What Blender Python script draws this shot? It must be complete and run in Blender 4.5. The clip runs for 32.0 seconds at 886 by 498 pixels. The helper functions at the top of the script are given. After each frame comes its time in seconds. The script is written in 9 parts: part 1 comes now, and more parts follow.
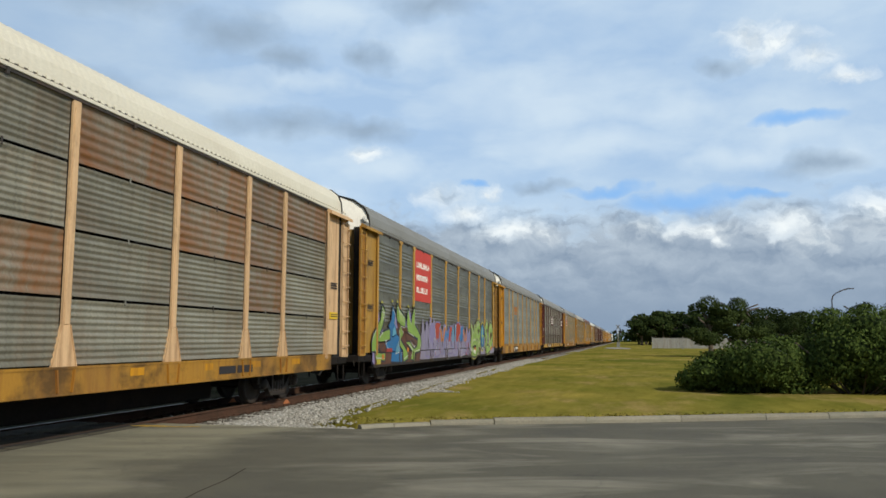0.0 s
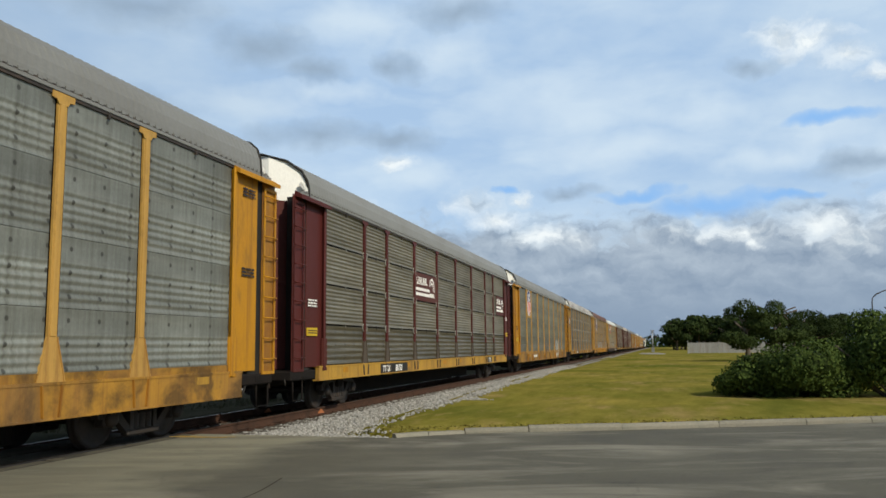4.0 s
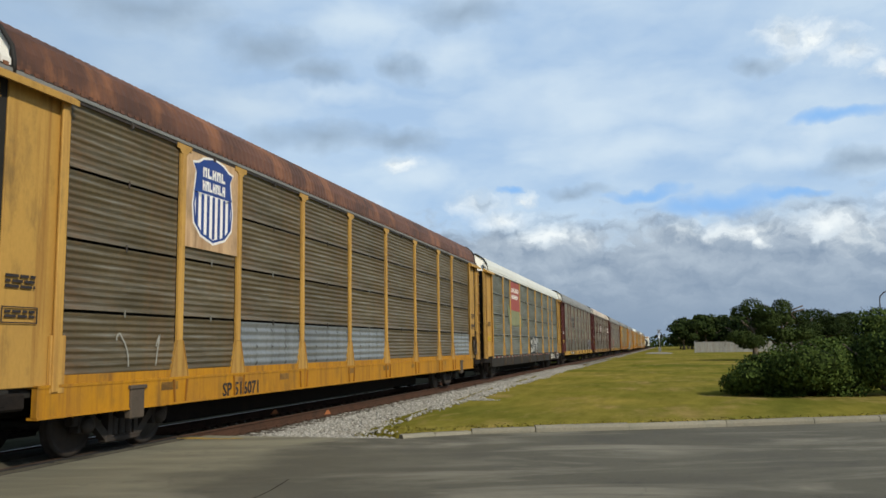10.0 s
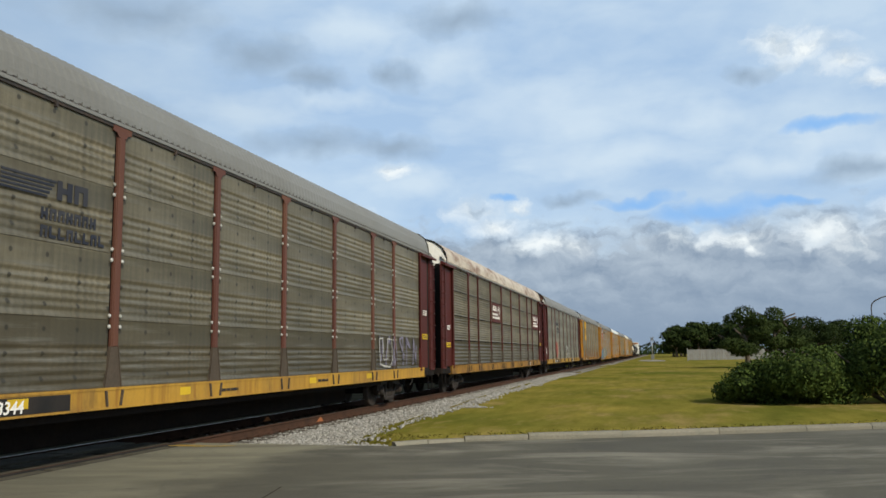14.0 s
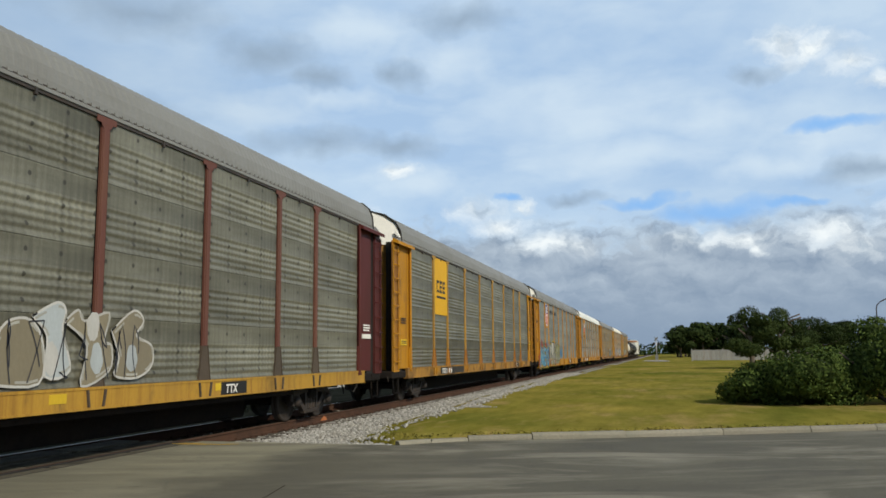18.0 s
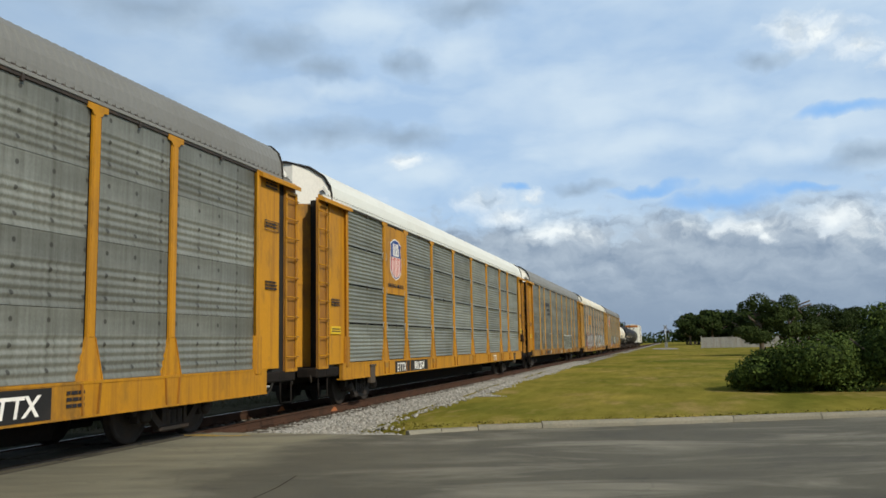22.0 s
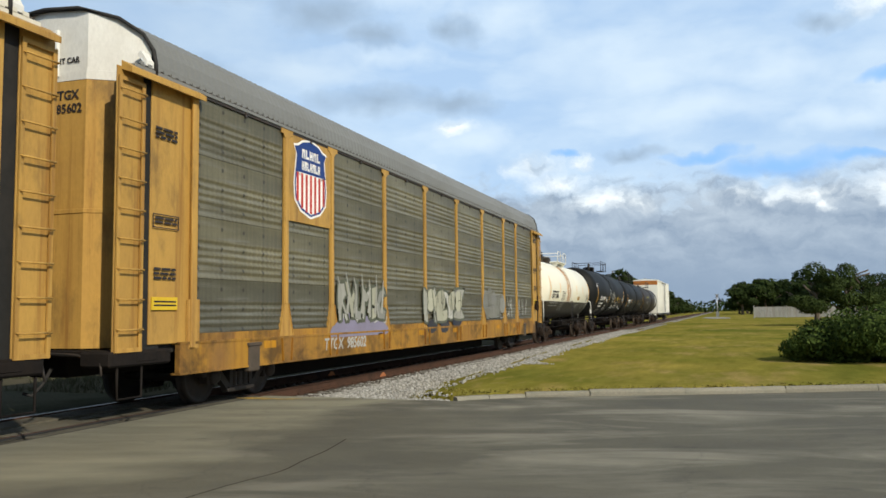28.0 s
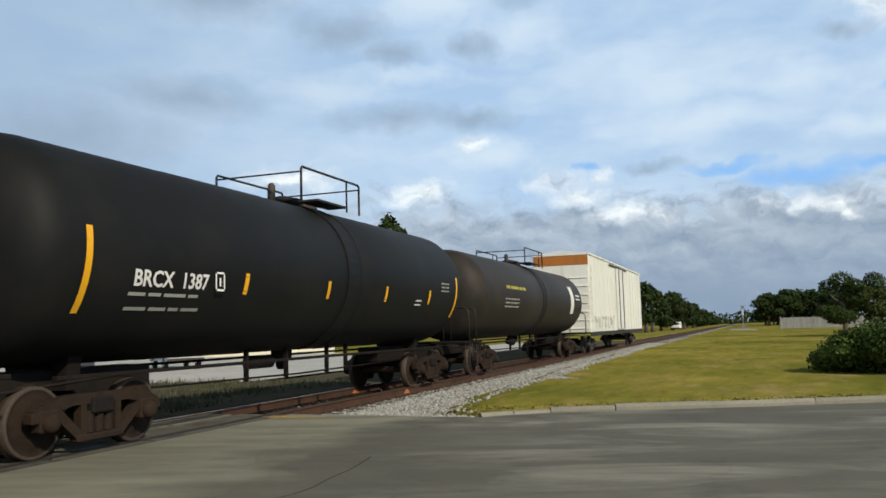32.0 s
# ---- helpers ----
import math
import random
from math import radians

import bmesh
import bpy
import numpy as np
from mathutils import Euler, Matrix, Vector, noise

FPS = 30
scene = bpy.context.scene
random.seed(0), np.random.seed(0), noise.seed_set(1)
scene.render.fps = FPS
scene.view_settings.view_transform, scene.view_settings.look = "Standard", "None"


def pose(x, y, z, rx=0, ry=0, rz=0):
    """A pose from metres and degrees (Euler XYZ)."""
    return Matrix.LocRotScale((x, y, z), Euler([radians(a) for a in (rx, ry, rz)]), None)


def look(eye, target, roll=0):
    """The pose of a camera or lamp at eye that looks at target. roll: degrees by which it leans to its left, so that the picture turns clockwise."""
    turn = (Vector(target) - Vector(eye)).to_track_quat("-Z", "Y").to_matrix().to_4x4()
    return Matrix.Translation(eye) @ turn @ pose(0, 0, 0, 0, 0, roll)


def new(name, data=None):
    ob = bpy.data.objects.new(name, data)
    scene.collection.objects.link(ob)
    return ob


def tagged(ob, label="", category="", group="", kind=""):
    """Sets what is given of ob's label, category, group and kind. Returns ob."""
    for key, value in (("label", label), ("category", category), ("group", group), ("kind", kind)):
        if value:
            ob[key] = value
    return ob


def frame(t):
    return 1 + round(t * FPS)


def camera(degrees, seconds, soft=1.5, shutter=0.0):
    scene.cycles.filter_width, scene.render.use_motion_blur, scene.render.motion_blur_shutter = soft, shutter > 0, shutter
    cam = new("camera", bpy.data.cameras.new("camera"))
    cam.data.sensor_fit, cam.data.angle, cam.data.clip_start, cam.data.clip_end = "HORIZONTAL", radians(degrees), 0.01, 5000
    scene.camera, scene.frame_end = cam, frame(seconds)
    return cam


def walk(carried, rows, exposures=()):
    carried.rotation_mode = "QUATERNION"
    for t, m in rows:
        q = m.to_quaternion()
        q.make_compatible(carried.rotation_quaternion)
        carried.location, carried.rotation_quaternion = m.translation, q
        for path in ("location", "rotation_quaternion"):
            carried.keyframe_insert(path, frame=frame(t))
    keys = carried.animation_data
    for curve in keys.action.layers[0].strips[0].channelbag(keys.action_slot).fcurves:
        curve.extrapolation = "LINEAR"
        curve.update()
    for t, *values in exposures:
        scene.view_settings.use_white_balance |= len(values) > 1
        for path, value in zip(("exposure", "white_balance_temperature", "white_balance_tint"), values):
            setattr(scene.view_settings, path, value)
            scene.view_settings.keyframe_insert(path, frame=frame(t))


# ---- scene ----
# camera: a standing person beside a level crossing, turning slowly
EYE = (0.0, 0.0, 1.5)
cam = camera(57.1, 32.0, soft=1.6)
TURNS = (
    (0.0, 12.5, 6.35, -0.16), (0.5, 12.86, 6.4, -0.1), (1.0, 12.64, 6.16, 0.29), (1.5, 13.18, 6.22, 0.61), (2.0, 14.1, 6.19, 0.38),
    (2.5, 14.62, 6.15, 0.61), (4.5, 14.82, 7.04, 0.58), (5.0, 14.72, 6.9, 0.22), (5.5, 14.68, 6.68, 0.28), (6.0, 14.83, 6.68, 0.55),
    (6.5, 14.7, 6.5, 0.45), (7.0, 14.57, 6.66, 0.69), (7.5, 14.75, 6.69, 0.74), (8.0, 15.07, 6.7, 0.51), (8.5, 14.79, 6.82, 0.84),
    (9.0, 14.45, 6.66, 1.0), (9.5, 14.78, 6.4, 0.79), (10.0, 15.23, 6.95, 0.89), (10.5, 15.08, 7.19, 0.68), (11.0, 14.73, 7.11, 1.1),
    (11.5, 14.95, 7.3, 1.11), (12.0, 14.94, 7.71, 0.81), (12.5, 14.71, 7.97, 0.95), (13.0, 14.57, 7.5, 1.18), (13.5, 14.68, 7.1, 1.1),
    (14.0, 14.75, 7.44, 0.81), (14.5, 14.47, 7.6, 1.26), (16.5, 14.93, 7.64, 1.05), (17.0, 15.19, 7.43, 0.93), (17.5, 14.99, 7.61, 0.4),
    (18.0, 15.02, 7.4, 0.59), (18.5, 15.03, 7.17, 0.69), (19.0, 15.18, 7.11, 0.66), (19.5, 14.76, 7.06, 0.73), (20.0, 14.56, 7.27, 0.87),
    (20.5, 15.06, 7.29, 1.02), (21.0, 15.43, 7.27, 0.92), (21.5, 15.67, 7.24, 0.94), (22.0, 15.66, 6.71, 1.11), (22.5, 15.47, 7.09, 1.18),
    (23.0, 15.86, 6.8, 1.34), (23.5, 16.06, 6.02, 1.17), (24.0, 16.12, 4.45, 1.25), (24.5, 16.6, 2.77, 1.07), (25.0, 17.0, 1.85, 1.06),
    (25.5, 17.03, 2.25, 0.48), (27.5, 18.58, 5.06, 0.9), (28.0, 19.01, 4.47, 0.65), (28.5, 18.65, 4.67, 0.72), (29.0, 18.43, 4.59, 0.96),
    (29.5, 18.8, 4.67, 1.11), (30.0, 20.23, 5.16, 1.33), (30.5, 20.15, 5.19, 1.25), (31.0, 20.04, 5.23, 1.35), (31.5, 20.23, 5.47, 1.57),
    (32.0, 20.61, 5.62, 1.53),
)
walk(cam, [(t, pose(*EYE, 90 + pitch, roll, yaw)) for t, yaw, pitch, roll in TURNS],
     exposures=((0, 0.0), (23.5, 0.0), (24.0, 0.0), (24.5, 0.14), (25, 0.27), (25.5, 0.30), (27.5, 0.22), (30, 0.14), (31, 0.02), (32, 0.06)))

# the train: its way along the track, metres that it has come since 0 s
TRACK_X = -9.35
RAIL_TOP = 0.0
GAP0 = 23.12           # place at 0 s of the coupling behind the first car
PITCH = 28.5          # an autorack from coupling to coupling
RUN = ((0, 0.0), (1, 15.79), (2, 32.09), (3, 47.9), (4, 63.8), (5, 79.54), (6, 95.45), (7, 111.49), (8, 127.21), (9, 143.21), (10, 158.72), (11, 174.77),
       (12, 190.33), (13, 206.34), (14, 222.02), (15.5, 245.7), (17, 269.26), (18, 285.24), (19, 300.93), (20, 316.84), (21, 332.45), (22, 348.34), (23, 363.80),
       (24, 379.70), (25, 395.37), (26.5, 418.8), (28, 442.14), (29, 458.09), (30, 473.68), (31, 489.50), (32, 505.39))


# world, sun
SUN_WAY = Vector((0.68, -0.48, 0.55)).normalized()
world = bpy.data.worlds.new("sky")
scene.world = world
world.use_nodes = True


class Nodes:
    """Short hand for node trees."""

    def __init__(self, tree):
        self.t = tree

    def add(self, kind, inputs=(), **settings):
        n = self.t.nodes.new(kind)
        for k, v in settings.items():
            setattr(n, k, v)
        for k, v in dict(inputs).items():
            if isinstance(v, bpy.types.NodeSocket):
                self.t.links.new(v, n.inputs[k])
            else:
                n.inputs[k].default_value = v
        return n

    def math(self, op, a, b=0.0, clamp=False):
        return self.add("ShaderNodeMath", {0: a, 1: b}, operation=op, use_clamp=clamp).outputs[0]

    def mix(self, fac, a, b, blend="MIX"):
        n = self.add("ShaderNodeMix", data_type="RGBA", blend_type=blend)
        for k, v in ((0, fac), (6, a), (7, b)):
            if isinstance(v, bpy.types.NodeSocket):
                self.t.links.new(v, n.inputs[k])
            else:
                n.inputs[k].default_value = (*v, 1) if isinstance(v, tuple) and len(v) == 3 else v
        return n.outputs[2]

    def ramp(self, fac, stops, interp="LINEAR"):
        n = self.add("ShaderNodeValToRGB", {0: fac})
        n.color_ramp.interpolation = interp
        e = n.color_ramp.elements
        while len(e) < len(stops):
            e.new(0.5)
        for el, (p, c) in zip(e, stops):
            el.position = p
            el.color = (*c, 1) if isinstance(c, tuple) else (c, c, c, 1)
        return n.outputs[0]

    def noise(self, vec, scale, detail=4.0, rough=0.55, distort=0.0):
        return self.add("ShaderNodeTexNoise", {"Vector": vec, "Scale": scale, "Detail": detail, "Roughness": rough, "Distortion": distort}).outputs[0]

    def mapped(self, vec, scale=(1, 1, 1), loc=(0, 0, 0), rot=(0, 0, 0)):
        return self.add("ShaderNodeMapping", {"Vector": vec, "Scale": scale, "Location": loc, "Rotation": rot}).outputs[0]


# clouds by their middle and half size: degrees to the right of the track's way, and up
LIT = ((8.6, 19.7, 2.2, 1.1), (10.4, 19.2, 2.6, 1.0), (12.8, 17.9, 2.4, 0.8), (14.6, 16.6, 1.6, 0.6), (-12.4, 10.0, 2.4, 0.9), (-9.2, 10.2, 0.8, 0.45), (-10.9, 9.0, 2.2, 0.8), (-7.4, 7.7, 2.9, 0.95), (-5.4, 7.5, 1.4, 0.6), (-18.0, 13.0, 1.5, 0.7),
       (5.2, 7.4, 3.2, 0.7), (6.1, 6.8, 0.7, 0.7), (10.4, 7.6, 2.2, 1.2), (12.2, 6.4, 1.6, 1.2), (1.6, 7.6, 1.6, 0.7), (16.0, 8.0, 3.0, 1.6), (21.0, 6.5, 3.5, 1.5), (-22.0, 9.5, 3.0, 1.0), (-31.0, 10.5, 4.0, 1.2))
PALE = ((10.7, 13.2, 3.6, 1.5), (7.4, 12.3, 3.6, 1.1), (14.5, 12.0, 3.5, 1.6), (-6.0, 16.6, 9.0, 2.6), (-2.0, 13.5, 8.0, 1.6), (-20.9, 22.3, 4.5, 1.5), (-29.0, 16.9, 5.0, 1.3), (-24.0, 17.6, 5.0, 0.9), (-14.5, 20.6, 3.5, 1.6), (-16.5, 12.4, 4.0, 1.2), (3.0, 15.5, 5.0, 1.4))
STREAKS = ((-36.0, 22.3, 7.0, 1.9), (-27.2, 20.6, 4.2, 1.6), (-24.2, 19.2, 2.4, 1.3), (-18.0, 19.4, 2.3, 1.1), (-13.4, 23.2, 4.5, 1.3), (-23.4, 14.8, 5.0, 1.2), (-18.0, 14.6, 3.4, 0.9), (-5.6, 10.9, 2.8, 0.5), (7.0, 18.1, 2.2, 0.7), (-38.0, 16.0, 6.0, 1.8), (-45.0, 13.0, 8.0, 3.0), (12.8, 11.2, 3.5, 0.9))
GAPS = ((3.9, 9.5, 5.0, 0.95), (8.3, 9.6, 2.8, 0.5), (11.4, 14.4, 3.4, 0.6), (-10.2, 10.7, 1.0, 0.4), (-1.0, 10.5, 3.0, 0.5))


def build_sky():
    """A bright veiled sky with heaped clouds over a slate bank. Angles in degrees: to the right of the track's way, and up."""
    tree = world.node_tree
    tree.nodes.clear()
    n = Nodes(tree)
    way = n.add("ShaderNodeTexCoord").outputs["Generated"]
    sep = n.add("ShaderNodeSeparateXYZ", {0: way})
    sky = n.add("ShaderNodeTexSky", sky_type="NISHITA", sun_disc=False, sun_elevation=math.asin(SUN_WAY.z),
                sun_rotation=math.atan2(SUN_WAY.x, SUN_WAY.y), altitude=10, air_density=1.0, dust_density=1.2, ozone_density=1.0).outputs[0]
    clear = n.mix(1.0, sky, (0.13, 0.13, 0.13), "MULTIPLY")
    az = n.math("MULTIPLY", n.math("ARCTAN2", sep.outputs[0], sep.outputs[1]), 57.2958)
    el = n.math("MULTIPLY", n.math("ARCSINE", sep.outputs[2]), 57.2958)
    spot = n.add("ShaderNodeCombineXYZ", {0: az, 1: el, 2: 0.0}).outputs[0]
    swirl = n.add("ShaderNodeTexNoise", {"Vector": spot, "Scale": 0.45, "Detail": 7.0, "Roughness": 0.58}).outputs[1]
    off = n.add("ShaderNodeVectorMath", {0: n.add("ShaderNodeVectorMath", {0: swirl, 1: (0.5, 0.5, 0.5)}, operation="SUBTRACT").outputs[0], 1: (3.6, 2.2, 0.0)}, operation="MULTIPLY").outputs[0]
    bent = n.add("ShaderNodeVectorMath", {0: spot, 1: off}, operation="ADD").outputs[0]

    drift = n.add("ShaderNodeTexNoise", {"Vector": spot, "Scale": 0.3, "Detail": 4.0, "Roughness": 0.5}).outputs[1]
    soft = n.add("ShaderNodeVectorMath", {0: spot, 1: n.add("ShaderNodeVectorMath", {0: n.add("ShaderNodeVectorMath", {0: drift, 1: (0.5, 0.5, 0.5)}, operation="SUBTRACT").outputs[0], 1: (6.0, 2.6, 0.0)}, operation="MULTIPLY").outputs[0]}, operation="ADD").outputs[0]

    def heap(places, bent):
        out = None
        for a, e, w, h in places:
            d = n.add("ShaderNodeVectorMath", {0: n.add("ShaderNodeVectorMath", {0: bent, 1: (a, e, 0)}, operation="SUBTRACT").outputs[0], 1: (1 / w, 1 / h, 0)}, operation="MULTIPLY").outputs[0]
            m = n.math("SUBTRACT", 1.0, n.math("MULTIPLY", n.add("ShaderNodeVectorMath", {0: d}, operation="LENGTH").outputs["Value"], 0.7), True)
            out = m if out is None else n.math("MAXIMUM", out, m)
        return out

    big = n.noise(n.mapped(spot, (0.045, 0.11, 1), (3.1, 1.7, 0)), 1.0, 6, 0.6, 0.6)
    fine = n.noise(n.mapped(spot, (0.20, 0.5, 1), (1.3, 0.2, 0)), 1.0, 5, 0.5, 0.3)
    # cumulus lumps, and the same lumps seen a step towards the sun: their difference lights one side
    lump = n.noise(n.mapped(bent, (0.34, 0.62, 1), (8.3, 2.2, 0)), 1.0, 7, 0.58)
    lump_b = n.noise(n.mapped(bent, (0.34, 0.62, 1), (8.52, 2.62, 0)), 1.0, 4, 0.5)
    relief = n.math("ADD", n.math("MULTIPLY", n.math("SUBTRACT", lump, lump_b), 1.9), 0.52, True)
    pale = n.mix(n.ramp(n.math("ADD", n.math("MULTIPLY", big, 0.6), n.math("MULTIPLY", fine, 0.4)), [(0.38, 0.0), (0.62, 1.0)]), (0.455, 0.60, 0.80), (0.64, 0.75, 0.87))
    high = n.mix(0.1, pale, clear)
    high = n.mix(n.ramp(n.math("ADD", heap(PALE, soft), n.math("MULTIPLY", n.math("SUBTRACT", fine, 0.5), 0.5)), [(0.2, 0.0), (0.9, 0.7)]), high, (0.72, 0.805, 0.885))
    high = n.mix(n.ramp(n.math("DIVIDE", n.math("ADD", az, 50.0), 30.0), [(0.05, 0.75), (0.95, 0.0)]), high, (0.36, 0.47, 0.62))
    high = n.mix(n.ramp(heap(GAPS, soft), [(0.3, 0.0), (0.9, 0.85)]), high, (0.27, 0.50, 0.86))
    high = n.mix(n.ramp(n.math("ADD", heap(STREAKS, soft), n.math("MULTIPLY", n.math("SUBTRACT", lump, 0.5), 0.45)), [(0.25, 0.0), (0.95, 0.85)]), high, (0.335, 0.42, 0.525))
    # slate bank towards the horizon, lumpy above
    edge = n.math("ADD", el, n.math("MULTIPLY", n.math("SUBTRACT", lump, 0.5), 7.0))
    bank = n.mix(relief, (0.27, 0.335, 0.43), (0.60, 0.655, 0.715))
    bank = n.mix(n.ramp(n.math("DIVIDE", el, 10.0), [(0.15, 0.95), (0.8, 0.0)]), bank, (0.275, 0.345, 0.45))
    body = n.mix(n.ramp(n.math("DIVIDE", edge, 20.0), [(0.36, 1.0), (0.47, 0.0)]), high, bank)
    body = n.mix(n.ramp(heap(GAPS, soft), [(0.25, 0.0), (0.85, 0.8)]), body, (0.30, 0.53, 0.88))
    lit = n.mix(n.ramp(n.math("ADD", n.math("MULTIPLY", relief, 0.6), n.math("MULTIPLY", lump, 0.4)), [(0.25, 0.0), (0.62, 1.0)]), (0.55, 0.61, 0.67), (0.98, 0.98, 0.96))
    puff = n.math("ADD", heap(LIT, bent), n.math("MULTIPLY", n.math("SUBTRACT", lump, 0.5), 1.1))
    full = n.mix(n.ramp(puff, [(0.2, 0.0), (0.6, 0.42), (1.05, 0.97)]), body, lit)
    # overhead, out of view, the sky is dulled to dark grey to cut its fill
    full = n.mix(n.ramp(n.math("DIVIDE", el, 90.0), [(0.30, 0.0), (0.55, 1.0)]), full, n.mix(0.85, clear, (0.125, 0.14, 0.16)))
    full = n.mix(1.0, full, (0.925, 0.985, 1.02), "MULTIPLY")
    out = n.add("ShaderNodeBackground", {0: full, 1: 1.0})
    tree.links.new(out.outputs[0], n.add("ShaderNodeOutputWorld").inputs[0])


build_sky()
lamp = bpy.data.lights.new("sun", "SUN")
lamp.energy, lamp.angle, lamp.color = 3.4, radians(1.0), (1.0, 0.90, 0.73)
sun = new("sun", lamp)
sun.matrix_world = look(SUN_WAY * 60, (0, 0, 0))


# materials
def material(name, colour, rough=0.6, metal=0.0, dirt=(0.06, 0.05, 0.04), soil=0.35, scale=1.2, grain=14.0, bump=0.15, stretch=(1, 1, 1), spec=0.4, tone_by=0.1, vary=0.17, extra=None):
    """A surface with blotches, fine grain and a little relief; extra(n, obj, colour) may change the colour."""
    m = bpy.data.materials.new(name)
    m.use_nodes = True
    tree = m.node_tree
    tree.nodes.clear()
    n = Nodes(tree)
    obj = n.mapped(n.add("ShaderNodeTexCoord").outputs["Object"], stretch)
    rnd = n.add("ShaderNodeObjectInfo").outputs["Random"]
    shift = n.add("ShaderNodeVectorMath", {0: obj, 1: n.add("ShaderNodeCombineXYZ", {0: n.math("MULTIPLY", rnd, 37.0), 1: n.math("MULTIPLY", rnd, 11.0), 2: 0.0}).outputs[0]}, operation="ADD").outputs[0]
    blot = n.noise(shift, scale, 6, 0.6, 0.4)
    fine = n.noise(shift, grain, 4, 0.6)
    tone = n.mix(n.ramp(fine, [(0.3, 0.0), (0.7, 1.0)]), tuple(c * (1 - vary) for c in colour), tuple(min(c * (1 + vary), 1) for c in colour))
    col = n.mix(n.math("MULTIPLY", n.ramp(blot, [(0.45, 0.0), (0.72, 1.0)]), soil), tone, dirt)
    if extra:
        col = extra(n, obj, col)
    lift = n.math("ADD", 1.0 - tone_by, n.math("MULTIPLY", rnd, 2 * tone_by))
    col = n.mix(1.0, col, n.add("ShaderNodeCombineColor", {0: lift, 1: lift, 2: lift}).outputs[0], "MULTIPLY")
    rgh = n.math("ADD", n.math("MULTIPLY", blot, 0.2), rough - 0.1)
    bmp = n.add("ShaderNodeBump", {"Strength": bump, "Distance": 0.02, "Height": fine}).outputs[0]
    b = n.add("ShaderNodeBsdfPrincipled", {"Base Color": col, "Roughness": rgh, "Metallic": metal, "Normal": bmp, "Specular IOR Level": spec})
    tree.links.new(b.outputs[0], n.add("ShaderNodeOutputMaterial").inputs[0])
    return m


def paint(name, colour, **kw):
    args = dict(rough=0.55, spec=0.16, dirt=(0.16, 0.09, 0.05), soil=0.3, scale=0.9, grain=26.0, bump=0.05, stretch=(1, 1, 0.5), vary=0.06)
    args.update(kw)
    return material(name, colour, **args)


def drips(n, obj, col):
    """Rust and soot that have run down the paint."""
    run = n.noise(n.mapped(obj, (4.0, 4.0, 0.3)), 1.6, 6, 0.65)
    col = n.mix(n.ramp(run, [(0.50, 0.0), (0.68, 0.6)]), col, (0.20, 0.085, 0.025))
    soot = n.noise(n.mapped(obj, (1, 1.0, 0.8), (7, 2, 1)), 1.3, 7, 0.7)
    return n.mix(n.ramp(soot, [(0.52, 0.0), (0.68, 0.6)]), col, (0.085, 0.06, 0.035))


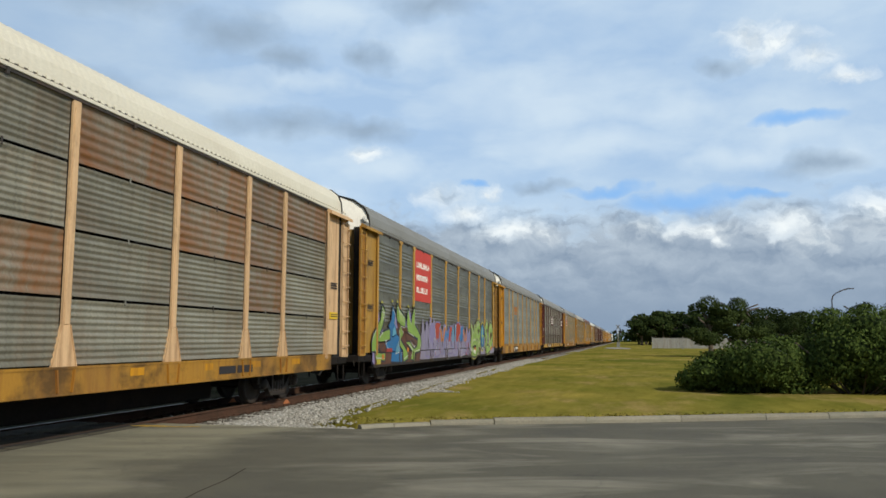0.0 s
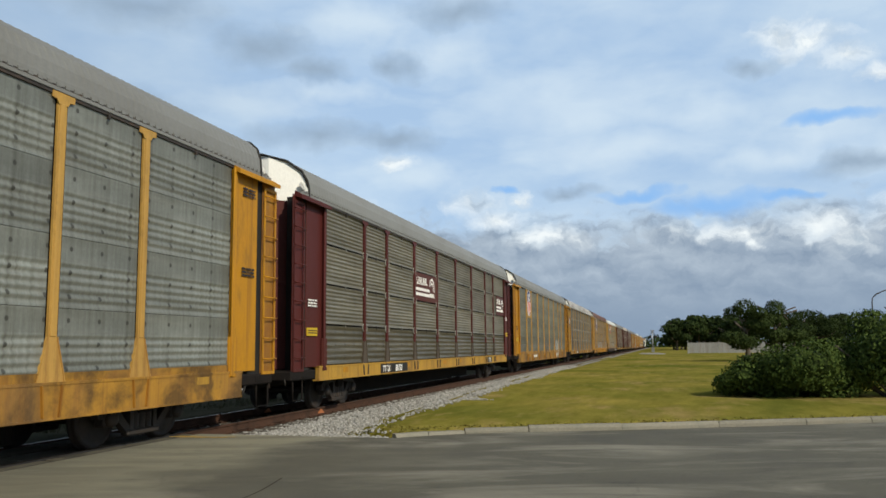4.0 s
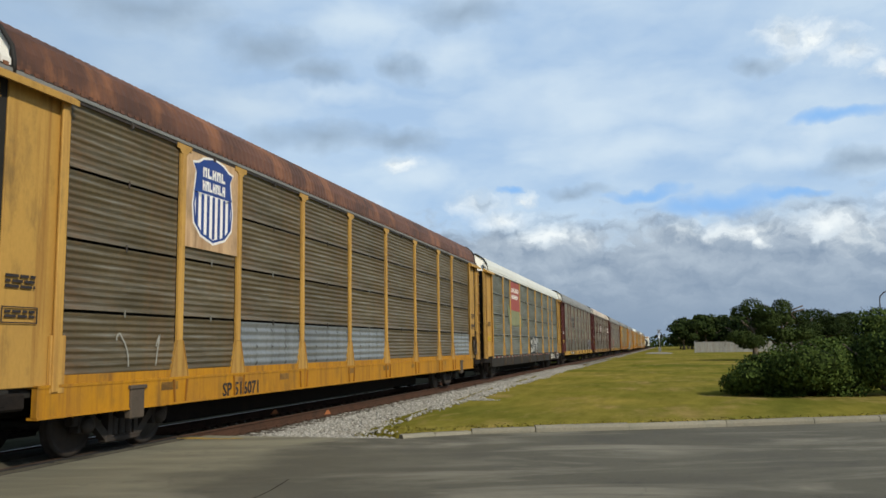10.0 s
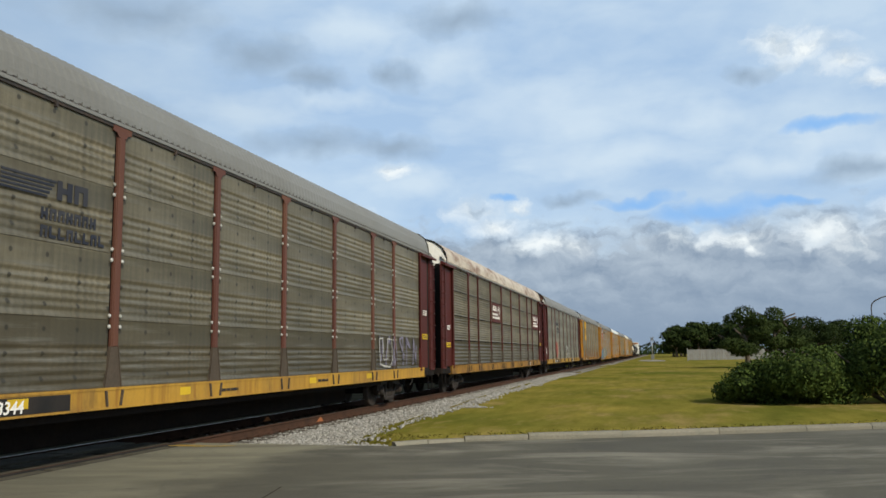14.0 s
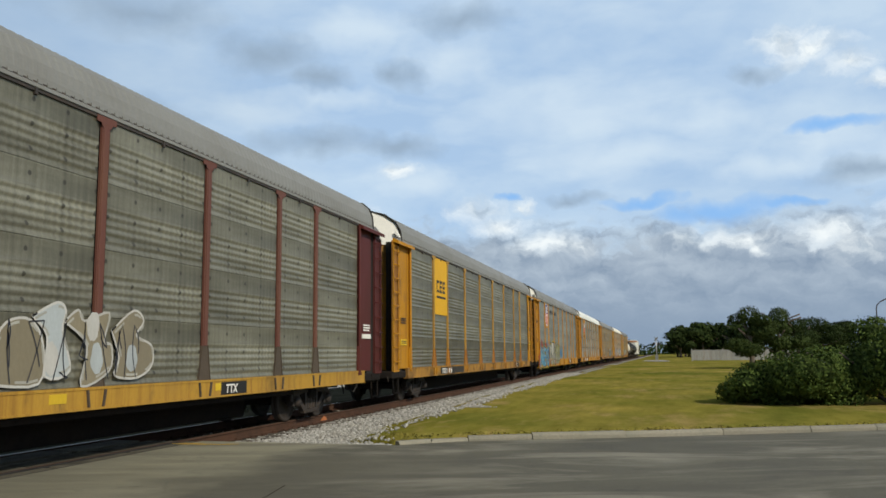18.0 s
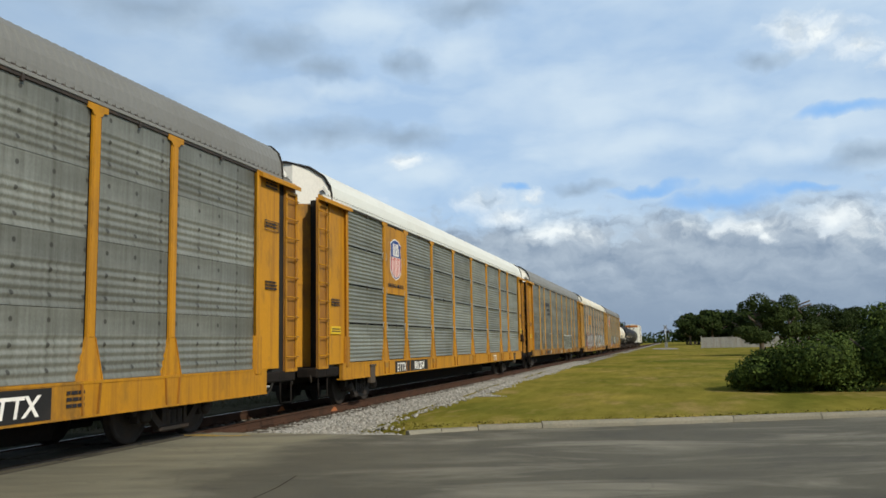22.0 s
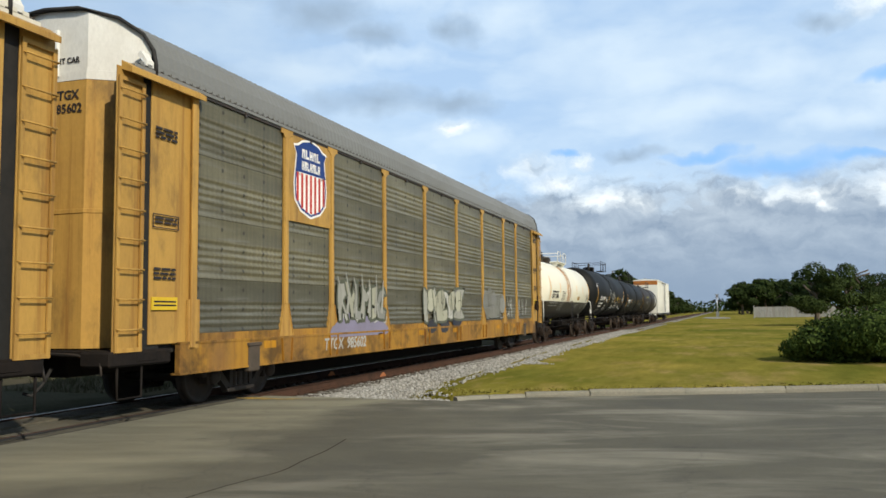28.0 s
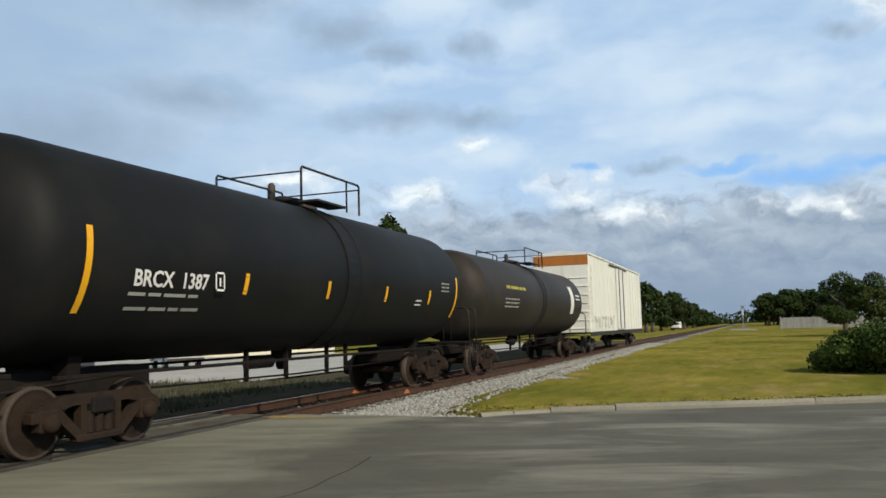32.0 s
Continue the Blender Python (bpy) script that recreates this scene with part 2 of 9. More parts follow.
def sheet_extra(bands, rust, scuff, bolted):
    """Ribbed galvanised sheet: soot between bolt rows, drips, pale rubbed bands, and rust where it has it."""
    def extra(n, obj, col):
        sep = n.add("ShaderNodeSeparateXYZ", {0: obj})
        y, z = sep.outputs[1], sep.outputs[2]
        low = n.noise(n.mapped(obj, (1, 0.25, 2.6), (2, 5, 0)), 1.0, 6, 0.6, 0.3)
        col = n.mix(n.math("MULTIPLY", n.ramp(low, [(0.42, 0.0), (0.66, 1.0)]), bands), col, (0.055, 0.052, 0.036))
        streak = n.noise(n.mapped(obj, (1, 8.0, 0.45)), 1.9, 7, 0.75)
        col = n.mix(n.math("MULTIPLY", n.ramp(streak, [(0.46, 0.0), (0.66, 1.0)]), 0.4), col, (0.075, 0.068, 0.048))
        pale = n.noise(n.mapped(obj, (1, 0.45, 9.0), (3, 1, 0)), 1.1, 6, 0.65)
        col = n.mix(n.math("MULTIPLY", n.ramp(pale, [(0.52, 0.0), (0.72, 1.0)]), 0.5), col, (0.30, 0.30, 0.26))
        if scuff:
            edge = n.math("ABSOLUTE", n.math("SUBTRACT", z, 0.495))
            ragged = n.math("ADD", edge, n.math("MULTIPLY", n.math("SUBTRACT", n.noise(n.mapped(obj, (1, 1.5, 3.0)), 2.2, 5, 0.6), 0.5), 0.22))
            col = n.mix(n.math("MULTIPLY", n.ramp(ragged, [(0.43, 0.0), (0.49, 1.0)]), scuff), col, (0.40, 0.37, 0.30))
        # two columns of bolt heads in each sheet, each with a dark drip
        dy = n.math("MULTIPLY", n.math("ABSOLUTE", n.math("SUBTRACT", n.math("FRACT", n.math("ADD", n.math("MULTIPLY", y, 1.55), 0.5)), 0.5)), 0.645)
        dz = n.math("MULTIPLY", n.math("SUBTRACT", n.math("FRACT", n.math("MULTIPLY", z, 3.03)), 0.5), 0.33)
        head = n.math("ADD", n.math("POWER", n.math("MULTIPLY", dy, 26.0), 2.0), n.math("POWER", n.math("MULTIPLY", dz, 24.0), 2.0))
        if bolted:
            flat = n.math("MULTIPLY", n.math("GREATER_THAN", z, 0.65), n.math("LESS_THAN", z, 0.97))
            col = n.mix(n.math("MULTIPLY", flat, bands * 0.55), col, (0.085, 0.078, 0.05))
            col = n.mix(n.ramp(head, [(0.4, 0.8), (1.2, 0.0)]), col, (0.03, 0.028, 0.022))
            weave = n.add("ShaderNodeTexWave", {"Vector": obj, "Scale": 2.2, "Distortion": 1.6, "Detail": 3.0, "Detail Scale": 1.5}, wave_type="BANDS", bands_direction="Y").outputs[1]
            col = n.mix(n.math("MULTIPLY", n.math("MULTIPLY", weave, n.ramp(n.noise(obj, 1.1, 4), [(0.35, 0.15), (0.65, 1.0)])), bands * 0.6), col, (0.055, 0.054, 0.038))
            drip = n.math("MULTIPLY", n.ramp(n.math("MULTIPLY", dy, 10.0), [(0.1, 1.0), (0.7, 0.0)]), n.ramp(n.noise(n.mapped(obj, (1, 3, 1.2)), 1.0, 4), [(0.4, 0.0), (0.7, 0.55)]))
            col = n.mix(drip, col, (0.06, 0.055, 0.04))
        if rust:
            spots = n.noise(n.mapped(obj, (1, 1.0, 0.5)), 0.8, 7, 0.7, 0.5)
            col = n.mix(n.math("MULTIPLY", n.ramp(spots, [(0.47, 0.0), (0.64, 1.0)] if rust < 1 else [(0.36, 0.0), (0.60, 1.0)]), rust), col, (0.235, 0.105, 0.038))
        return col
    return extra


def sheet(name, colour, bands=0.5, rust=0.0, scuff=0.0, bolted=True):
    return material(name, colour, rough=0.5, metal=0.3, dirt=tuple(c * 0.5 for c in colour), soil=0.55, scale=0.7, grain=22.0, bump=0.1, tone_by=0.14, vary=0.1, extra=sheet_extra(bands, rust, scuff, bolted))


def worn_roof_extra(n, obj, col):
    """Bare silver ribs in stretches, and rust in others."""
    run = n.noise(n.mapped(obj, (0.05, 0.55, 0.05), (0, 3, 0)), 1.0, 4, 0.6)
    rib = n.add("ShaderNodeTexWave", {"Vector": obj, "Scale": 1.2, "Distortion": 0.4}, wave_type="BANDS", bands_direction="Y").outputs[1]
    col = n.mix(n.math("MULTIPLY", n.ramp(run, [(0.50, 0.0), (0.56, 1.0)]), n.ramp(rib, [(0.35, 0.0), (0.55, 0.9)])), col, (0.66, 0.66, 0.62))
    rusty = n.noise(n.mapped(obj, (0.5, 0.7, 0.9), (5, 0, 0)), 1.2, 6, 0.65)
    return n.mix(n.ramp(rusty, [(0.55, 0.0), (0.63, 0.85)]), col, (0.17, 0.085, 0.055))


YELLOW = paint("yellow_paint", (0.48, 0.228, 0.014), extra=drips)
PALE_YELLOW = paint("faded_yellow_paint", (0.47, 0.28, 0.07), extra=drips)
PEACH = paint("faded_cream_paint", (0.60, 0.41, 0.235), extra=drips)
OCHRE = paint("ochre_paint", (0.40, 0.235, 0.05), soil=0.45, extra=drips)


def sill_grime(n, obj, col):
    """Road film and oil in long blotches, over rust that has run down."""
    col = drips(n, obj, col)
    film = n.noise(n.mapped(obj, (1, 0.7, 2.2), (4, 9, 2)), 1.0, 7, 0.68, 0.3)
    return n.mix(n.ramp(film, [(0.47, 0.0), (0.60, 0.8)]), col, (0.075, 0.045, 0.02))


SILL_YELLOW = paint("stained_yellow_paint", (0.38, 0.20, 0.032), soil=0.8, scale=0.7, extra=sill_grime)
FOOT_RUST = paint("rust_tinged_yellow_paint", (0.36, 0.155, 0.018), soil=0.6, dirt=(0.17, 0.065, 0.025), scale=1.6, extra=drips)
LEMON = paint("pale_yellow_paint", (0.43, 0.25, 0.04), soil=0.55, scale=0.6, extra=drips)
MAROON = paint("maroon_paint", (0.085, 0.0195, 0.0165), soil=0.45, dirt=(0.05, 0.022, 0.016))
BROWN = paint("brown_paint", (0.125, 0.053, 0.04), soil=0.4)
PLATE_RED = paint("dark_red_plate_paint", (0.085, 0.022, 0.017), soil=0.4)
SOOT_SILL = paint("sooty_black_sill_paint", (0.026, 0.022, 0.019), soil=0.6, dirt=(0.06, 0.045, 0.03))
RED = paint("red_paint", (0.50, 0.05, 0.035), soil=0.15)
DULL_RED = paint("faded_red_paint", (0.30, 0.068, 0.058), soil=0.35)
WHITE = paint("white_paint", (0.76, 0.76, 0.71), soil=0.2)
OFF_WHITE = paint("cream_white_paint", (0.86, 0.83, 0.68), soil=0.05, rough=0.35, vary=0.02)
BLUE = paint("blue_paint", (0.02, 0.055, 0.22), soil=0.15)
BLACK = paint("black_paint", (0.022, 0.022, 0.022), soil=0.5, dirt=(0.07, 0.055, 0.045), rough=0.45)
TANK_BLACK = paint("satin_black_tank_paint", (0.0085, 0.009, 0.009), soil=0.5, dirt=(0.021, 0.019, 0.016), rough=0.6, spec=0.16, stretch=(1, 1, 1))
TRUCK_GRIME = material("sooty_truck_steel", (0.032, 0.027, 0.023), rough=0.7, metal=0.2, dirt=(0.07, 0.045, 0.03), soil=0.5, scale=3)
# near-black version of STEEL for parts under the cars
UNDER = material("near_black_underframe", (0.014, 0.012, 0.011), rough=0.85, dirt=(0.03, 0.022, 0.016), soil=0.5, scale=2, spec=0.1)
# black lifted to a lighter, browner tone for the white tank's belly
BELLY = paint("brownish_black_belly_paint", (0.026, 0.025, 0.021), soil=0.8, dirt=(0.075, 0.06, 0.042), rough=0.5, spec=0.3, stretch=(1, 1, 1))
TANK_BROWN = paint("sooty_brown_tank_paint", (0.024, 0.021, 0.018), soil=0.6, dirt=(0.06, 0.046, 0.034), rough=0.55, stretch=(1, 1, 1))
STEEL = material("dark_grimy_steel", (0.045, 0.04, 0.036), rough=0.65, metal=0.3, dirt=(0.12, 0.075, 0.05), soil=0.6, scale=3)
RUSTY_STEEL = material("rusty_cast_steel", (0.030, 0.020, 0.014), rough=0.85, metal=0.0, spec=0.1, dirt=(0.016, 0.013, 0.011), soil=0.7, scale=4)
DARK_TREAD = material("dark_tread_steel", (0.075, 0.058, 0.045), rough=0.6, metal=0.3, soil=0.5, spec=0.2)
RAIL_TREAD = material("polished_rail_steel", (0.30, 0.27, 0.235), rough=0.4, metal=0.7, dirt=(0.14, 0.11, 0.09), soil=0.4)
RUSTY_YELLOW = paint("rust_streaked_yellow_paint", (0.33, 0.155, 0.02), soil=0.8, dirt=(0.16, 0.065, 0.03), scale=1.4, extra=drips)
BRIGHT_STEEL = material("worn_bright_steel", (0.55, 0.54, 0.52), rough=0.32, metal=0.9, soil=0.2)
RAIL_RUST = material("rusted_rail_steel", (0.075, 0.040, 0.026), rough=0.9, metal=0.1, dirt=(0.035, 0.026, 0.02), soil=0.6, scale=2.5, grain=30, spec=0.15)
RUBBER = material("black_rubber", (0.018, 0.018, 0.018), rough=0.8, bump=0.05)
# near-black stands in for the shade inside the racks and in the end slots
INNER_SHADE = material("interior_shade_black", (0.012, 0.012, 0.011), rough=0.9)
AMBER = paint("amber_reflective_tape", (0.85, 0.42, 0.02), soil=0.05, rough=0.3)
SIGN_YELLOW = paint("deep_yellow_sign_paint", (0.62, 0.35, 0.012), soil=0.1)
LABEL_YELLOW = paint("bright_yellow_plate", (0.62, 0.42, 0.03), soil=0.05)
LETTER = paint("white_lettering_paint", (0.80, 0.79, 0.75), soil=0.1)
DARK_LETTER = paint("black_lettering_paint", (0.03, 0.028, 0.03), soil=0.1)
ROOF_GREY = paint("galvanised_grey_roof", (0.205, 0.21, 0.20), rough=0.5, soil=0.35, dirt=(0.13, 0.125, 0.11), stretch=(1, 0.5, 1))
ROOF_CREAM = paint("cream_roof_paint", (0.66, 0.64, 0.54), soil=0.25, dirt=(0.42, 0.37, 0.28), stretch=(1, 0.5, 1))
ROOF_WHITE = paint("white_roof_paint", (0.66, 0.69, 0.66), soil=0.15, dirt=(0.35, 0.32, 0.27), stretch=(1, 0.5, 1))
ROOF_WORN = paint("worn_silver_roof", (0.34, 0.335, 0.31), soil=0.75, dirt=(0.20, 0.18, 0.15), scale=1.5, stretch=(1, 0.6, 1), extra=worn_roof_extra)
ROOF_RUST = paint("rusted_brown_roof", (0.12, 0.058, 0.038), soil=0.9, dirt=(0.035, 0.025, 0.022), scale=0.9, stretch=(1, 0.6, 1), extra=lambda n, obj, col: n.mix(n.ramp(n.noise(n.mapped(obj, (0.6, 2.2, 0.6)), 0.9, 6, 0.7), [(0.5, 0.0), (0.66, 0.8)]), col, (0.26, 0.115, 0.055)))
ROOF_MOTTLED = paint("rust_mottled_white_roof", (0.55, 0.50, 0.42), soil=0.95, dirt=(0.17, 0.08, 0.05), scale=1.6, stretch=(1, 0.6, 1))
SHEET_GREY = sheet("weathered_galvanised_sheet", (0.244, 0.242, 0.182), 0.5)
SHEET_RUSTY = sheet("rust_stained_galvanised_sheet", (0.285, 0.275, 0.215), 0.35, 0.3, 0.0, False)
SHEET_RUSTED = sheet("orange_rusted_galvanised_sheet", (0.27, 0.255, 0.195), 0.3, 1.0, 0.0, False)
SHEET_SOOTY = sheet("sooty_grey_sheet", (0.176, 0.182, 0.15), 0.55)
SHEET_OLIVE = sheet("olive_weathered_sheet", (0.235, 0.212, 0.126), 0.5)
SHEET_SCUFFED = sheet("scuffed_olive_sheet", (0.135, 0.118, 0.078), 0.4, 0.0, 0.7)
SHEET_DUSTY = sheet("dusty_brown_grey_sheet", (0.215, 0.195, 0.143), 0.45, 0.0, 0.0, False)
SHEET_FINE = sheet("fine_ribbed_galvanised_sheet", (0.267, 0.289, 0.254), 0.35, 0.0, 0.0, False)
SHEET_FINE_DARK = sheet("fine_ribbed_sooty_sheet", (0.182, 0.192, 0.153), 0.5, 0.0, 0.0, False)
# two darker tones, used for the bottom row of side sheets
SHEET_LOW_BROWN = sheet("dark_brown_lower_sheet", (0.13, 0.108, 0.068), 0.5)
SHEET_LOW_OLIVE = sheet("darker_lower_sheet", (0.165, 0.155, 0.105), 0.5)
SHEET_BROWN = sheet("tan_tinted_sheet", (0.26, 0.227, 0.15), 0.55)
SHEET_PALE = sheet("pale_beige_galvanised_sheet", (0.29, 0.285, 0.215), 0.55)
SHEET_CLEAN = sheet("clean_galvanised_sheet", (0.28, 0.296, 0.26), 0.32)
SHEET_BRIGHT = sheet("new_galvanised_sheet", (0.27, 0.30, 0.32), 0.1)
SHEET_DARK = sheet("sooty_rusted_sheet", (0.145, 0.112, 0.058), 0.4, 0.3, 0.0, False)
GRIME = material("brown_grey_grime", (0.075, 0.058, 0.042), rough=0.85, dirt=(0.05, 0.04, 0.03), soil=0.6, scale=3, grain=30)


# mesh helpers
class Geo:
    """Collects vertices and faces for one mesh."""

    def __init__(self):
        self.v, self.f, self.s = [], [], []

    def add(self, verts, faces, smooth=False):
        o = len(self.v)
        self.v += [tuple(p) for p in verts]
        self.f += [tuple(i + o for i in f) for f in faces]
        self.s += [smooth] * len(faces)
        return self

    def box(self, x0, x1, y0, y1, z0, z1, c=0.0):
        if c <= 0:
            v = [(x, y, z) for x in (x0, x1) for y in (y0, y1) for z in (z0, z1)]
            return self.add(v, [(0, 1, 3, 2), (4, 6, 7, 5), (0, 4, 5, 1), (2, 3, 7, 6), (0, 2, 6, 4), (1, 5, 7, 3)])
        bm = bmesh.new()
        bmesh.ops.create_cube(bm, size=1)
        for p in bm.verts:
            p.co = (x0 + (p.co.x + 0.5) * (x1 - x0), y0 + (p.co.y + 0.5) * (y1 - y0), z0 + (p.co.z + 0.5) * (z1 - z0))
        bmesh.ops.bevel(bm, geom=bm.edges[:], offset=c, segments=1, affect="EDGES")
        self.take(bm)
        return self

    def take(self, bm, smooth=False):
        bm.verts.index_update()
        self.add([p.co[:] for p in bm.verts], [[p.index for p in f.verts] for f in bm.faces], smooth)
        bm.free()
        return self

    def prism(self, outline, axis, a, b):
        """An outline of pairs, carried along axis from a to b. axis x: pairs are y, z; y: x, z; z: x, y."""
        k = len(outline)
        put = {"x": lambda p, d: (d, p[0], p[1]), "y": lambda p, d: (p[0], d, p[1]), "z": lambda p, d: (p[0], p[1], d)}[axis]
        v = [put(p, a) for p in outline] + [put(p, b) for p in outline]
        return self.add(v, [tuple(range(k))[::-1], tuple(range(k, 2 * k))] + [(i, (i + 1) % k, k + (i + 1) % k, k + i) for i in range(k)])

    def loft(self, rows, closed=False, smooth=False, caps=False):
        k = len(rows[0])
        f = []
        for r in range(len(rows) - 1):
            for i in range(k if closed else k - 1):
                j = (i + 1) % k
                f.append((r * k + i, r * k + j, (r + 1) * k + j, (r + 1) * k + i))
        if caps:
            f += [tuple(range(k))[::-1], tuple((len(rows) - 1) * k + i for i in range(k))]
        return self.add([p for r in rows for p in r], f, smooth)

    def turned(self, axis, profile, centre=(0, 0, 0), n=20, smooth=True):
        """A body of revolution: profile of (place along the axis, radius)."""
        rows = []
        for d, r in profile:
            row = []
            for i in range(n):
                a = 2 * math.pi * i / n
                p = {"x": (d, r * math.cos(a), r * math.sin(a)), "y": (r * math.sin(a), d, r * math.cos(a)), "z": (r * math.cos(a), r * math.sin(a), d)}[axis]
                row.append((p[0] + centre[0], p[1] + centre[1], p[2] + centre[2]))
            rows.append(row)
        return self.loft(rows, closed=True, smooth=smooth, caps=True)

    def tube(self, path, r, n=6):
        """A round bar along a path of points."""
        rows = []
        pts = [Vector(p) for p in path]
        for i, p in enumerate(pts):
            d = (pts[min(i + 1, len(pts) - 1)] - pts[max(i - 1, 0)]).normalized()
            side = d.orthogonal().normalized() if i == 0 else (side - d * side.dot(d)).normalized()
            up = d.cross(side)
            rows.append([tuple(p + (side * math.cos(2 * math.pi * k / n) + up * math.sin(2 * math.pi * k / n)) * r) for k in range(n)])
        return self.loft(rows, closed=True, smooth=True, caps=True)

    def mesh(self, name):
        me = bpy.data.meshes.new(name)
        me.from_pydata(self.v, [], self.f)
        me.polygons.foreach_set("use_smooth", self.s)
        me.materials.append(None)
        me.update()
        return me


STORE = {}


def stored(key, make):
    """The mesh kept under key, made once."""
    if key not in STORE:
        g = make()
        STORE[key] = g.mesh(key) if isinstance(g, Geo) else g
    return STORE[key]


def part(name, data, mat, parent=None, label="", place=None):
    """One mesh object under a thing or a part. data: a Geo or a mesh shared with alike parts."""
    me = data.mesh(name) if isinstance(data, Geo) else data
    ob = new(name, me)
    if me.materials[0] is None:
        ob.material_slots[0].link = "OBJECT"
        ob.material_slots[0].material = mat
    if parent:
        ob.parent = parent
    if place is not None:
        ob.matrix_basis = place
    if label:
        ob["label"] = label
    return ob


def thing(name, label, category, group="", kind="", place=None):
    ob = new(name)
    ob.empty_display_size = 0.3
    tagged(ob, label, category, group, kind)
    if place is not None:
        ob.matrix_basis = place
    return ob


def word_mesh(text, height, thick=0.004, slant=0.0):
    """Raised lettering as a mesh that lies in the plane of y and z and faces +x. It runs towards +y."""
    key = "word %s %.3f %.2f" % (text, height, slant)

    def make():
        cu = bpy.data.curves.new("lettering", "FONT")
        cu.body, cu.size, cu.extrude, cu.resolution_u, cu.shear, cu.offset = text, height / 0.72, thick / 2, 2, slant, height * 0.028
        ob = bpy.data.objects.new("lettering", cu)
        scene.collection.objects.link(ob)
        me = bpy.data.meshes.new_from_object(ob.evaluated_get(bpy.context.evaluated_depsgraph_get()))
        bpy.data.objects.remove(ob)
        me.transform(Matrix(((0, 0, 1, 0), (1, 0, 0, 0), (0, 1, 0, 0), (0, 0, 0, 1))))
        me.materials.clear()
        me.materials.append(None)
        me.name = "lettering"
        return me
    return stored(key, make)


def lettering(text, height, x, y, z, mat, parent, slant=0.0, name="lettering"):
    return part(name, word_mesh(text, height, slant=slant), mat, parent, "", pose(x, y, z))


def bars(x, y, z, w, h, rows, mat, parent, rnd):
    """Small writing that cannot be read: plain bars."""
    g = Geo()
    step = h / rows
    for r in range(rows):
        a = 0.0
        while a < w * 0.97:
            b = min(w, a + rnd.uniform(0.15, 0.45) * w)
            g.box(x, x + 0.004, y + a, y + b, z + h - (r + 0.55) * step, z + h - r * step)
            a = b + 0.05 * w
    return tagged(part("printed_notice", g, mat, parent), kind="stuff")


def shield(w, h, k=1.0):
    """Outline of a heraldic shield about its middle, pairs of y and z."""
    pts = [(-0.5, 0.38), (-0.38, 0.40), (-0.25, 0.46), (0, 0.5), (0.25, 0.46), (0.38, 0.40), (0.5, 0.38), (0.43, 0.28), (0.46, 0.12), (0.5, -0.1), (0.47, -0.3), (0.3, -0.43), (0, -0.5),
           (-0.3, -0.43), (-0.47, -0.3), (-0.5, -0.1), (-0.46, 0.12), (-0.43, 0.28)]
    return [(p[0] * w * k, p[1] * h * k) for p in pts]


def ribbon(g, pts, width, x, rnd=None):
    """A flat painted stroke along pairs of y and z."""
    p = [Vector((a, b)) for a, b in pts]
    rows = []
    for i, q in enumerate(p):
        d = (p[min(i + 1, len(p) - 1)] - p[max(i - 1, 0)])
        d = d.normalized() if d.length > 1e-6 else Vector((1, 0))
        o = Vector((-d.y, d.x)) * width / 2
        rows.append([(x, q.x + o.x, q.y + o.y), (x, q.x - o.x, q.y - o.y)])
    g.loft(rows)


def fill(g, outline, x):
    cy = sum(p[0] for p in outline) / len(outline)
    cz = sum(p[1] for p in outline) / len(outline)
    n = len(outline)
    g.add([(x, cy, cz)] + [(x, a, b) for a, b in outline], [(0, i + 1, (i + 1) % n + 1) for i in range(n)])


SWEEPS = (
    ((0.85, 0.8), (0.5, 0.97), (0.15, 0.8), (0.25, 0.55), (0.7, 0.45), (0.85, 0.2), (0.5, 0.03), (0.1, 0.18)),
    ((0.05, 0.0), (0.25, 0.55), (0.5, 1.0), (0.75, 0.5), (0.95, 0.0)),
    ((0.9, 0.95), (0.2, 0.9), (0.08, 0.5), (0.2, 0.1), (0.9, 0.05), (0.95, 0.4), (0.5, 0.5)),
    ((0.5, 0.98), (0.1, 0.8), (0.05, 0.3), (0.5, 0.02), (0.92, 0.3), (0.9, 0.8), (0.5, 0.98)),
    ((0.1, 0.0), (0.12, 0.95), (0.5, 0.4), (0.85, 0.05), (0.9, 1.0)),
    ((0.12, 0.0), (0.1, 0.97), (0.7, 0.95), (0.85, 0.72), (0.5, 0.48), (0.95, 0.0)),
)


def sweep(pts, sub=5):
    """A smooth curve through the points."""
    out = []
    for i in range(len(pts) - 1):
        p0, p1, p2, p3 = pts[max(i - 1, 0)], pts[i], pts[i + 1], pts[min(i + 2, len(pts) - 1)]
        for k in range(sub):
            t = k / sub
            out.append(tuple(0.5 * (2 * p1[j] + (p2[j] - p0[j]) * t + (2 * p0[j] - 5 * p1[j] + 4 * p2[j] - p3[j]) * t * t + (3 * p1[j] - p0[j] - 3 * p2[j] + p3[j]) * t ** 3) for j in (0, 1)))
    out.append(tuple(pts[-1]))
    return out


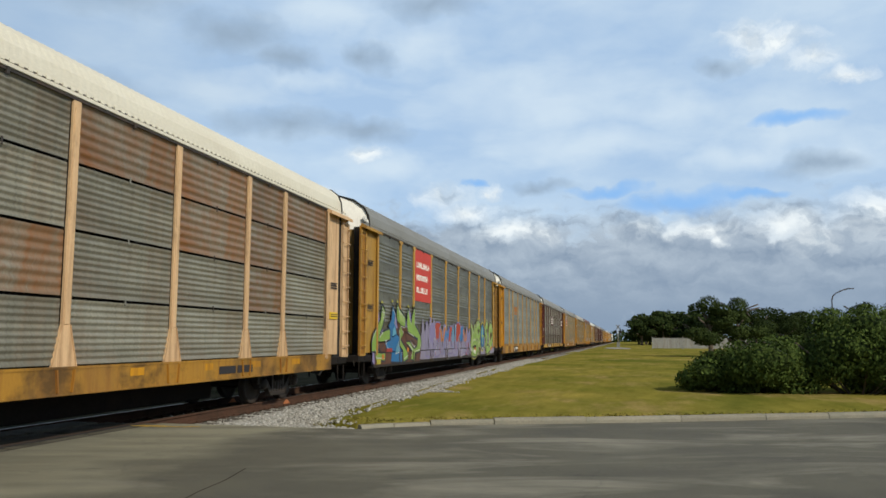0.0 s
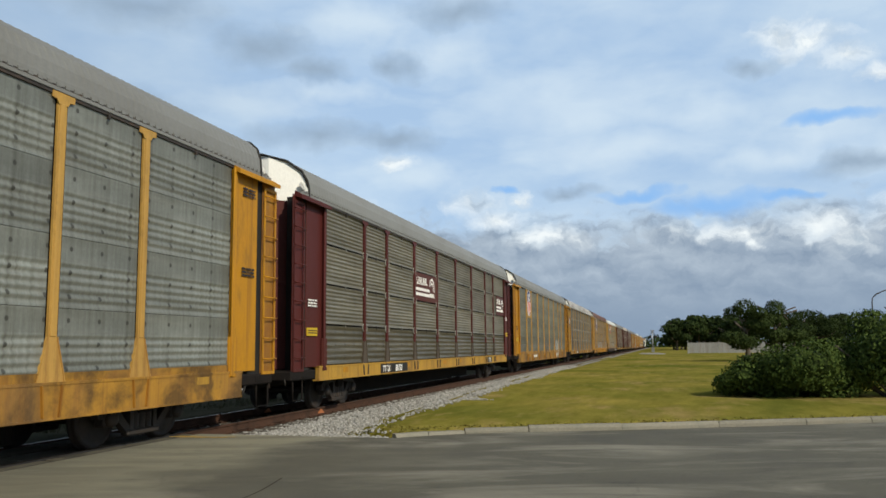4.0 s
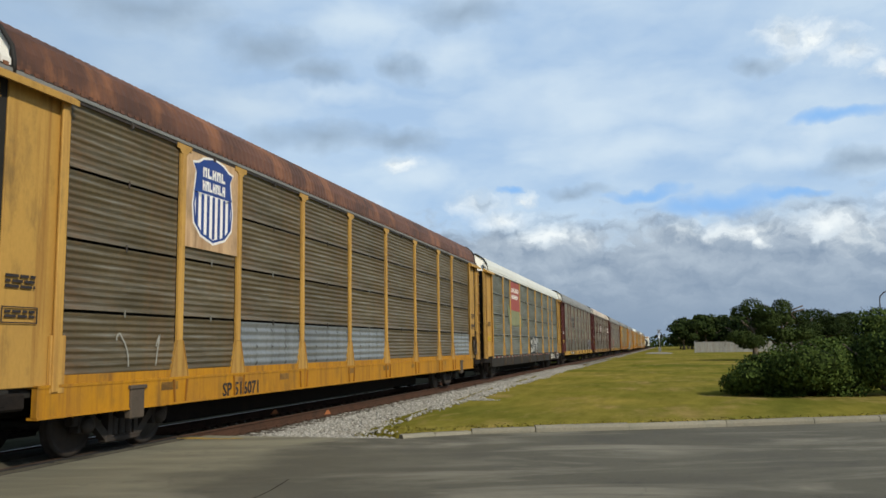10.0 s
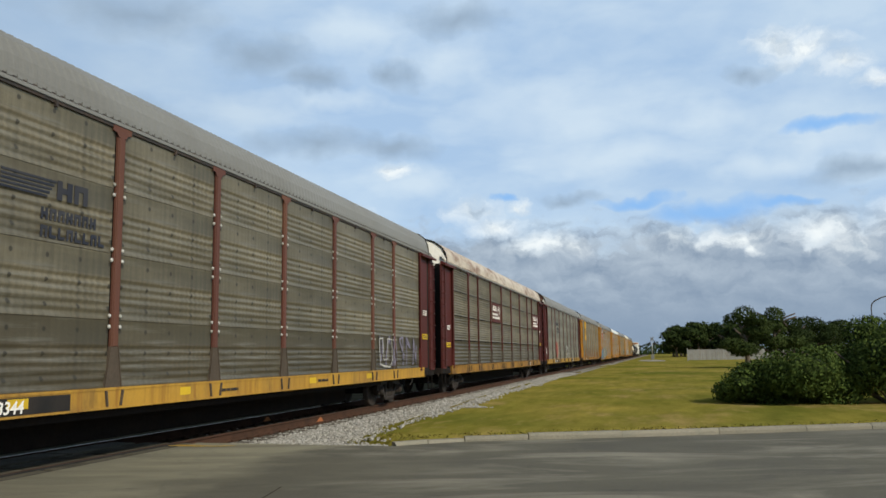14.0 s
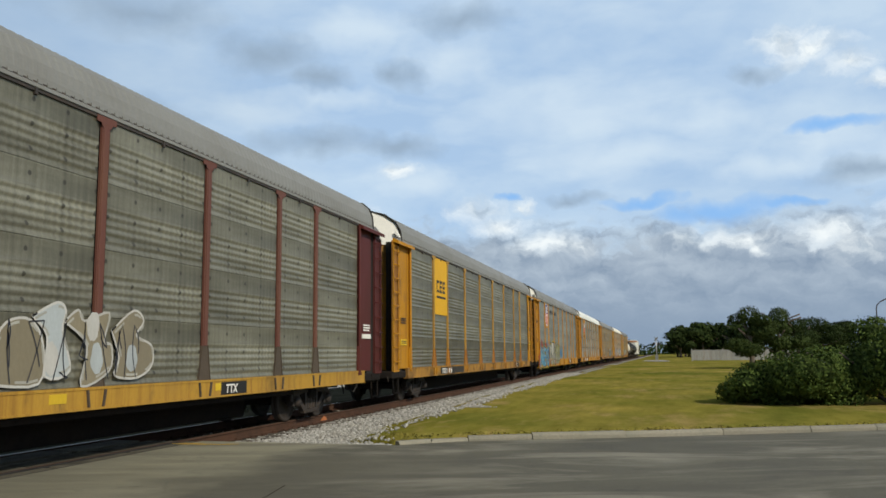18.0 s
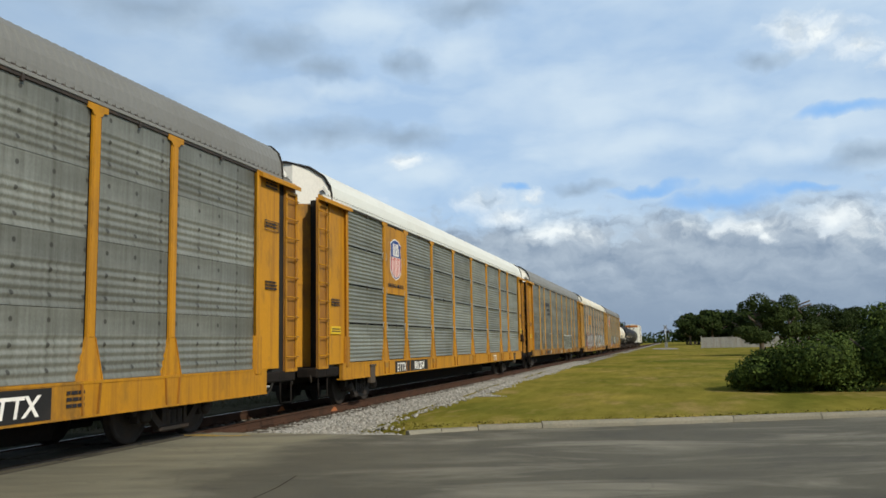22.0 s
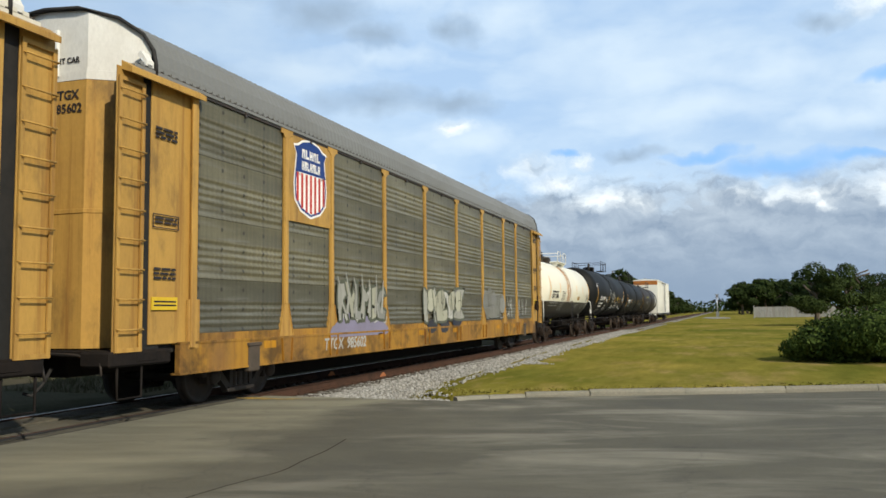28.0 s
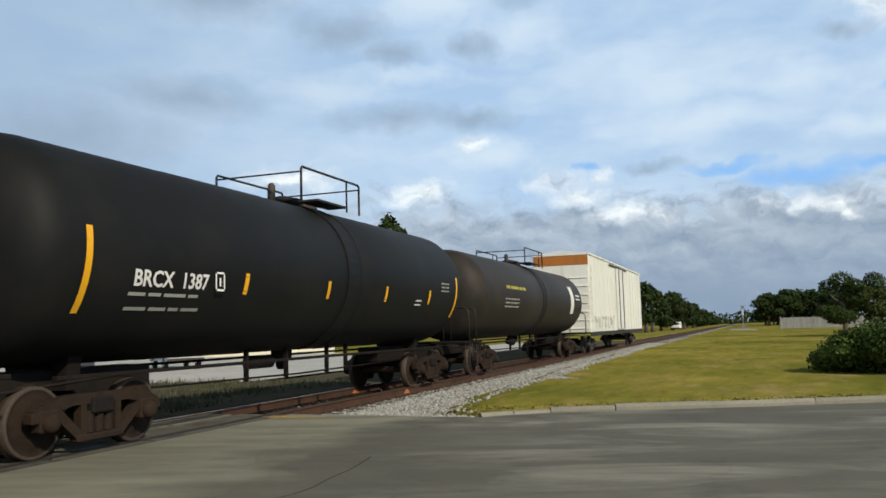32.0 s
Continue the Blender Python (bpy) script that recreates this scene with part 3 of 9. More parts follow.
def graffiti(parent, seed, x, y0, y1, z0, z1, letters, edge, fills, shine=None, halo=None):
    """Sprayed shapes in a row: halo, outline, fill and highlight, each a thin coat over the last."""
    rnd = random.Random(seed)
    coats = {}
    w = (y1 - y0) / letters
    h = z1 - z0
    for i in range(letters):
        form = rnd.choice(SWEEPS)
        flip = rnd.random() < 0.4
        fat = min(w, h) * rnd.uniform(0.30, 0.38)
        hh = h * rnd.uniform(0.78, 1.0) - fat
        ww = w * rnd.uniform(1.15, 1.35) - fat
        oy, oz = y0 + i * w + fat * 0.25, z0 + fat / 2 + rnd.uniform(0, 0.06) * h
        pts = [(oy + (1 - a if flip else a) * ww + rnd.uniform(-0.06, 0.06) * w, oz + b * hh + rnd.uniform(-0.05, 0.05) * h) for a, b in form]
        line = sweep(pts)
        step = 0.0006 * (i % 3)
        if halo:
            g = coats.setdefault(("halo", halo), Geo())
            cy, cz = y0 + (i + 0.5) * w, (z0 + z1) / 2
            ph = [rnd.uniform(0, 6.3) for _ in range(3)]
            fill(g, [(cy + w * 0.66 * (1 + 0.05 * math.sin(3 * a + ph[0]) + 0.03 * math.sin(7 * a + ph[1])) * math.cos(a), cz + h * 0.52 * (1 + 0.05 * math.sin(4 * a + ph[2]) + 0.03 * math.sin(9 * a + ph[1])) * math.sin(a)) for a in [k * math.pi / 18 for k in range(36)]], x + step)
        if edge:
            ribbon(coats.setdefault(("outline", edge), Geo()), line, fat * 1.22, x + 0.002 + step)
        if fills:
            ribbon(coats.setdefault(("fill", fills[i % len(fills)]), Geo()), line, fat, x + 0.004 + step)
            half = line[len(line) // 2:]
            if len(fills) > 1:
                ribbon(coats.setdefault(("fill", fills[(i + 1) % len(fills)]), Geo()), half, fat * 0.5, x + 0.006 + step)
        g = coats.setdefault(("highlight", shine or edge), Geo())
        ribbon(g, [(a - fat * 0.3, b + fat * 0.28) for a, b in line[: len(line) * 2 // 3]], fat * 0.12, x + 0.008 + step)
        if rnd.random() < 0.7:
            k = rnd.choice(line)
            ribbon(g, [(k[0] + q * 0.1 * w, k[1] + math.sin(q * 1.3) * 0.1 * h) for q in range(-3, 4)], fat * 0.16, x + 0.010 + step)
    for (what, mat), g in coats.items():
        part("graffiti_" + what, g, mat, parent, "sprayed graffiti " + what)


def tag(parent, seed, x, y0, y1, z0, z1, mat, letters=5, width=0.05):
    """A scrawled tag: thin looping strokes."""
    rnd = random.Random(seed)
    g = Geo()
    w = (y1 - y0) / letters
    for i in range(letters):
        cy = y0 + (i + 0.5) * w
        pts = [(cy + rnd.uniform(-0.42, 0.42) * w, rnd.uniform(z0, z1)) for _ in range(rnd.randint(3, 5))]
        pts[0] = (pts[0][0], z0)
        pts[1] = (pts[1][0], z1)
        path = []
        for a, b in zip(pts, pts[1:]):
            mid = rnd.uniform(-0.15, 0.15) * w
            path += [(a[0] + (b[0] - a[0]) * q / 6 + mid * math.sin(math.pi * q / 6), a[1] + (b[1] - a[1]) * q / 6) for q in range(6)]
        path.append(pts[-1])
        ribbon(g, path, width, x + 0.001 * (i % 2))
    part("graffiti_tag", g, mat, parent, "scrawled graffiti tag")


def stroke(g, pts, w0, w1, x, sub=5):
    """A sprayed stroke through the points, its width going from w0 to w1."""
    line = [Vector(p) for p in sweep(pts, sub)]
    rows = []
    for i, q in enumerate(line):
        d = line[min(i + 1, len(line) - 1)] - line[max(i - 1, 0)]
        d = d.normalized() if d.length > 1e-6 else Vector((1, 0))
        w = w0 + (w1 - w0) * i / (len(line) - 1)
        o = Vector((-d.y, d.x)) * w / 2
        rows.append([(x, q.x + o.x, q.y + o.y), (x, q.x - o.x, q.y - o.y)])
    g.loft(rows)
    # rounded far end
    e, d = line[-1], (line[-1] - line[-2]).normalized()
    o = Vector((-d.y, d.x)) * w1 / 2
    fill(g, [(e.x + (o * math.cos(a) + d * w1 / 2 * math.sin(a)).x, e.y + (o * math.cos(a) + d * w1 / 2 * math.sin(a)).y) for a in [k * math.pi / 6 for k in range(7)]], x)


def sprayed_letter(parent, x, strokes, coat, edge, shine=None, rim=None, inner=None):
    """One sprayed shape of tapered strokes: rim, dark edge, colour, a darker heart and a thin highlight."""
    for name, mat, grow, dx in (("rim", rim, 0.26, 0.0), ("edge", edge, 0.15, 0.002), ("coat", coat, 0.0, 0.004)):
        if mat:
            g = Geo()
            for k, (w0, w1, *pts) in enumerate(strokes):
                stroke(g, pts, w0 + grow, w1 + grow, x + dx + 0.0003 * k)
            part("graffiti_" + name, g, mat, parent, "sprayed graffiti " + name)
    if inner:
        g = Geo()
        for w0, w1, *pts in strokes[::2]:
            stroke(g, [(a + w0 * 0.1, b - w0 * 0.12) for a, b in pts], w0 * 0.35, w1 * 0.45, x + 0.0062)
        part("graffiti_shade", g, inner, parent, "sprayed graffiti shade")
    if shine:
        g = Geo()
        for w0, w1, *pts in strokes:
            stroke(g, [(a - w0 * 0.28, b + w0 * 0.1) for a, b in pts[:max(2, len(pts) - 1)]], 0.035, 0.025, x + 0.0075)
        part("graffiti_highlight", g, shine, parent, "sprayed graffiti highlight")


def round_off(outline):
    """The same closed outline with its corners drawn round."""
    return sweep(outline + outline[:1], 4)[:-1]


def shape_piece(parent, x, outline, coat, edge, shine=None, rim=None, edge_w=0.10):
    """One angular sprayed shape: rim, coat, dark edge and a thin inner highlight."""
    cy, cz = sum(p[0] for p in outline) / len(outline), sum(p[1] for p in outline) / len(outline)
    ring = outline + outline[:2]
    if rim:
        g = Geo()
        ribbon(g, ring, 0.24, x - 0.001)
        part("graffiti_rim", g, rim, parent, "sprayed graffiti rim")
    g = Geo()
    g.add([(x, a, b) for a, b in outline], [tuple(range(len(outline)))])
    part("graffiti_coat", g, coat, parent, "sprayed graffiti coat")
    g = Geo()
    ribbon(g, ring, edge_w, x + 0.001)
    part("graffiti_edge", g, edge, parent, "sprayed graffiti edge")
    if shine:
        for k in range(0, len(outline) - 3, 4):
            g = Geo()
            ribbon(g, [(a + (cy - a) * 0.08 + 0.02, b + (cz - b) * 0.12) for a, b in outline[k:k + 3]], 0.035, x + 0.0015)
            part("graffiti_highlight", g, shine, parent, "sprayed graffiti highlight")


def haze(parent, mat, seed, x, y0, y1, z0, z1, spike=0.4):
    """A thin cloud of paint with ragged flames along its top."""
    rnd = random.Random(seed)
    n = max(4, int((y1 - y0) / 0.09))
    lows, tops = [], []
    a = 0.5
    for i in range(n + 1):
        a = min(1, max(0, a + rnd.uniform(-0.22, 0.22)))
        end = min(1.0, 0.35 + min(i, n - i) * 0.09 / 0.8)
        tip = spike * max(0, math.sin(i * 0.9 + 2 * math.sin(i * 0.31))) ** 2
        tops.append(z0 + (z1 - z0) * (0.45 + 0.4 * a) * end + tip * end)
        lows.append(z0 + rnd.uniform(0, 0.12) * (z1 - z0) * (1 - end))
    ys = [y0 + (y1 - y0) * i / n for i in range(n + 1)]
    g = Geo().loft([[(x, y, b), (x, y, t)] for y, b, t in zip(ys, lows, tops)][::-1])
    part("graffiti_haze", g, mat, parent, "thin cloud of sprayed paint")


def blob(parent, mat, seed, x, y, z, ry, rz, name="graffiti_patch", label="sprayed patch of paint"):
    rnd = random.Random(seed)
    p, q = rnd.uniform(0, 6), rnd.uniform(0, 6)
    g = Geo()
    fill(g, [(y + ry * (1 + 0.08 * math.sin(3 * a + p) + 0.04 * math.sin(7 * a + q)) * math.cos(a), z + rz * (1 + 0.08 * math.sin(2 * a + q) + 0.04 * math.sin(8 * a + p)) * math.sin(a)) for a in [k * math.pi / 16 for k in range(32)]], x)
    return part(name, g, mat, parent, label)


BLOCKS = (
    ((0.0, 0.0), (0.0, 1.0), (0.8, 1.0), (0.9, 0.62), (0.45, 0.5), (0.9, 0.0), (0.62, 0.0), (0.3, 0.4), (0.28, 0.0)),
    ((0.0, 1.0), (0.05, 0.1), (0.3, 0.0), (0.75, 0.0), (0.9, 0.2), (0.9, 1.0), (0.6, 1.0), (0.6, 0.25), (0.3, 0.25), (0.28, 1.0)),
    ((0.0, 0.0), (0.05, 1.0), (0.45, 0.75), (0.85, 1.0), (0.9, 0.0), (0.65, 0.0), (0.62, 0.6), (0.45, 0.45), (0.28, 0.6), (0.25, 0.0)),
    ((0.9, 1.0), (0.0, 0.95), (0.1, 0.5), (0.55, 0.45), (0.1, 0.3), (0.05, 0.0), (0.9, 0.05), (0.6, 0.5)),
    ((0.1, 0.0), (0.0, 0.45), (0.25, 0.9), (0.7, 1.0), (1.0, 0.75), (0.6, 0.72), (0.4, 0.5), (0.55, 0.3), (1.0, 0.35), (0.85, 0.02)),
    ((0.3, 0.0), (0.2, 0.5), (-0.1, 1.0), (0.25, 0.95), (0.45, 0.6), (0.7, 1.05), (1.05, 0.95), (0.65, 0.45), (0.7, 0.0)),
)


def block_letters(parent, seed, x, y0, y1, z0, z1, count, coats, edge, rim=None, shade=None, shine=None, overlap=1.25, rounded=False, heart=None):
    """A row of fat angular sprayed shapes that lean into one another: rim, edge, coat, lower shade, fine lines."""
    rnd = random.Random(seed)
    w, h = (y1 - y0) / count, z1 - z0
    pick = list(range(6))
    rnd.shuffle(pick)
    for i in range(count):
        form = BLOCKS[pick[i % 6]]
        lean, top = rnd.uniform(-0.25, 0.25), rnd.uniform(0.86, 1.05)
        pts = [(y0 + (i + 0.05 + (a - 0.05) * overlap + lean * (b - 0.5) * 0.6) * w + rnd.uniform(-0.05, 0.05) * w, z0 + h * b * top + rnd.uniform(-0.06, 0.06) * h) for a, b in form]
        # belly the corners a little
        line = []
        for k, p in enumerate(pts):
            q = pts[(k + 1) % len(pts)]
            m = rnd.uniform(-0.08, 0.08)
            line += [p, (p[0] + (q[0] - p[0]) / 3 - (q[1] - p[1]) * m, p[1] + (q[1] - p[1]) / 3 + (q[0] - p[0]) * m), (p[0] + (q[0] - p[0]) * 2 / 3 - (q[1] - p[1]) * m, p[1] + (q[1] - p[1]) * 2 / 3 + (q[0] - p[0]) * m)]
        if rounded:
            line = sweep(pts + pts[:1], 4)[:-1]
        ring = line + line[:2]
        dx = x + 0.0012 * (i % 4)
        if rim:
            g = Geo()
            ribbon(g, ring, 0.17, dx - 0.0002)
            part("graffiti_rim", g, rim, parent, "sprayed graffiti rim")
        g = Geo()
        g.add([(dx + 0.0004, a, b) for a, b in line], [tuple(range(len(line)))])
        part("graffiti_coat", g, coats[i % len(coats)], parent, "sprayed graffiti coat")
        if shade:
            cy = sum(p[0] for p in line) / len(line)
            g = Geo()
            low = [(cy + (a - cy) * 0.86, min(b, z0 + h * 0.42)) for a, b in line]
            g.add([(dx + 0.0006, a, b) for a, b in low], [tuple(range(len(low)))])
            part("graffiti_shade", g, shade, parent, "sprayed graffiti shade")
        g = Geo()
        ribbon(g, ring, 0.075, dx + 0.0009)
        part("graffiti_edge", g, edge, parent, "sprayed graffiti edge")
        if heart:
            cy, cz = sum(p[0] for p in line) / len(line), sum(p[1] for p in line) / len(line)
            blob(parent, heart, seed + i, dx + 0.0007, cy, cz - 0.12 * h, w * 0.05, h * 0.17, "graffiti_heart", "dark heart of a sprayed shape")
        for k in range(2 if shine else 0):
            q = rnd.randrange(len(line) - 4)
            g = Geo()
            ribbon(g, [(a + 0.07, b - 0.05) for a, b in line[q:q + 4]], 0.035, dx + 0.0010)
            part("graffiti_highlight", g, shine, parent, "sprayed graffiti highlight")


def chalk_blocks(parent, seed, x, y0, y1, z0, z1, count, mat, back=None, width=0.045):
    """A row of angular shapes drawn in thin outline, over a dark ground where it has one."""
    rnd = random.Random(seed)
    if back:
        part("graffiti_ground", Geo().box(x - 0.003, x - 0.002, y0 - 0.1, y1 + 0.05, z0 - 0.02, z1 - 0.02), back, parent, "dark sprayed ground")
    w = (y1 - y0) / count
    for i in range(count):
        form = BLOCKS[(i + seed) % 6]
        lean = rnd.uniform(-0.06, 0.1)
        top = rnd.uniform(0.88, 1.04)
        g = Geo()
        ribbon(g, [(y0 + (i + 0.04 + a * 0.92 + lean * b) * w + rnd.uniform(-0.02, 0.02), z0 + (z1 - z0) * b * top + rnd.uniform(-0.02, 0.02)) for a, b in form + form[:1]], width, x + 0.0006 * (i % 3))
        part("graffiti_outline", g, mat, parent, "thin sprayed outline")


GLYPHS = {
    "R": (((0.0, 0.0), (0.04, 0.5), (0.0, 1.0), (0.55, 1.0), (0.8, 0.78), (0.55, 0.5), (0.12, 0.46)), ((0.3, 0.48), (0.6, 0.2), (0.95, -0.04))),
    "U": (((0.0, 1.0), (0.06, 0.3), (0.3, 0.0), (0.62, 0.04), (0.8, 0.4), (0.82, 1.0)),),
    "D": (((0.02, 0.0), (0.06, 1.0)), ((0.0, 0.98), (0.6, 0.95), (0.85, 0.55), (0.6, 0.08), (0.0, 0.0))),
    "E": (((0.85, 0.97), (0.1, 0.92), (0.04, 0.05), (0.9, 0.0)), ((0.06, 0.5), (0.6, 0.52))),
    "T": (((0.0, 0.97), (0.9, 1.0)), ((0.45, 0.98), (0.4, 0.0))),
}


def scrawl(parent, x, y0, y1, z0, z1, word, mat, width=0.05, ground=None, seed=1):
    """A word sprayed freehand in thin strokes, with a dark ground behind it where it has one."""
    rnd = random.Random(seed)
    if ground:
        haze(parent, ground, seed, x - 0.004, y0 - 0.15, y1 + 0.1, z0 - 0.03, z1 + 0.25, 0.05)
    w = (y1 - y0) / len(word)
    for i, ch in enumerate(word):
        g = Geo()
        lean, tall = rnd.uniform(-0.06, 0.12), rnd.uniform(0.9, 1.06)
        for k, line in enumerate(GLYPHS[ch]):
            stroke(g, [(y0 + (i + 0.06 + 0.86 * a + lean * b) * w, z0 + (z1 - z0) * b * tall + rnd.uniform(-0.02, 0.02)) for a, b in line], width, width * 0.8, x + 0.0005 * k)
        part("graffiti_letter", g, mat, parent, "thin sprayed letter")


def spray(name, c, **kw):
    return paint(name, c, soil=0.3, dirt=(0.12, 0.11, 0.09), rough=0.6, **kw)


S_GREEN = spray("green_spray_paint", (0.21, 0.345, 0.075))
S_LIME = spray("pale_green_spray_paint", (0.27, 0.375, 0.12))
S_TAN = spray("thin_tan_spray_paint", (0.215, 0.19, 0.13))
S_ICE = spray("pale_blue_spray_paint", (0.36, 0.40, 0.41))
S_BLUE = spray("blue_spray_paint", (0.03, 0.15, 0.34))
S_CYAN = spray("light_blue_spray_paint", (0.09, 0.28, 0.40))
S_PURPLE = spray("violet_spray_paint", (0.20, 0.18, 0.33))
S_RED = spray("red_spray_paint", (0.33, 0.055, 0.035))
S_ORANGE = spray("orange_spray_paint", (0.45, 0.17, 0.03))
S_YELLOW = spray("yellow_spray_paint", (0.42, 0.37, 0.05))
S_WHITE = spray("white_spray_paint", (0.47, 0.47, 0.44))
S_FADED = spray("faded_white_spray_paint", (0.34, 0.34, 0.30))
S_DARK = spray("dark_spray_paint", (0.03, 0.035, 0.05))
S_LILAC = spray("lilac_spray_paint", (0.235, 0.22, 0.31))
S_PINK = spray("dull_red_spray_paint", (0.30, 0.10, 0.08))
S_BROWN = spray("brown_spray_paint", (0.10, 0.045, 0.03))
S_SALMON = spray("salmon_spray_paint", (0.42, 0.24, 0.17))
S_DEEP = spray("dark_red_spray_paint", (0.26, 0.04, 0.035))
S_GREY = spray("grey_spray_paint", (0.32, 0.33, 0.31))
S_HAZE = spray("thin_grey_spray_paint", (0.19, 0.19, 0.165))
S_MIST = spray("misty_grey_spray_paint", (0.245, 0.25, 0.23))
S_BONE = spray("bone_spray_paint", (0.40, 0.40, 0.31))
S_GREEN_GREY = spray("dark_green_grey_spray_paint", (0.10, 0.11, 0.08))
S_OLIVE = spray("olive_yellow_spray_paint", (0.33, 0.32, 0.07))


# ground materials
def ground_extra(n, obj, col):
    patch = n.noise(n.mapped(obj, (1, 0.6, 1)), 0.16, 5, 0.6, 0.4)
    mid = n.noise(n.mapped(obj, (1, 0.3, 1)), 0.7, 6, 0.65)
    g = n.mix(n.ramp(patch, [(0.38, 0.0), (0.62, 1.0)]), (0.185, 0.175, 0.03), (0.315, 0.25, 0.058))
    g = n.mix(n.ramp(mid, [(0.35, 0.0), (0.75, 0.7)]), g, (0.12, 0.128, 0.026))
    band = n.noise(n.mapped(obj, (0.35, 0.35, 1), (2, 8, 0), (0, 0, -0.4)), 0.3, 6, 0.62, 0.6)
    g = n.mix(n.ramp(band, [(0.47, 0.0), (0.66, 0.75)]), g, (0.098, 0.115, 0.022))
    dry = n.noise(n.mapped(obj, (1, 0.4, 1), (7, 3, 0)), 0.45, 6, 0.7)
    g = n.mix(n.ramp(dry, [(0.54, 0.0), (0.66, 0.8)]), g, (0.33, 0.245, 0.095))
    tuft = n.noise(n.mapped(obj, (1, 0.22, 1), (1, 4, 0)), 2.6, 7, 0.75)
    return n.mix(n.ramp(tuft, [(0.36, 0.0), (0.64, 1.0)]), n.mix(1.0, g, (0.80, 0.81, 0.78), "MULTIPLY"), n.mix(1.0, g, (1.13, 1.12, 1.13), "MULTIPLY"))


GRASS = material("mown_grass", (0.12, 0.13, 0.03), rough=0.95, soil=0.0, grain=30, bump=0.25, spec=0.0, extra=ground_extra)


def road_extra(n, obj, col):
    turn = n.mapped(obj, (1, 1, 1), (0, 0, 0), (0, 0, -0.28))
    big = n.noise(n.mapped(turn, (0.14, 0.32, 1), (2, 4, 0)), 1.0, 6, 0.6, 0.8)
    long = n.noise(n.mapped(turn, (0.30, 0.95, 1)), 1.0, 9, 0.66, 0.7)
    film = n.math("MULTIPLY", n.ramp(long, [(0.47, 0.0), (0.62, 1.0)]), n.ramp(big, [(0.38, 0.2), (0.58, 1.0)]))
    col = n.mix(film, col, (0.275, 0.262, 0.205))
    wear = n.noise(n.mapped(turn, (0.5, 1, 1), (4, 9, 0)), 0.3, 7, 0.65, 0.5)
    col = n.mix(n.ramp(wear, [(0.47, 0.0), (0.64, 0.4)]), col, (0.066, 0.062, 0.048))
    # old pale concrete worn through beside the crossing, ragged at its rim
    sep = n.add("ShaderNodeSeparateXYZ", {0: obj})
    rim = n.math("ADD", sep.outputs[0], n.math("MULTIPLY", n.math("SUBTRACT", n.noise(n.mapped(turn, (0.6, 0.9, 1)), 0.6, 7, 0.6), 0.5), 5.0))
    pale = n.mix(n.ramp(n.noise(n.mapped(turn, (0.3, 1.2, 1), (3, 3, 0)), 1.0, 6, 0.6), [(0.38, 0.0), (0.62, 1.0)]), (0.18, 0.172, 0.125), (0.285, 0.273, 0.197))
    col = n.mix(n.ramp(n.math("DIVIDE", n.math("ADD", rim, 10.0), 10.0), [(0.39, 0.92), (0.50, 0.0)]), col, pale)
    spots = n.noise(n.mapped(turn, (0.7, 1.4, 1), (9, 1, 0)), 1.4, 6, 0.7)
    col = n.mix(n.ramp(spots, [(0.62, 0.0), (0.72, 0.6)]), col, (0.045, 0.044, 0.042))
    vor = n.add("ShaderNodeTexVoronoi", {"Vector": n.add("ShaderNodeVectorMath", {0: obj, 1: n.add("ShaderNodeTexNoise", {"Vector": obj, "Scale": 1.6, "Detail": 5.0}).outputs[1]}, operation="ADD").outputs[0], "Scale": 0.30}, feature="DISTANCE_TO_EDGE").outputs[0]
    return n.mix(n.ramp(vor, [(0.0, 0.22), (0.006, 0.0)]), col, (0.04, 0.04, 0.04))


ASPHALT = material("worn_grey_asphalt", (0.134, 0.127, 0.095), rough=0.85, dirt=(0.07, 0.07, 0.066), soil=0.5, scale=0.5, grain=60, bump=0.35, spec=0.25, extra=road_extra)
DARK_ASPHALT = material("dark_asphalt", (0.036, 0.031, 0.023), rough=1.0, spec=0.0, soil=0.5, scale=0.6, grain=50, bump=0.3)
KERB = material("weathered_concrete_kerb", (0.235, 0.22, 0.17), rough=0.85, dirt=(0.14, 0.15, 0.12), soil=0.5, scale=1.8, grain=35, bump=0.3)
STONE = material("grey_ballast_stone", (0.44, 0.435, 0.40), rough=0.9, dirt=(0.2, 0.19, 0.17), soil=0.6, scale=9, grain=30, extra=lambda n, obj, col: n.mix(n.add("ShaderNodeNewGeometry").outputs["Random Per Island"], col, (0.2, 0.195, 0.175)))
GRAVEL = material("pale_gravel", (0.29, 0.28, 0.25), rough=0.95, dirt=(0.12, 0.115, 0.10), soil=0.7, scale=8, grain=38, bump=0.8)
TIMBER = material("weathered_tie_timber", (0.085, 0.075, 0.062), rough=0.9, dirt=(0.03, 0.028, 0.025), soil=0.5, scale=4, grain=20, stretch=(0.3, 3, 3))
PANEL = material("crossing_panel_concrete", (0.12, 0.11, 0.083), rough=0.95, dirt=(0.05, 0.045, 0.035), soil=0.8, scale=1.2, grain=30, spec=0.1)
EDGE_PANEL = material("grimy_crossing_panel", (0.095, 0.088, 0.068), rough=0.95, dirt=(0.03, 0.03, 0.025), soil=0.9, scale=1.6, grain=30, spec=0.1)
SOIL = material("dark_weedy_soil", (0.10, 0.09, 0.062), rough=1.0, dirt=(0.042, 0.046, 0.026), soil=0.7, scale=1.2, grain=18, spec=0.0, bump=0.8)
VERGE = material("weedy_grey_soil", (0.082, 0.080, 0.058), rough=1.0, dirt=(0.04, 0.044, 0.026), soil=0.8, scale=0.6, grain=14, spec=0.0, bump=0.8)
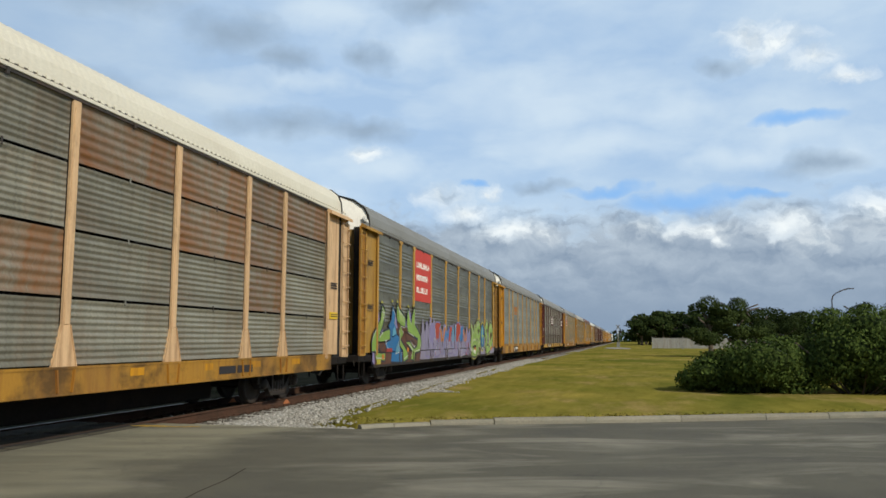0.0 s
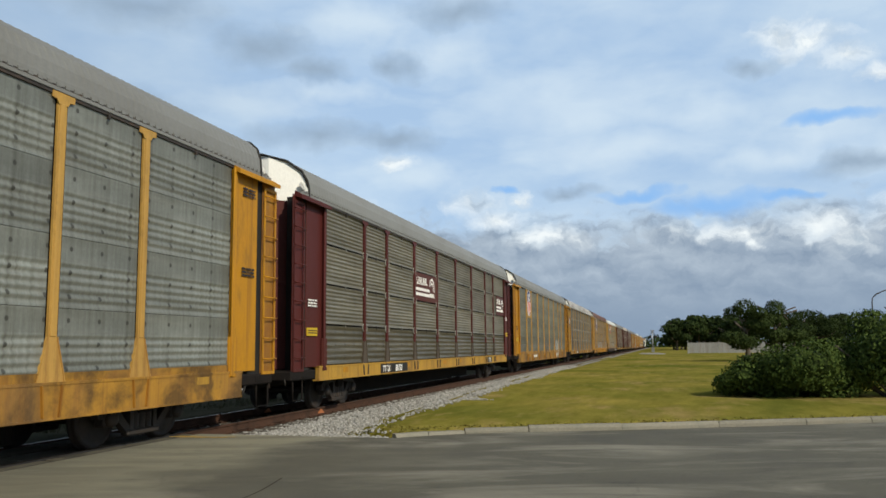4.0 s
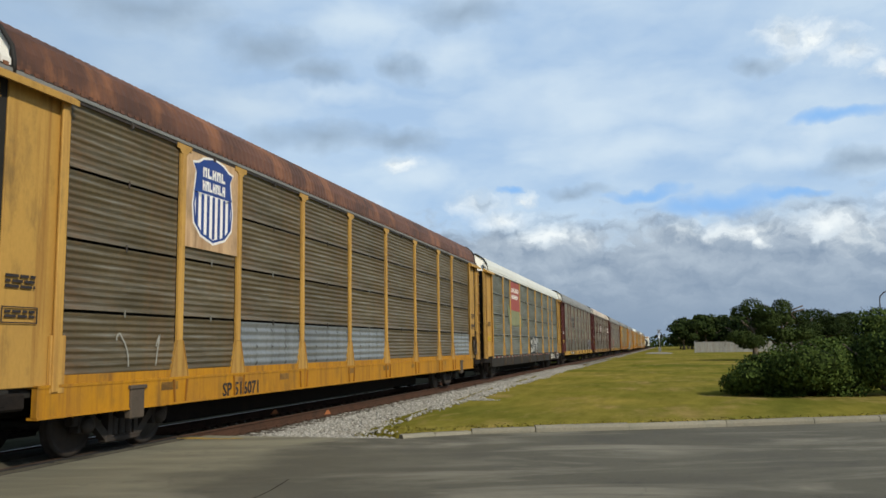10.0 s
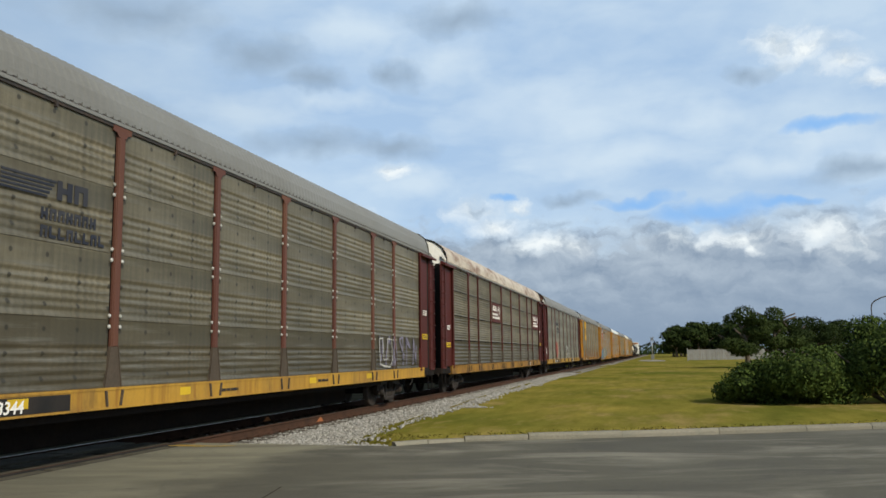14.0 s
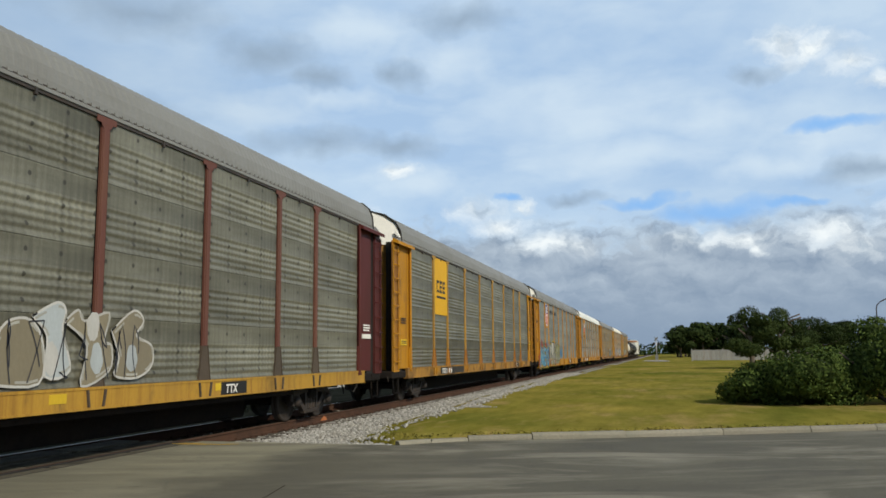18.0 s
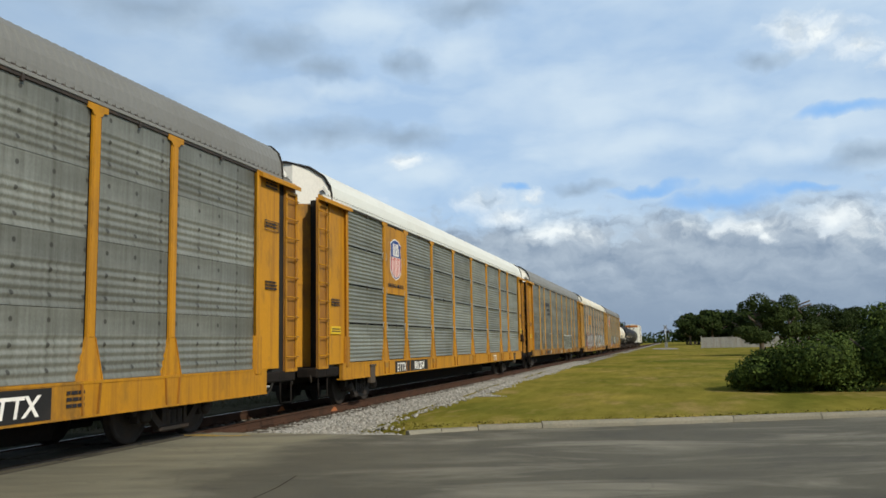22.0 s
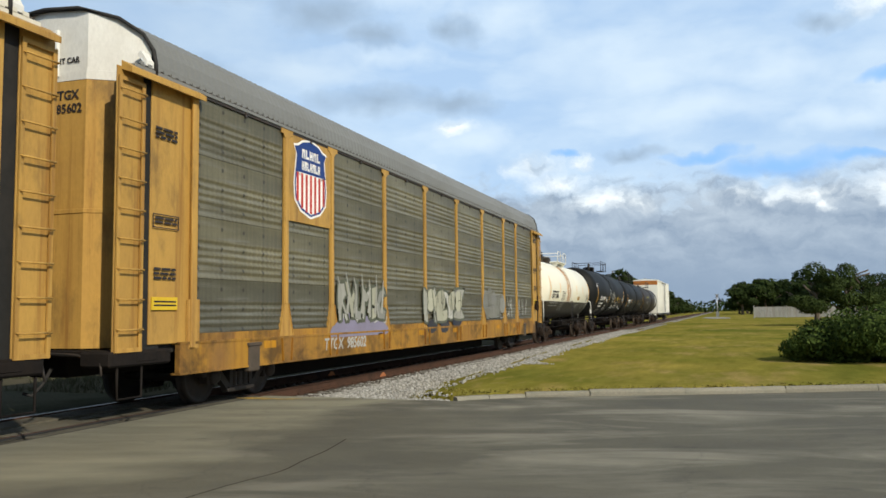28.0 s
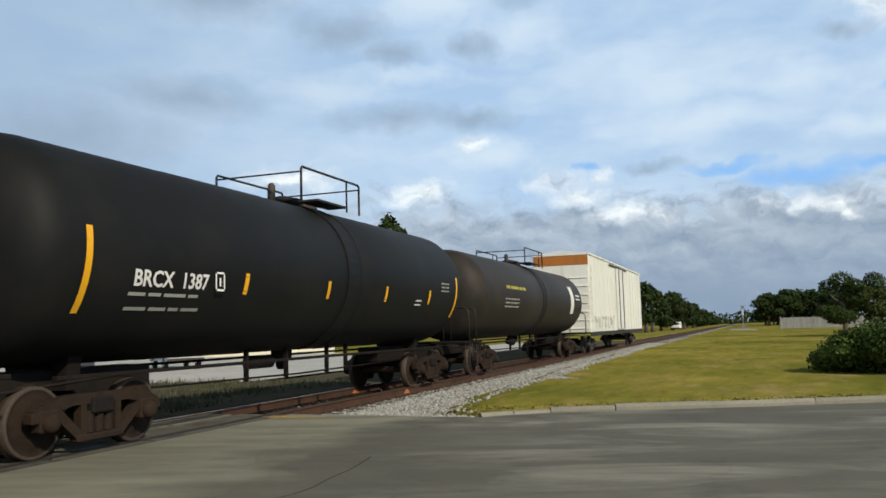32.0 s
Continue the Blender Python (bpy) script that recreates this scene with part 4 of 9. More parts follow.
LOT = material("pale_concrete_lot", (0.42, 0.41, 0.37), rough=0.9, dirt=(0.25, 0.24, 0.21), soil=0.5, scale=0.3, grain=10)
MARK = paint("orange_survey_paint", (0.50, 0.17, 0.06), soil=0.5)
MARK_Y = paint("yellow_road_paint", (0.46, 0.31, 0.07), soil=0.7, dirt=(0.16, 0.14, 0.09), scale=6)

KERB_LINE = ((-4.35, 13.32), (-3.9, 13.75), (-3.35, 14.15), (-2.3, 14.62), (-0.7, 15.2), (1.0, 15.95), (2.6, 16.72), (5.1, 17.9), (8.0, 19.3), (13.0, 21.7), (22, 26.1), (40, 35.0))


def kerb_y(x):
    if x < KERB_LINE[0][0]:
        return 13.45 + min(0.75, (KERB_LINE[0][0] - x) * 0.75)
    for (a, b), (c, d) in zip(KERB_LINE, KERB_LINE[1:]):
        if x <= c:
            return b + (d - b) * (x - a) / (c - a)
    return 35.0 + (x - 40) * 0.49


def grass_edge(y):
    """Where the grass begins beside the ballast."""
    return float(np.interp(y, [13.4, 14.5, 15.5, 20, 27, 40, 60, 200], [-5.3, -6.2, -6.4, -6.75, -7.05, -7.3, -7.35, -7.35]))


def path_off(y):
    """How far inside the grass the trodden gravel line runs."""
    return float(np.interp(y, [13.5, 17, 24, 40, 80], [0.7, 1.15, 1.45, 1.5, 1.4])) + 0.2 * noise.noise((y * 0.25, 0, 7))


def ground_z(x, y):
    """Height of the grass and soil."""
    k = y - kerb_y(x)
    if k < 0.25 and y > -14:
        return -0.30
    if x < TRACK_X - 3.2:
        return -0.34 + 0.03 * noise.noise((x * 0.2, y * 0.2, 0))
    rise = 0.09
    toe = min(1, max(0, (x - grass_edge(y) + 0.55 + 0.55 * noise.noise((y * 0.28, 0, 2)) + 0.25 * noise.noise((y * 1.1, x, 5))) / 1.9))
    return -0.46 + (rise + 0.46) * toe + 0.05 * noise.noise((x * 0.13, y * 0.13, 4)) * min(1, k / 4)


def lines(a, b, near, step, far):
    """Grid lines close together round a place and wide apart far off."""
    out, d = [near], step
    v = near
    while v < b:
        v += d
        out.append(v)
        if v > far:
            d *= 1.35
    v, d = near, step
    while v > a:
        v -= d
        out.append(v)
        if v < near - 25:
            d *= 1.35
    return sorted(out)


def build_ground():
    xs = lines(-3000, 3000, -4.0, 0.45, 16)
    ys = lines(-3000, 3500, 13.0, 0.45, 40)
    g = Geo()
    g.loft([[(x, y, ground_z(x, y)) for x in xs] for y in ys], smooth=True)
    g.f = [f[::-1] for f in g.f]
    ob = part("ground", g, GRASS)
    tagged(ob, "mown grass verge, yellowing in patches, reaching the horizon", "ground", kind="structure")


def strip(name, pts, z0, z1, mat, label, category):
    """A slab over an outline of pairs of x and y."""
    g = Geo().prism(pts, "z", z0, z1)
    ob = part(name, g, mat)
    return tagged(ob, label, category, kind="structure")


def build_road():
    far = [(x, y - 0.02) for x, y in KERB_LINE]
    pts = [(-8.12, 13.40), *far, (120, 74), (120, -14), (-8.12, -14)]
    strip("road", pts[::-1], -0.4, 0.0, ASPHALT, "worn grey asphalt road with pale wear streaks and cracks", "road")
    beyond = [(TRACK_X - 0.96 - 0.0, 13.1), (TRACK_X - 0.96, -14), (-90, -34), (-90, -8), (-30, 12.0), (-16, 13.2)]
    strip("road_beyond", beyond, -0.4, -0.01, VERGE, "cracked weedy asphalt on the far side of the track", "road")
    crack = Geo()
    ribbon(crack, sweep([(-4.3, 5.2), (-4.2, 6.3), (-4.08, 7.0), (-4.15, 7.6), (-4.2, 8.2), (-4.35, 9.0)]), 0.016, 0.0)
    crack.v = [(a, b, 0.002) for _, a, b in crack.v]
    tagged(part("road_crack", crack, DARK_ASPHALT), "dark tarred crack across the asphalt", "crack", kind="structure")
    # kerb in cast lengths
    n = 0
    root = thing("kerb", "weathered concrete kerb along the grass verge, chipped at its end", "kerb", kind="structure")
    run = []
    for (a, b), (c, d) in zip(KERB_LINE, KERB_LINE[1:]):
        m = max(1, round(math.hypot(c - a, d - b) / 1.5))
        run += [(a + (c - a) * i / m, b + (d - b) * i / m) for i in range(m)]
    run.append(KERB_LINE[-1])
    rnd = random.Random(3)
    for (a, b), (c, d) in zip(run, run[1:]):
        t = Vector((c - a, d - b)).normalized()
        o = Vector((-t.y, t.x))
        if a < -2.4:
            h = 0.05 + rnd.uniform(0, 0.05)
        else:
            h = 0.108 + rnd.uniform(-0.006, 0.006)
        sec = [(0.0, -0.3), (0.0, h - 0.05), (0.035, h), (0.17, h), (0.17, -0.3)]
        rows = []
        for k, (px, py) in enumerate(((a + t.x * 0.006, b + t.y * 0.006), (c - t.x * 0.006, d - t.y * 0.006))):
            rows.append([(px + o.x * s + rnd.uniform(-0.006, 0.006), py + o.y * s, z + rnd.uniform(-0.005, 0.005)) for s, z in sec])
        part("kerb_stone", Geo().loft(rows, closed=True, caps=True), KERB, root)
    strip("sand_patch", [(-3.4, 140), (-1.6, 133), (0.6, 132), (1.0, 142), (-0.6, 158), (-3.2, 156)], -0.3, 0.13, GRAVEL, "pale sandy patch beside the track", "sand")
    # painted mark and chips
    smear = Geo()
    rough = random.Random(12)
    for k in range(26):
        x, y, w = rough.gauss(0, 0.24), rough.gauss(0, 0.07), rough.uniform(0.03, 0.12)
        smear.box(x - w, x + w, y - 0.018, y + 0.018, 0.0, 0.002 + 0.0003 * k)
    root = part("road_mark", smear, MARK_Y, None, "", pose(-7.85, 12.85, 0.004))
    tagged(root, "smudged yellow paint mark on the concrete", "road mark", kind="structure")


def rail_geo(y0, y1):
    sec = [(-0.07, -0.19), (-0.07, -0.175), (-0.012, -0.155), (-0.010, -0.045), (-0.036, -0.035), (-0.036, -0.005), (-0.028, 0.0), (0.028, 0.0), (0.036, -0.005), (0.036, -0.035), (0.010, -0.045), (0.012, -0.155), (0.07, -0.175), (0.07, -0.19)]
    return Geo().prism(sec, "y", y0, y1)


def build_track():
    root = thing("railway_track", "single railway track on ballast with rusty rails", "railway track", kind="structure", place=pose(TRACK_X, 0, 0))
    for s in (-1, 1):
        part("rail", rail_geo(-700, 1600), RAIL_RUST, root, "rusty steel rail", pose(s * 0.7535, 0, RAIL_TOP))
        # near head darkened for the train's underside it mirrors; far head stays bright
        part("rail_head", Geo().box(-0.026, 0.026, -700, 1600, 0.0005, 0.002), RAIL_TREAD if s < 0 else DARK_TREAD, root, "running surface of the rail, darker on the near rail", pose(s * 0.7535, 0, RAIL_TOP))
    tie = Geo().box(-1.28, 1.28, -0.11, 0.11, -0.36, -0.195, 0.015).mesh("tie")
    spike = Geo()
    for s in (-1, 1):
        spike.box(s * 0.7535 - 0.17, s * 0.7535 + 0.17, -0.09, 0.09, -0.196, -0.18)
        for q in (-0.1, 0.1):
            spike.box(s * 0.7535 + q - 0.015, s * 0.7535 + q + 0.015, -0.05, -0.02, -0.18, -0.155)
    spikes = spike.mesh("tie_plates")
    y = 13.8
    rnd = random.Random(5)
    while y < 90:
        t = part("tie", tie, TIMBER, root, "", pose(rnd.uniform(-0.03, 0.03), y, 0, 0, 0, rnd.uniform(-0.8, 0.8)))
        if y < 45:
            part("tie_plate", spikes, RAIL_RUST, t)
        y += 0.53
    far = Geo()
    while y < 500:
        far.box(-1.28, 1.28, y - 0.11, y + 0.11, -0.36, -0.195)
        y += 0.53
    tagged(part("far_ties", far, TIMBER, root), kind="stuff")
    for x, y in ((0.7535 + 0.013, 20.0), (-0.7535 + 0.013, 20.0)):
        part("rail_marker", Geo().prism([(-0.22, -0.15), (0.2, -0.16), (0.06, -0.05), (-0.05, -0.05)], "x", 0.0, 0.006), MARK, root, "orange paint mark on the rail", pose(x, y, 0))
    # crossing deck: panels between and beside the rails
    deck = thing("crossing_deck", "level crossing deck of worn dark panels between the rails", "level crossing", kind="structure", place=pose(TRACK_X, 0, 0))
    for x0, x1, step, mat in ((-0.64, -0.09, 1.8, PANEL), (0.09, 0.64, 1.8, PANEL), (0.885, 1.07, 1.8, EDGE_PANEL), (-0.95, -0.86, 1.8, PANEL)):
        y = -13.5
        while y < 13.25 - step * 0.5:
            part("deck_panel", stored("deck %.2f" % (x1 - x0), lambda: Geo().box(0, x1 - x0, 0.06, step - 0.06, -0.2, -0.012, 0.012)), mat, deck, "", pose(x0, y, rnd.uniform(-0.006, 0.004)))
            y += step
    for s in (-1, 1):
        for x in (0.79, 0.64):
            part("flangeway", stored("flangeway", lambda: Geo().box(0.0, 0.075, -13.5, 13.25, -0.2, -0.03)), RUBBER, deck, "black rubber flangeway strip", pose(x if s > 0 else -x - 0.075, 0, 0.026 if x > 0.7 else 0))
    part("deck_edge", Geo().box(1.085, 1.222, -13.5, 13.25, -0.2, -0.016, 0.004), RUBBER, deck, "black rubber edge strip")
    # ballast bed and its stones
    bed = Geo()
    prof = [(-3.1, -0.42), (-1.75, -0.235), (1.6, -0.235), (2.2, -0.26), (3.6, -0.40)]
    bed.loft([[((x if x < 3 else max(3.1, grass_edge(y) - TRACK_X + 0.9)) + (0.1 * noise.noise((y * 0.7, x, 1)) if abs(x) > 1.7 else 0), y, z + 0.012 * noise.noise((x * 2, y * 2, 0))) for x, z in prof] for y in [13.5 + 0.5 * i for i in range(90)] + [60 + 8 * i for i in range(190)]])
    bed.f = [f[::-1] for f in bed.f]
    far_side = Geo().loft([[(x, y, z + 0.02 * noise.noise((x * 2, y * 2, 3))) for x, z in ((-3.3, -0.40), (-2.4, -0.29), (-1.7, -0.215), (-0.9, -0.215))] for y in [13.2 + 0.6 * i for i in range(120)] + [86 + 20 * i for i in range(60)]])
    far_side.f = [f[::-1] for f in far_side.f]
    tagged(part("track_shoulder", far_side, SOIL, None, "", pose(TRACK_X, 0, 0)), "dark weedy soil along the far side of the track", "soil", kind="structure")
    ob = part("ballast_bed", bed, GRAVEL, None, "", pose(TRACK_X, 0, 0))
    tagged(ob, "grey ballast bed under the track", "ballast", kind="structure")
    bed2 = Geo().loft([[(x, y, z) for x, z in prof] for y in (-700, -13.6)])
    bed2.f = [f[::-1] for f in bed2.f]
    tagged(part("ballast_bed_behind", bed2, GRAVEL, None, "", pose(TRACK_X, 0, 0)), "grey ballast bed under the track", "ballast", kind="structure")
    rnd = np.random.RandomState(4)
    verts, faces = [], []
    base = [(1, 0, 0), (-1, 0, 0), (0, 1, 0), (0, -1, 0), (0, 0, 1), (0, 0, -1)]
    tri = [(0, 2, 4), (2, 1, 4), (1, 3, 4), (3, 0, 4), (2, 0, 5), (1, 2, 5), (3, 1, 5), (0, 3, 5)]
    count = 0
    while count < 25500:
        y = 13.5 + 60 * rnd.rand() ** 1.9
        x = rnd.uniform(0.86, max(2.6, grass_edge(y) - TRACK_X + 0.12)) if rnd.rand() < 0.82 else rnd.uniform(-3.0, 0.7)
        loose = count > 19500
        if loose:
            # strewn over the edge of the grass and along a trodden line inside it
            y = 13.7 + 46 * rnd.rand() ** 1.7
            x = grass_edge(y) - TRACK_X + (rnd.normal() * 0.2 if count % 4 == 0 else path_off(y) + rnd.normal() * 0.16)
            if y < 18.5 and rnd.rand() < 0.85 and count % 4:
                y += 8.0
            if count % 5 == 0:
                # spilt round the broken end of the kerb
                x = rnd.uniform(2.6, 5.05)
                y = 13.42 + max(0.0, 4.95 - x) * 0.42 * rnd.rand() ** 1.4
        z = max(ground_z(x + TRACK_X, y), -0.06 if y < 14.4 else -9) if loose else np.interp(x, [p[0] for p in prof], [p[1] for p in prof])
        s = rnd.uniform(0.018, 0.042) * (1 + y / 90)
        m = Euler(rnd.uniform(0, 6.3, 3)).to_matrix()
        o = len(verts)
        for b in base:
            p = m @ (Vector(b) * s * rnd.uniform(0.7, 1.2))
            verts.append((x + p.x, y + p.y, z + p.z * 0.8 + s * 0.3))
        faces += [tuple(i + o for i in f) for f in tri]
        count += 1
    g = Geo()
    g.add(verts, faces)
    tagged(part("ballast_stones", g, STONE, None, "", pose(TRACK_X, 0, 0)), "loose crushed grey ballast stones beside the rail", "gravel", kind="stuff")
    # a trodden gravel path along the grass
    path = Geo()
    path.loft([[(grass_edge(y) + path_off(y) + w, y, ground_z(grass_edge(y) + path_off(y) + w, y) + 0.014) for w in ((-0.2, 0.0, 0.2) if y < 58 else (-0.9, -0.1, 0.5))] for y in [25 + 0.8 * i for i in range(46)] + [62 + 6 * i for i in range(60)]])
    path.f = [f[::-1] for f in path.f]
    spill = Geo().loft([[(-7.9 + 0.36 * i, y, -0.05 - 0.16 * max(0.0, 1 - i / 5) * (y - 13.3) - 0.02 * j + 0.015 * noise.noise((i * 0.9, y * 2, 3))) for i in range(10)] for j, y in enumerate((13.38, 13.7, 14.0, 14.3))])
    spill.f = [f[::-1] for f in spill.f]
    tagged(part("gravel_spill", spill, GRAVEL), "grey gravel spilt at the end of the kerb", "gravel", kind="structure")
    stack = thing("spare_rails", "rusty spare rails lying end to end on the gravel", "rail", place=pose(-6.65, 62, -0.2))
    for k in range(10):
        part("rail_length", stored("rail_length", lambda: rail_geo(0.0, 11.6)), RAIL_RUST, stack, "", pose(0.10 * math.sin(k * 2.1), 12.0 * k, 0.19, 0, 0, math.sin(k * 1.7) * 0.6))
        part("rail_length", stored("rail_length", lambda: rail_geo(0.0, 11.6)), RAIL_RUST, stack, "", pose(0.22 + 0.08 * math.sin(k * 1.3), 12.0 * k + 1.4, 0.19, 0, 0, math.sin(k * 2.3) * 0.5))
    tagged(part("gravel_path", path, GRAVEL), "narrow strip of pale gravel between ballast and grass", "path", kind="structure")


def grass_blades():
    """Tufts of short grass along the near verge."""
    rnd = np.random.RandomState(21)
    verts, faces = [], []
    while len(faces) < 2500:
        y = 13.6 + 22 * rnd.rand() ** 2.0
        x = rnd.uniform(-6.1, 16)
        k = y - kerb_y(x)
        if k < 0.2 or k > 0.9:
            continue
        z = ground_z(x, y)
        h = rnd.uniform(0.008, 0.022) * (1 + y / 50)
        w = 0.012 * (1 + y / 22)
        a = rnd.uniform(0, 6.3)
        c, s = math.cos(a), math.sin(a)
        l = rnd.uniform(-0.05, 0.05, 2)
        o = len(verts)
        verts += [(x - c * w, y - s * w, z - 0.01), (x + c * w, y + s * w, z - 0.01), (x + l[0], y + l[1], z + h)]
        faces.append((o, o + 1, o + 2))
    g = Geo()
    g.add(verts, faces)
    tagged(part("grass", g, BLADES), "short tufted grass along the verge, part dry", "grass", kind="stuff")


build_ground()
build_road()
build_track()


# planting
def leaf_material(name, a, b):
    def extra(n, obj, col):
        r = n.add("ShaderNodeNewGeometry").outputs["Random Per Island"]
        col = n.mix(r, a, b)
        big = n.noise(obj, 0.7, 3)
        return n.mix(n.ramp(big, [(0.35, 0.0), (0.7, 0.6)]), col, tuple(c * 0.6 for c in a))
    return material(name, a, rough=0.75, soil=0.0, bump=0.0, spec=0.06, extra=extra)


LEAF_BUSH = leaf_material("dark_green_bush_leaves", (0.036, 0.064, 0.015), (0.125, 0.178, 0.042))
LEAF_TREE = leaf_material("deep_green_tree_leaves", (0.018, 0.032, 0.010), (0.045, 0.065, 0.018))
LEAF_LIGHT = leaf_material("mid_green_tree_leaves", (0.026, 0.042, 0.012), (0.062, 0.088, 0.025))
WEEDS = leaf_material("grey_green_weeds", (0.06, 0.068, 0.035), (0.13, 0.125, 0.075))
BARK = material("grey_brown_bark", (0.10, 0.08, 0.06), rough=0.9, soil=0.5, scale=3, grain=20, stretch=(1, 1, 0.3), bump=0.6)


def leaves(rnd, lobes, count, size):
    """Leaf sprays scattered through the outer half of rounded lobes (centre and three radii each)."""
    g = Geo()
    vol = np.array([r[0] * r[1] * r[2] for c, r in lobes]) ** 0.67
    pick = rnd.choice(len(lobes), count, p=vol / vol.sum())
    d = rnd.normal(size=(count, 3))
    d /= np.linalg.norm(d, axis=1)[:, None]
    rad = rnd.uniform(0.45, 1.0, count) ** 0.5 * rnd.uniform(0.9, 1.1, count)
    n2 = rnd.normal(size=(count, 3))
    sz = size * rnd.uniform(0.6, 1.4, count)
    verts, faces = [], []
    for i in range(count):
        c, r = lobes[pick[i]]
        p = Vector((c[0] + d[i][0] * r[0] * rad[i], c[1] + d[i][1] * r[1] * rad[i], max(0.03, c[2] + d[i][2] * r[2] * rad[i])))
        nor = (Vector(d[i]) + Vector(n2[i]) * 0.6).normalized()
        u = nor.orthogonal().normalized()
        u = (Matrix.Rotation(n2[i][0] * 3, 3, nor) @ u) * sz[i]
        w = nor.cross(u) * 0.5
        o = len(verts)
        verts += [p - u, p + w, p + u * 1.1, p - w]
        faces.append((o, o + 1, o + 2, o + 3))
    g.add(verts, faces)
    return g


def limbs(rnd, height, spread, r, count, base=0.35):
    g = Geo()
    top = (rnd.uniform(-0.2, 0.2), rnd.uniform(-0.2, 0.2), height * 0.75)
    rows = []
    for i in range(7):
        a = i / 6
        rr = r * (1 - 0.7 * a) * (1.35 if i == 0 else 1)
        cx, cy, cz = top[0] * a + 0.06 * math.sin(a * 5), top[1] * a, top[2] * a
        rows.append([(cx + rr * math.cos(k * math.pi / 4), cy + rr * math.sin(k * math.pi / 4), cz - (0.1 if i == 0 else 0)) for k in range(8)])
    g.loft(rows, closed=True, smooth=True, caps=True)
    for k in range(count):
        a = rnd.uniform(0, 6.3)
        z = height * rnd.uniform(base, 0.7)
        e = (spread * math.cos(a) * rnd.uniform(0.5, 0.9), spread * math.sin(a) * rnd.uniform(0.5, 0.9), min(height * 0.93, z + height * rnd.uniform(0.12, 0.35)))
        q = z / (height * 0.75)
        s = (top[0] * q, top[1] * q, z)
        g.tube([s, tuple((s[j] + e[j]) / 2 + (0.1 * height * 0.3 if j == 2 else 0) for j in range(3)), e], r * 0.28, 5)
    return g


def tree(x, y, height, spread, seed, mat, count, leaf, label, lean=1.0, name="tree", low=0.25, squash=0.6):
    rnd = np.random.RandomState(seed)
    t = thing(name, label, "tree", place=pose(x, y, ground_z(x, y)))
    part("trunk", limbs(rnd, height, spread, 0.035 * height + 0.05, 7, low + 0.1), BARK, t)
    lobes = []
    for i in range(11):
        a = rnd.uniform(0, 6.3)
        rr = spread * rnd.uniform(0.15, 0.72)
        z = height * rnd.uniform(low + 0.18, 0.86)
        s = spread * rnd.uniform(0.28, 0.46)
        lobes.append(((rr * math.cos(a), rr * math.sin(a), z), (s, s, s * squash)))
    lobes.append(((0, 0, height * 0.84), (spread * 0.4, spread * 0.4, height * 0.16)))
    part("crown", leaves(rnd, lobes, count, leaf), mat, t)
    return t


def bush():
    rnd = np.random.RandomState(8)
    t = thing("bush", "large dense dark green bush with glossy leaves on the grass", "bush", place=pose(6.05, 23.9, 0.05) @ Matrix.Scale(0.93, 4))
    stems = Geo()
    for i in range(16):
        a = rnd.uniform(0, 6.3)
        b = rnd.uniform(0.3, 1.0)
        stems.tube([(0.3 * math.cos(a), 0.3 * math.sin(a), -0.05), (2.0 * b * math.cos(a), 0.8 * b * math.sin(a), 0.8), (4.0 * b * math.cos(a), 1.4 * b * math.sin(a), 1.5)], 0.03, 5)
    part("stem", stems, BARK, t)
    lobes = []
    for i in range(76):
        u = rnd.uniform(-1, 1)
        x = 4.6 * u
        top = float(np.interp(u, [-1, -0.8, -0.55, -0.25, 0.1, 0.5, 0.8, 1], [0.9, 1.5, 2.2, 2.6, 2.75, 2.95, 2.7, 2.0])) * rnd.uniform(0.8, 1.04)
        s = min(rnd.uniform(0.45, 0.85), top * 0.5)
        z = rnd.uniform(0.3, max(0.35, top - s * 0.7))
        lobes.append(((x, rnd.uniform(-1.4, 1.0) if z > top * 0.45 else rnd.uniform(-0.7, 1.2), z), (s * 1.15, s, s * 0.85)))
    part("leaves", leaves(rnd, lobes, 90000, 0.05), LEAF_BUSH, t)
    # solid dark green lumps fill the bush behind its leaves
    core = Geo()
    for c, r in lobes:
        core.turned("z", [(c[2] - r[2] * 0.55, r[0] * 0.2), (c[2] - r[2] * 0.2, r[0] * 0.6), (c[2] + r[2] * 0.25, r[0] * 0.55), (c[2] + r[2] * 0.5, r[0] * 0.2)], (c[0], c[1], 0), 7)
    part("inner_growth", core, LEAF_TREE, t, "solid dark green core behind the leaves")


bush()
BLADES = leaf_material("grass_blade_green", (0.165, 0.155, 0.03), (0.25, 0.21, 0.055))
grass_blades()


# distance: trees behind the verge, fence, lamp, signal, vehicles
rt = random.Random(12)
for i in range(20):
    d = 235 + rt.uniform(0, 70)
    a = radians(0.9 + 0.26 * i + rt.uniform(-0.1, 0.1))
    tree(d * math.tan(a), d, rt.uniform(8.0, 11.0) * (0.75 if i < 1 else 1), rt.uniform(4.2, 6.0), 40 + i, LEAF_TREE, 1500, 0.5, "dark spreading tree in a row behind the fence", low=0.08)
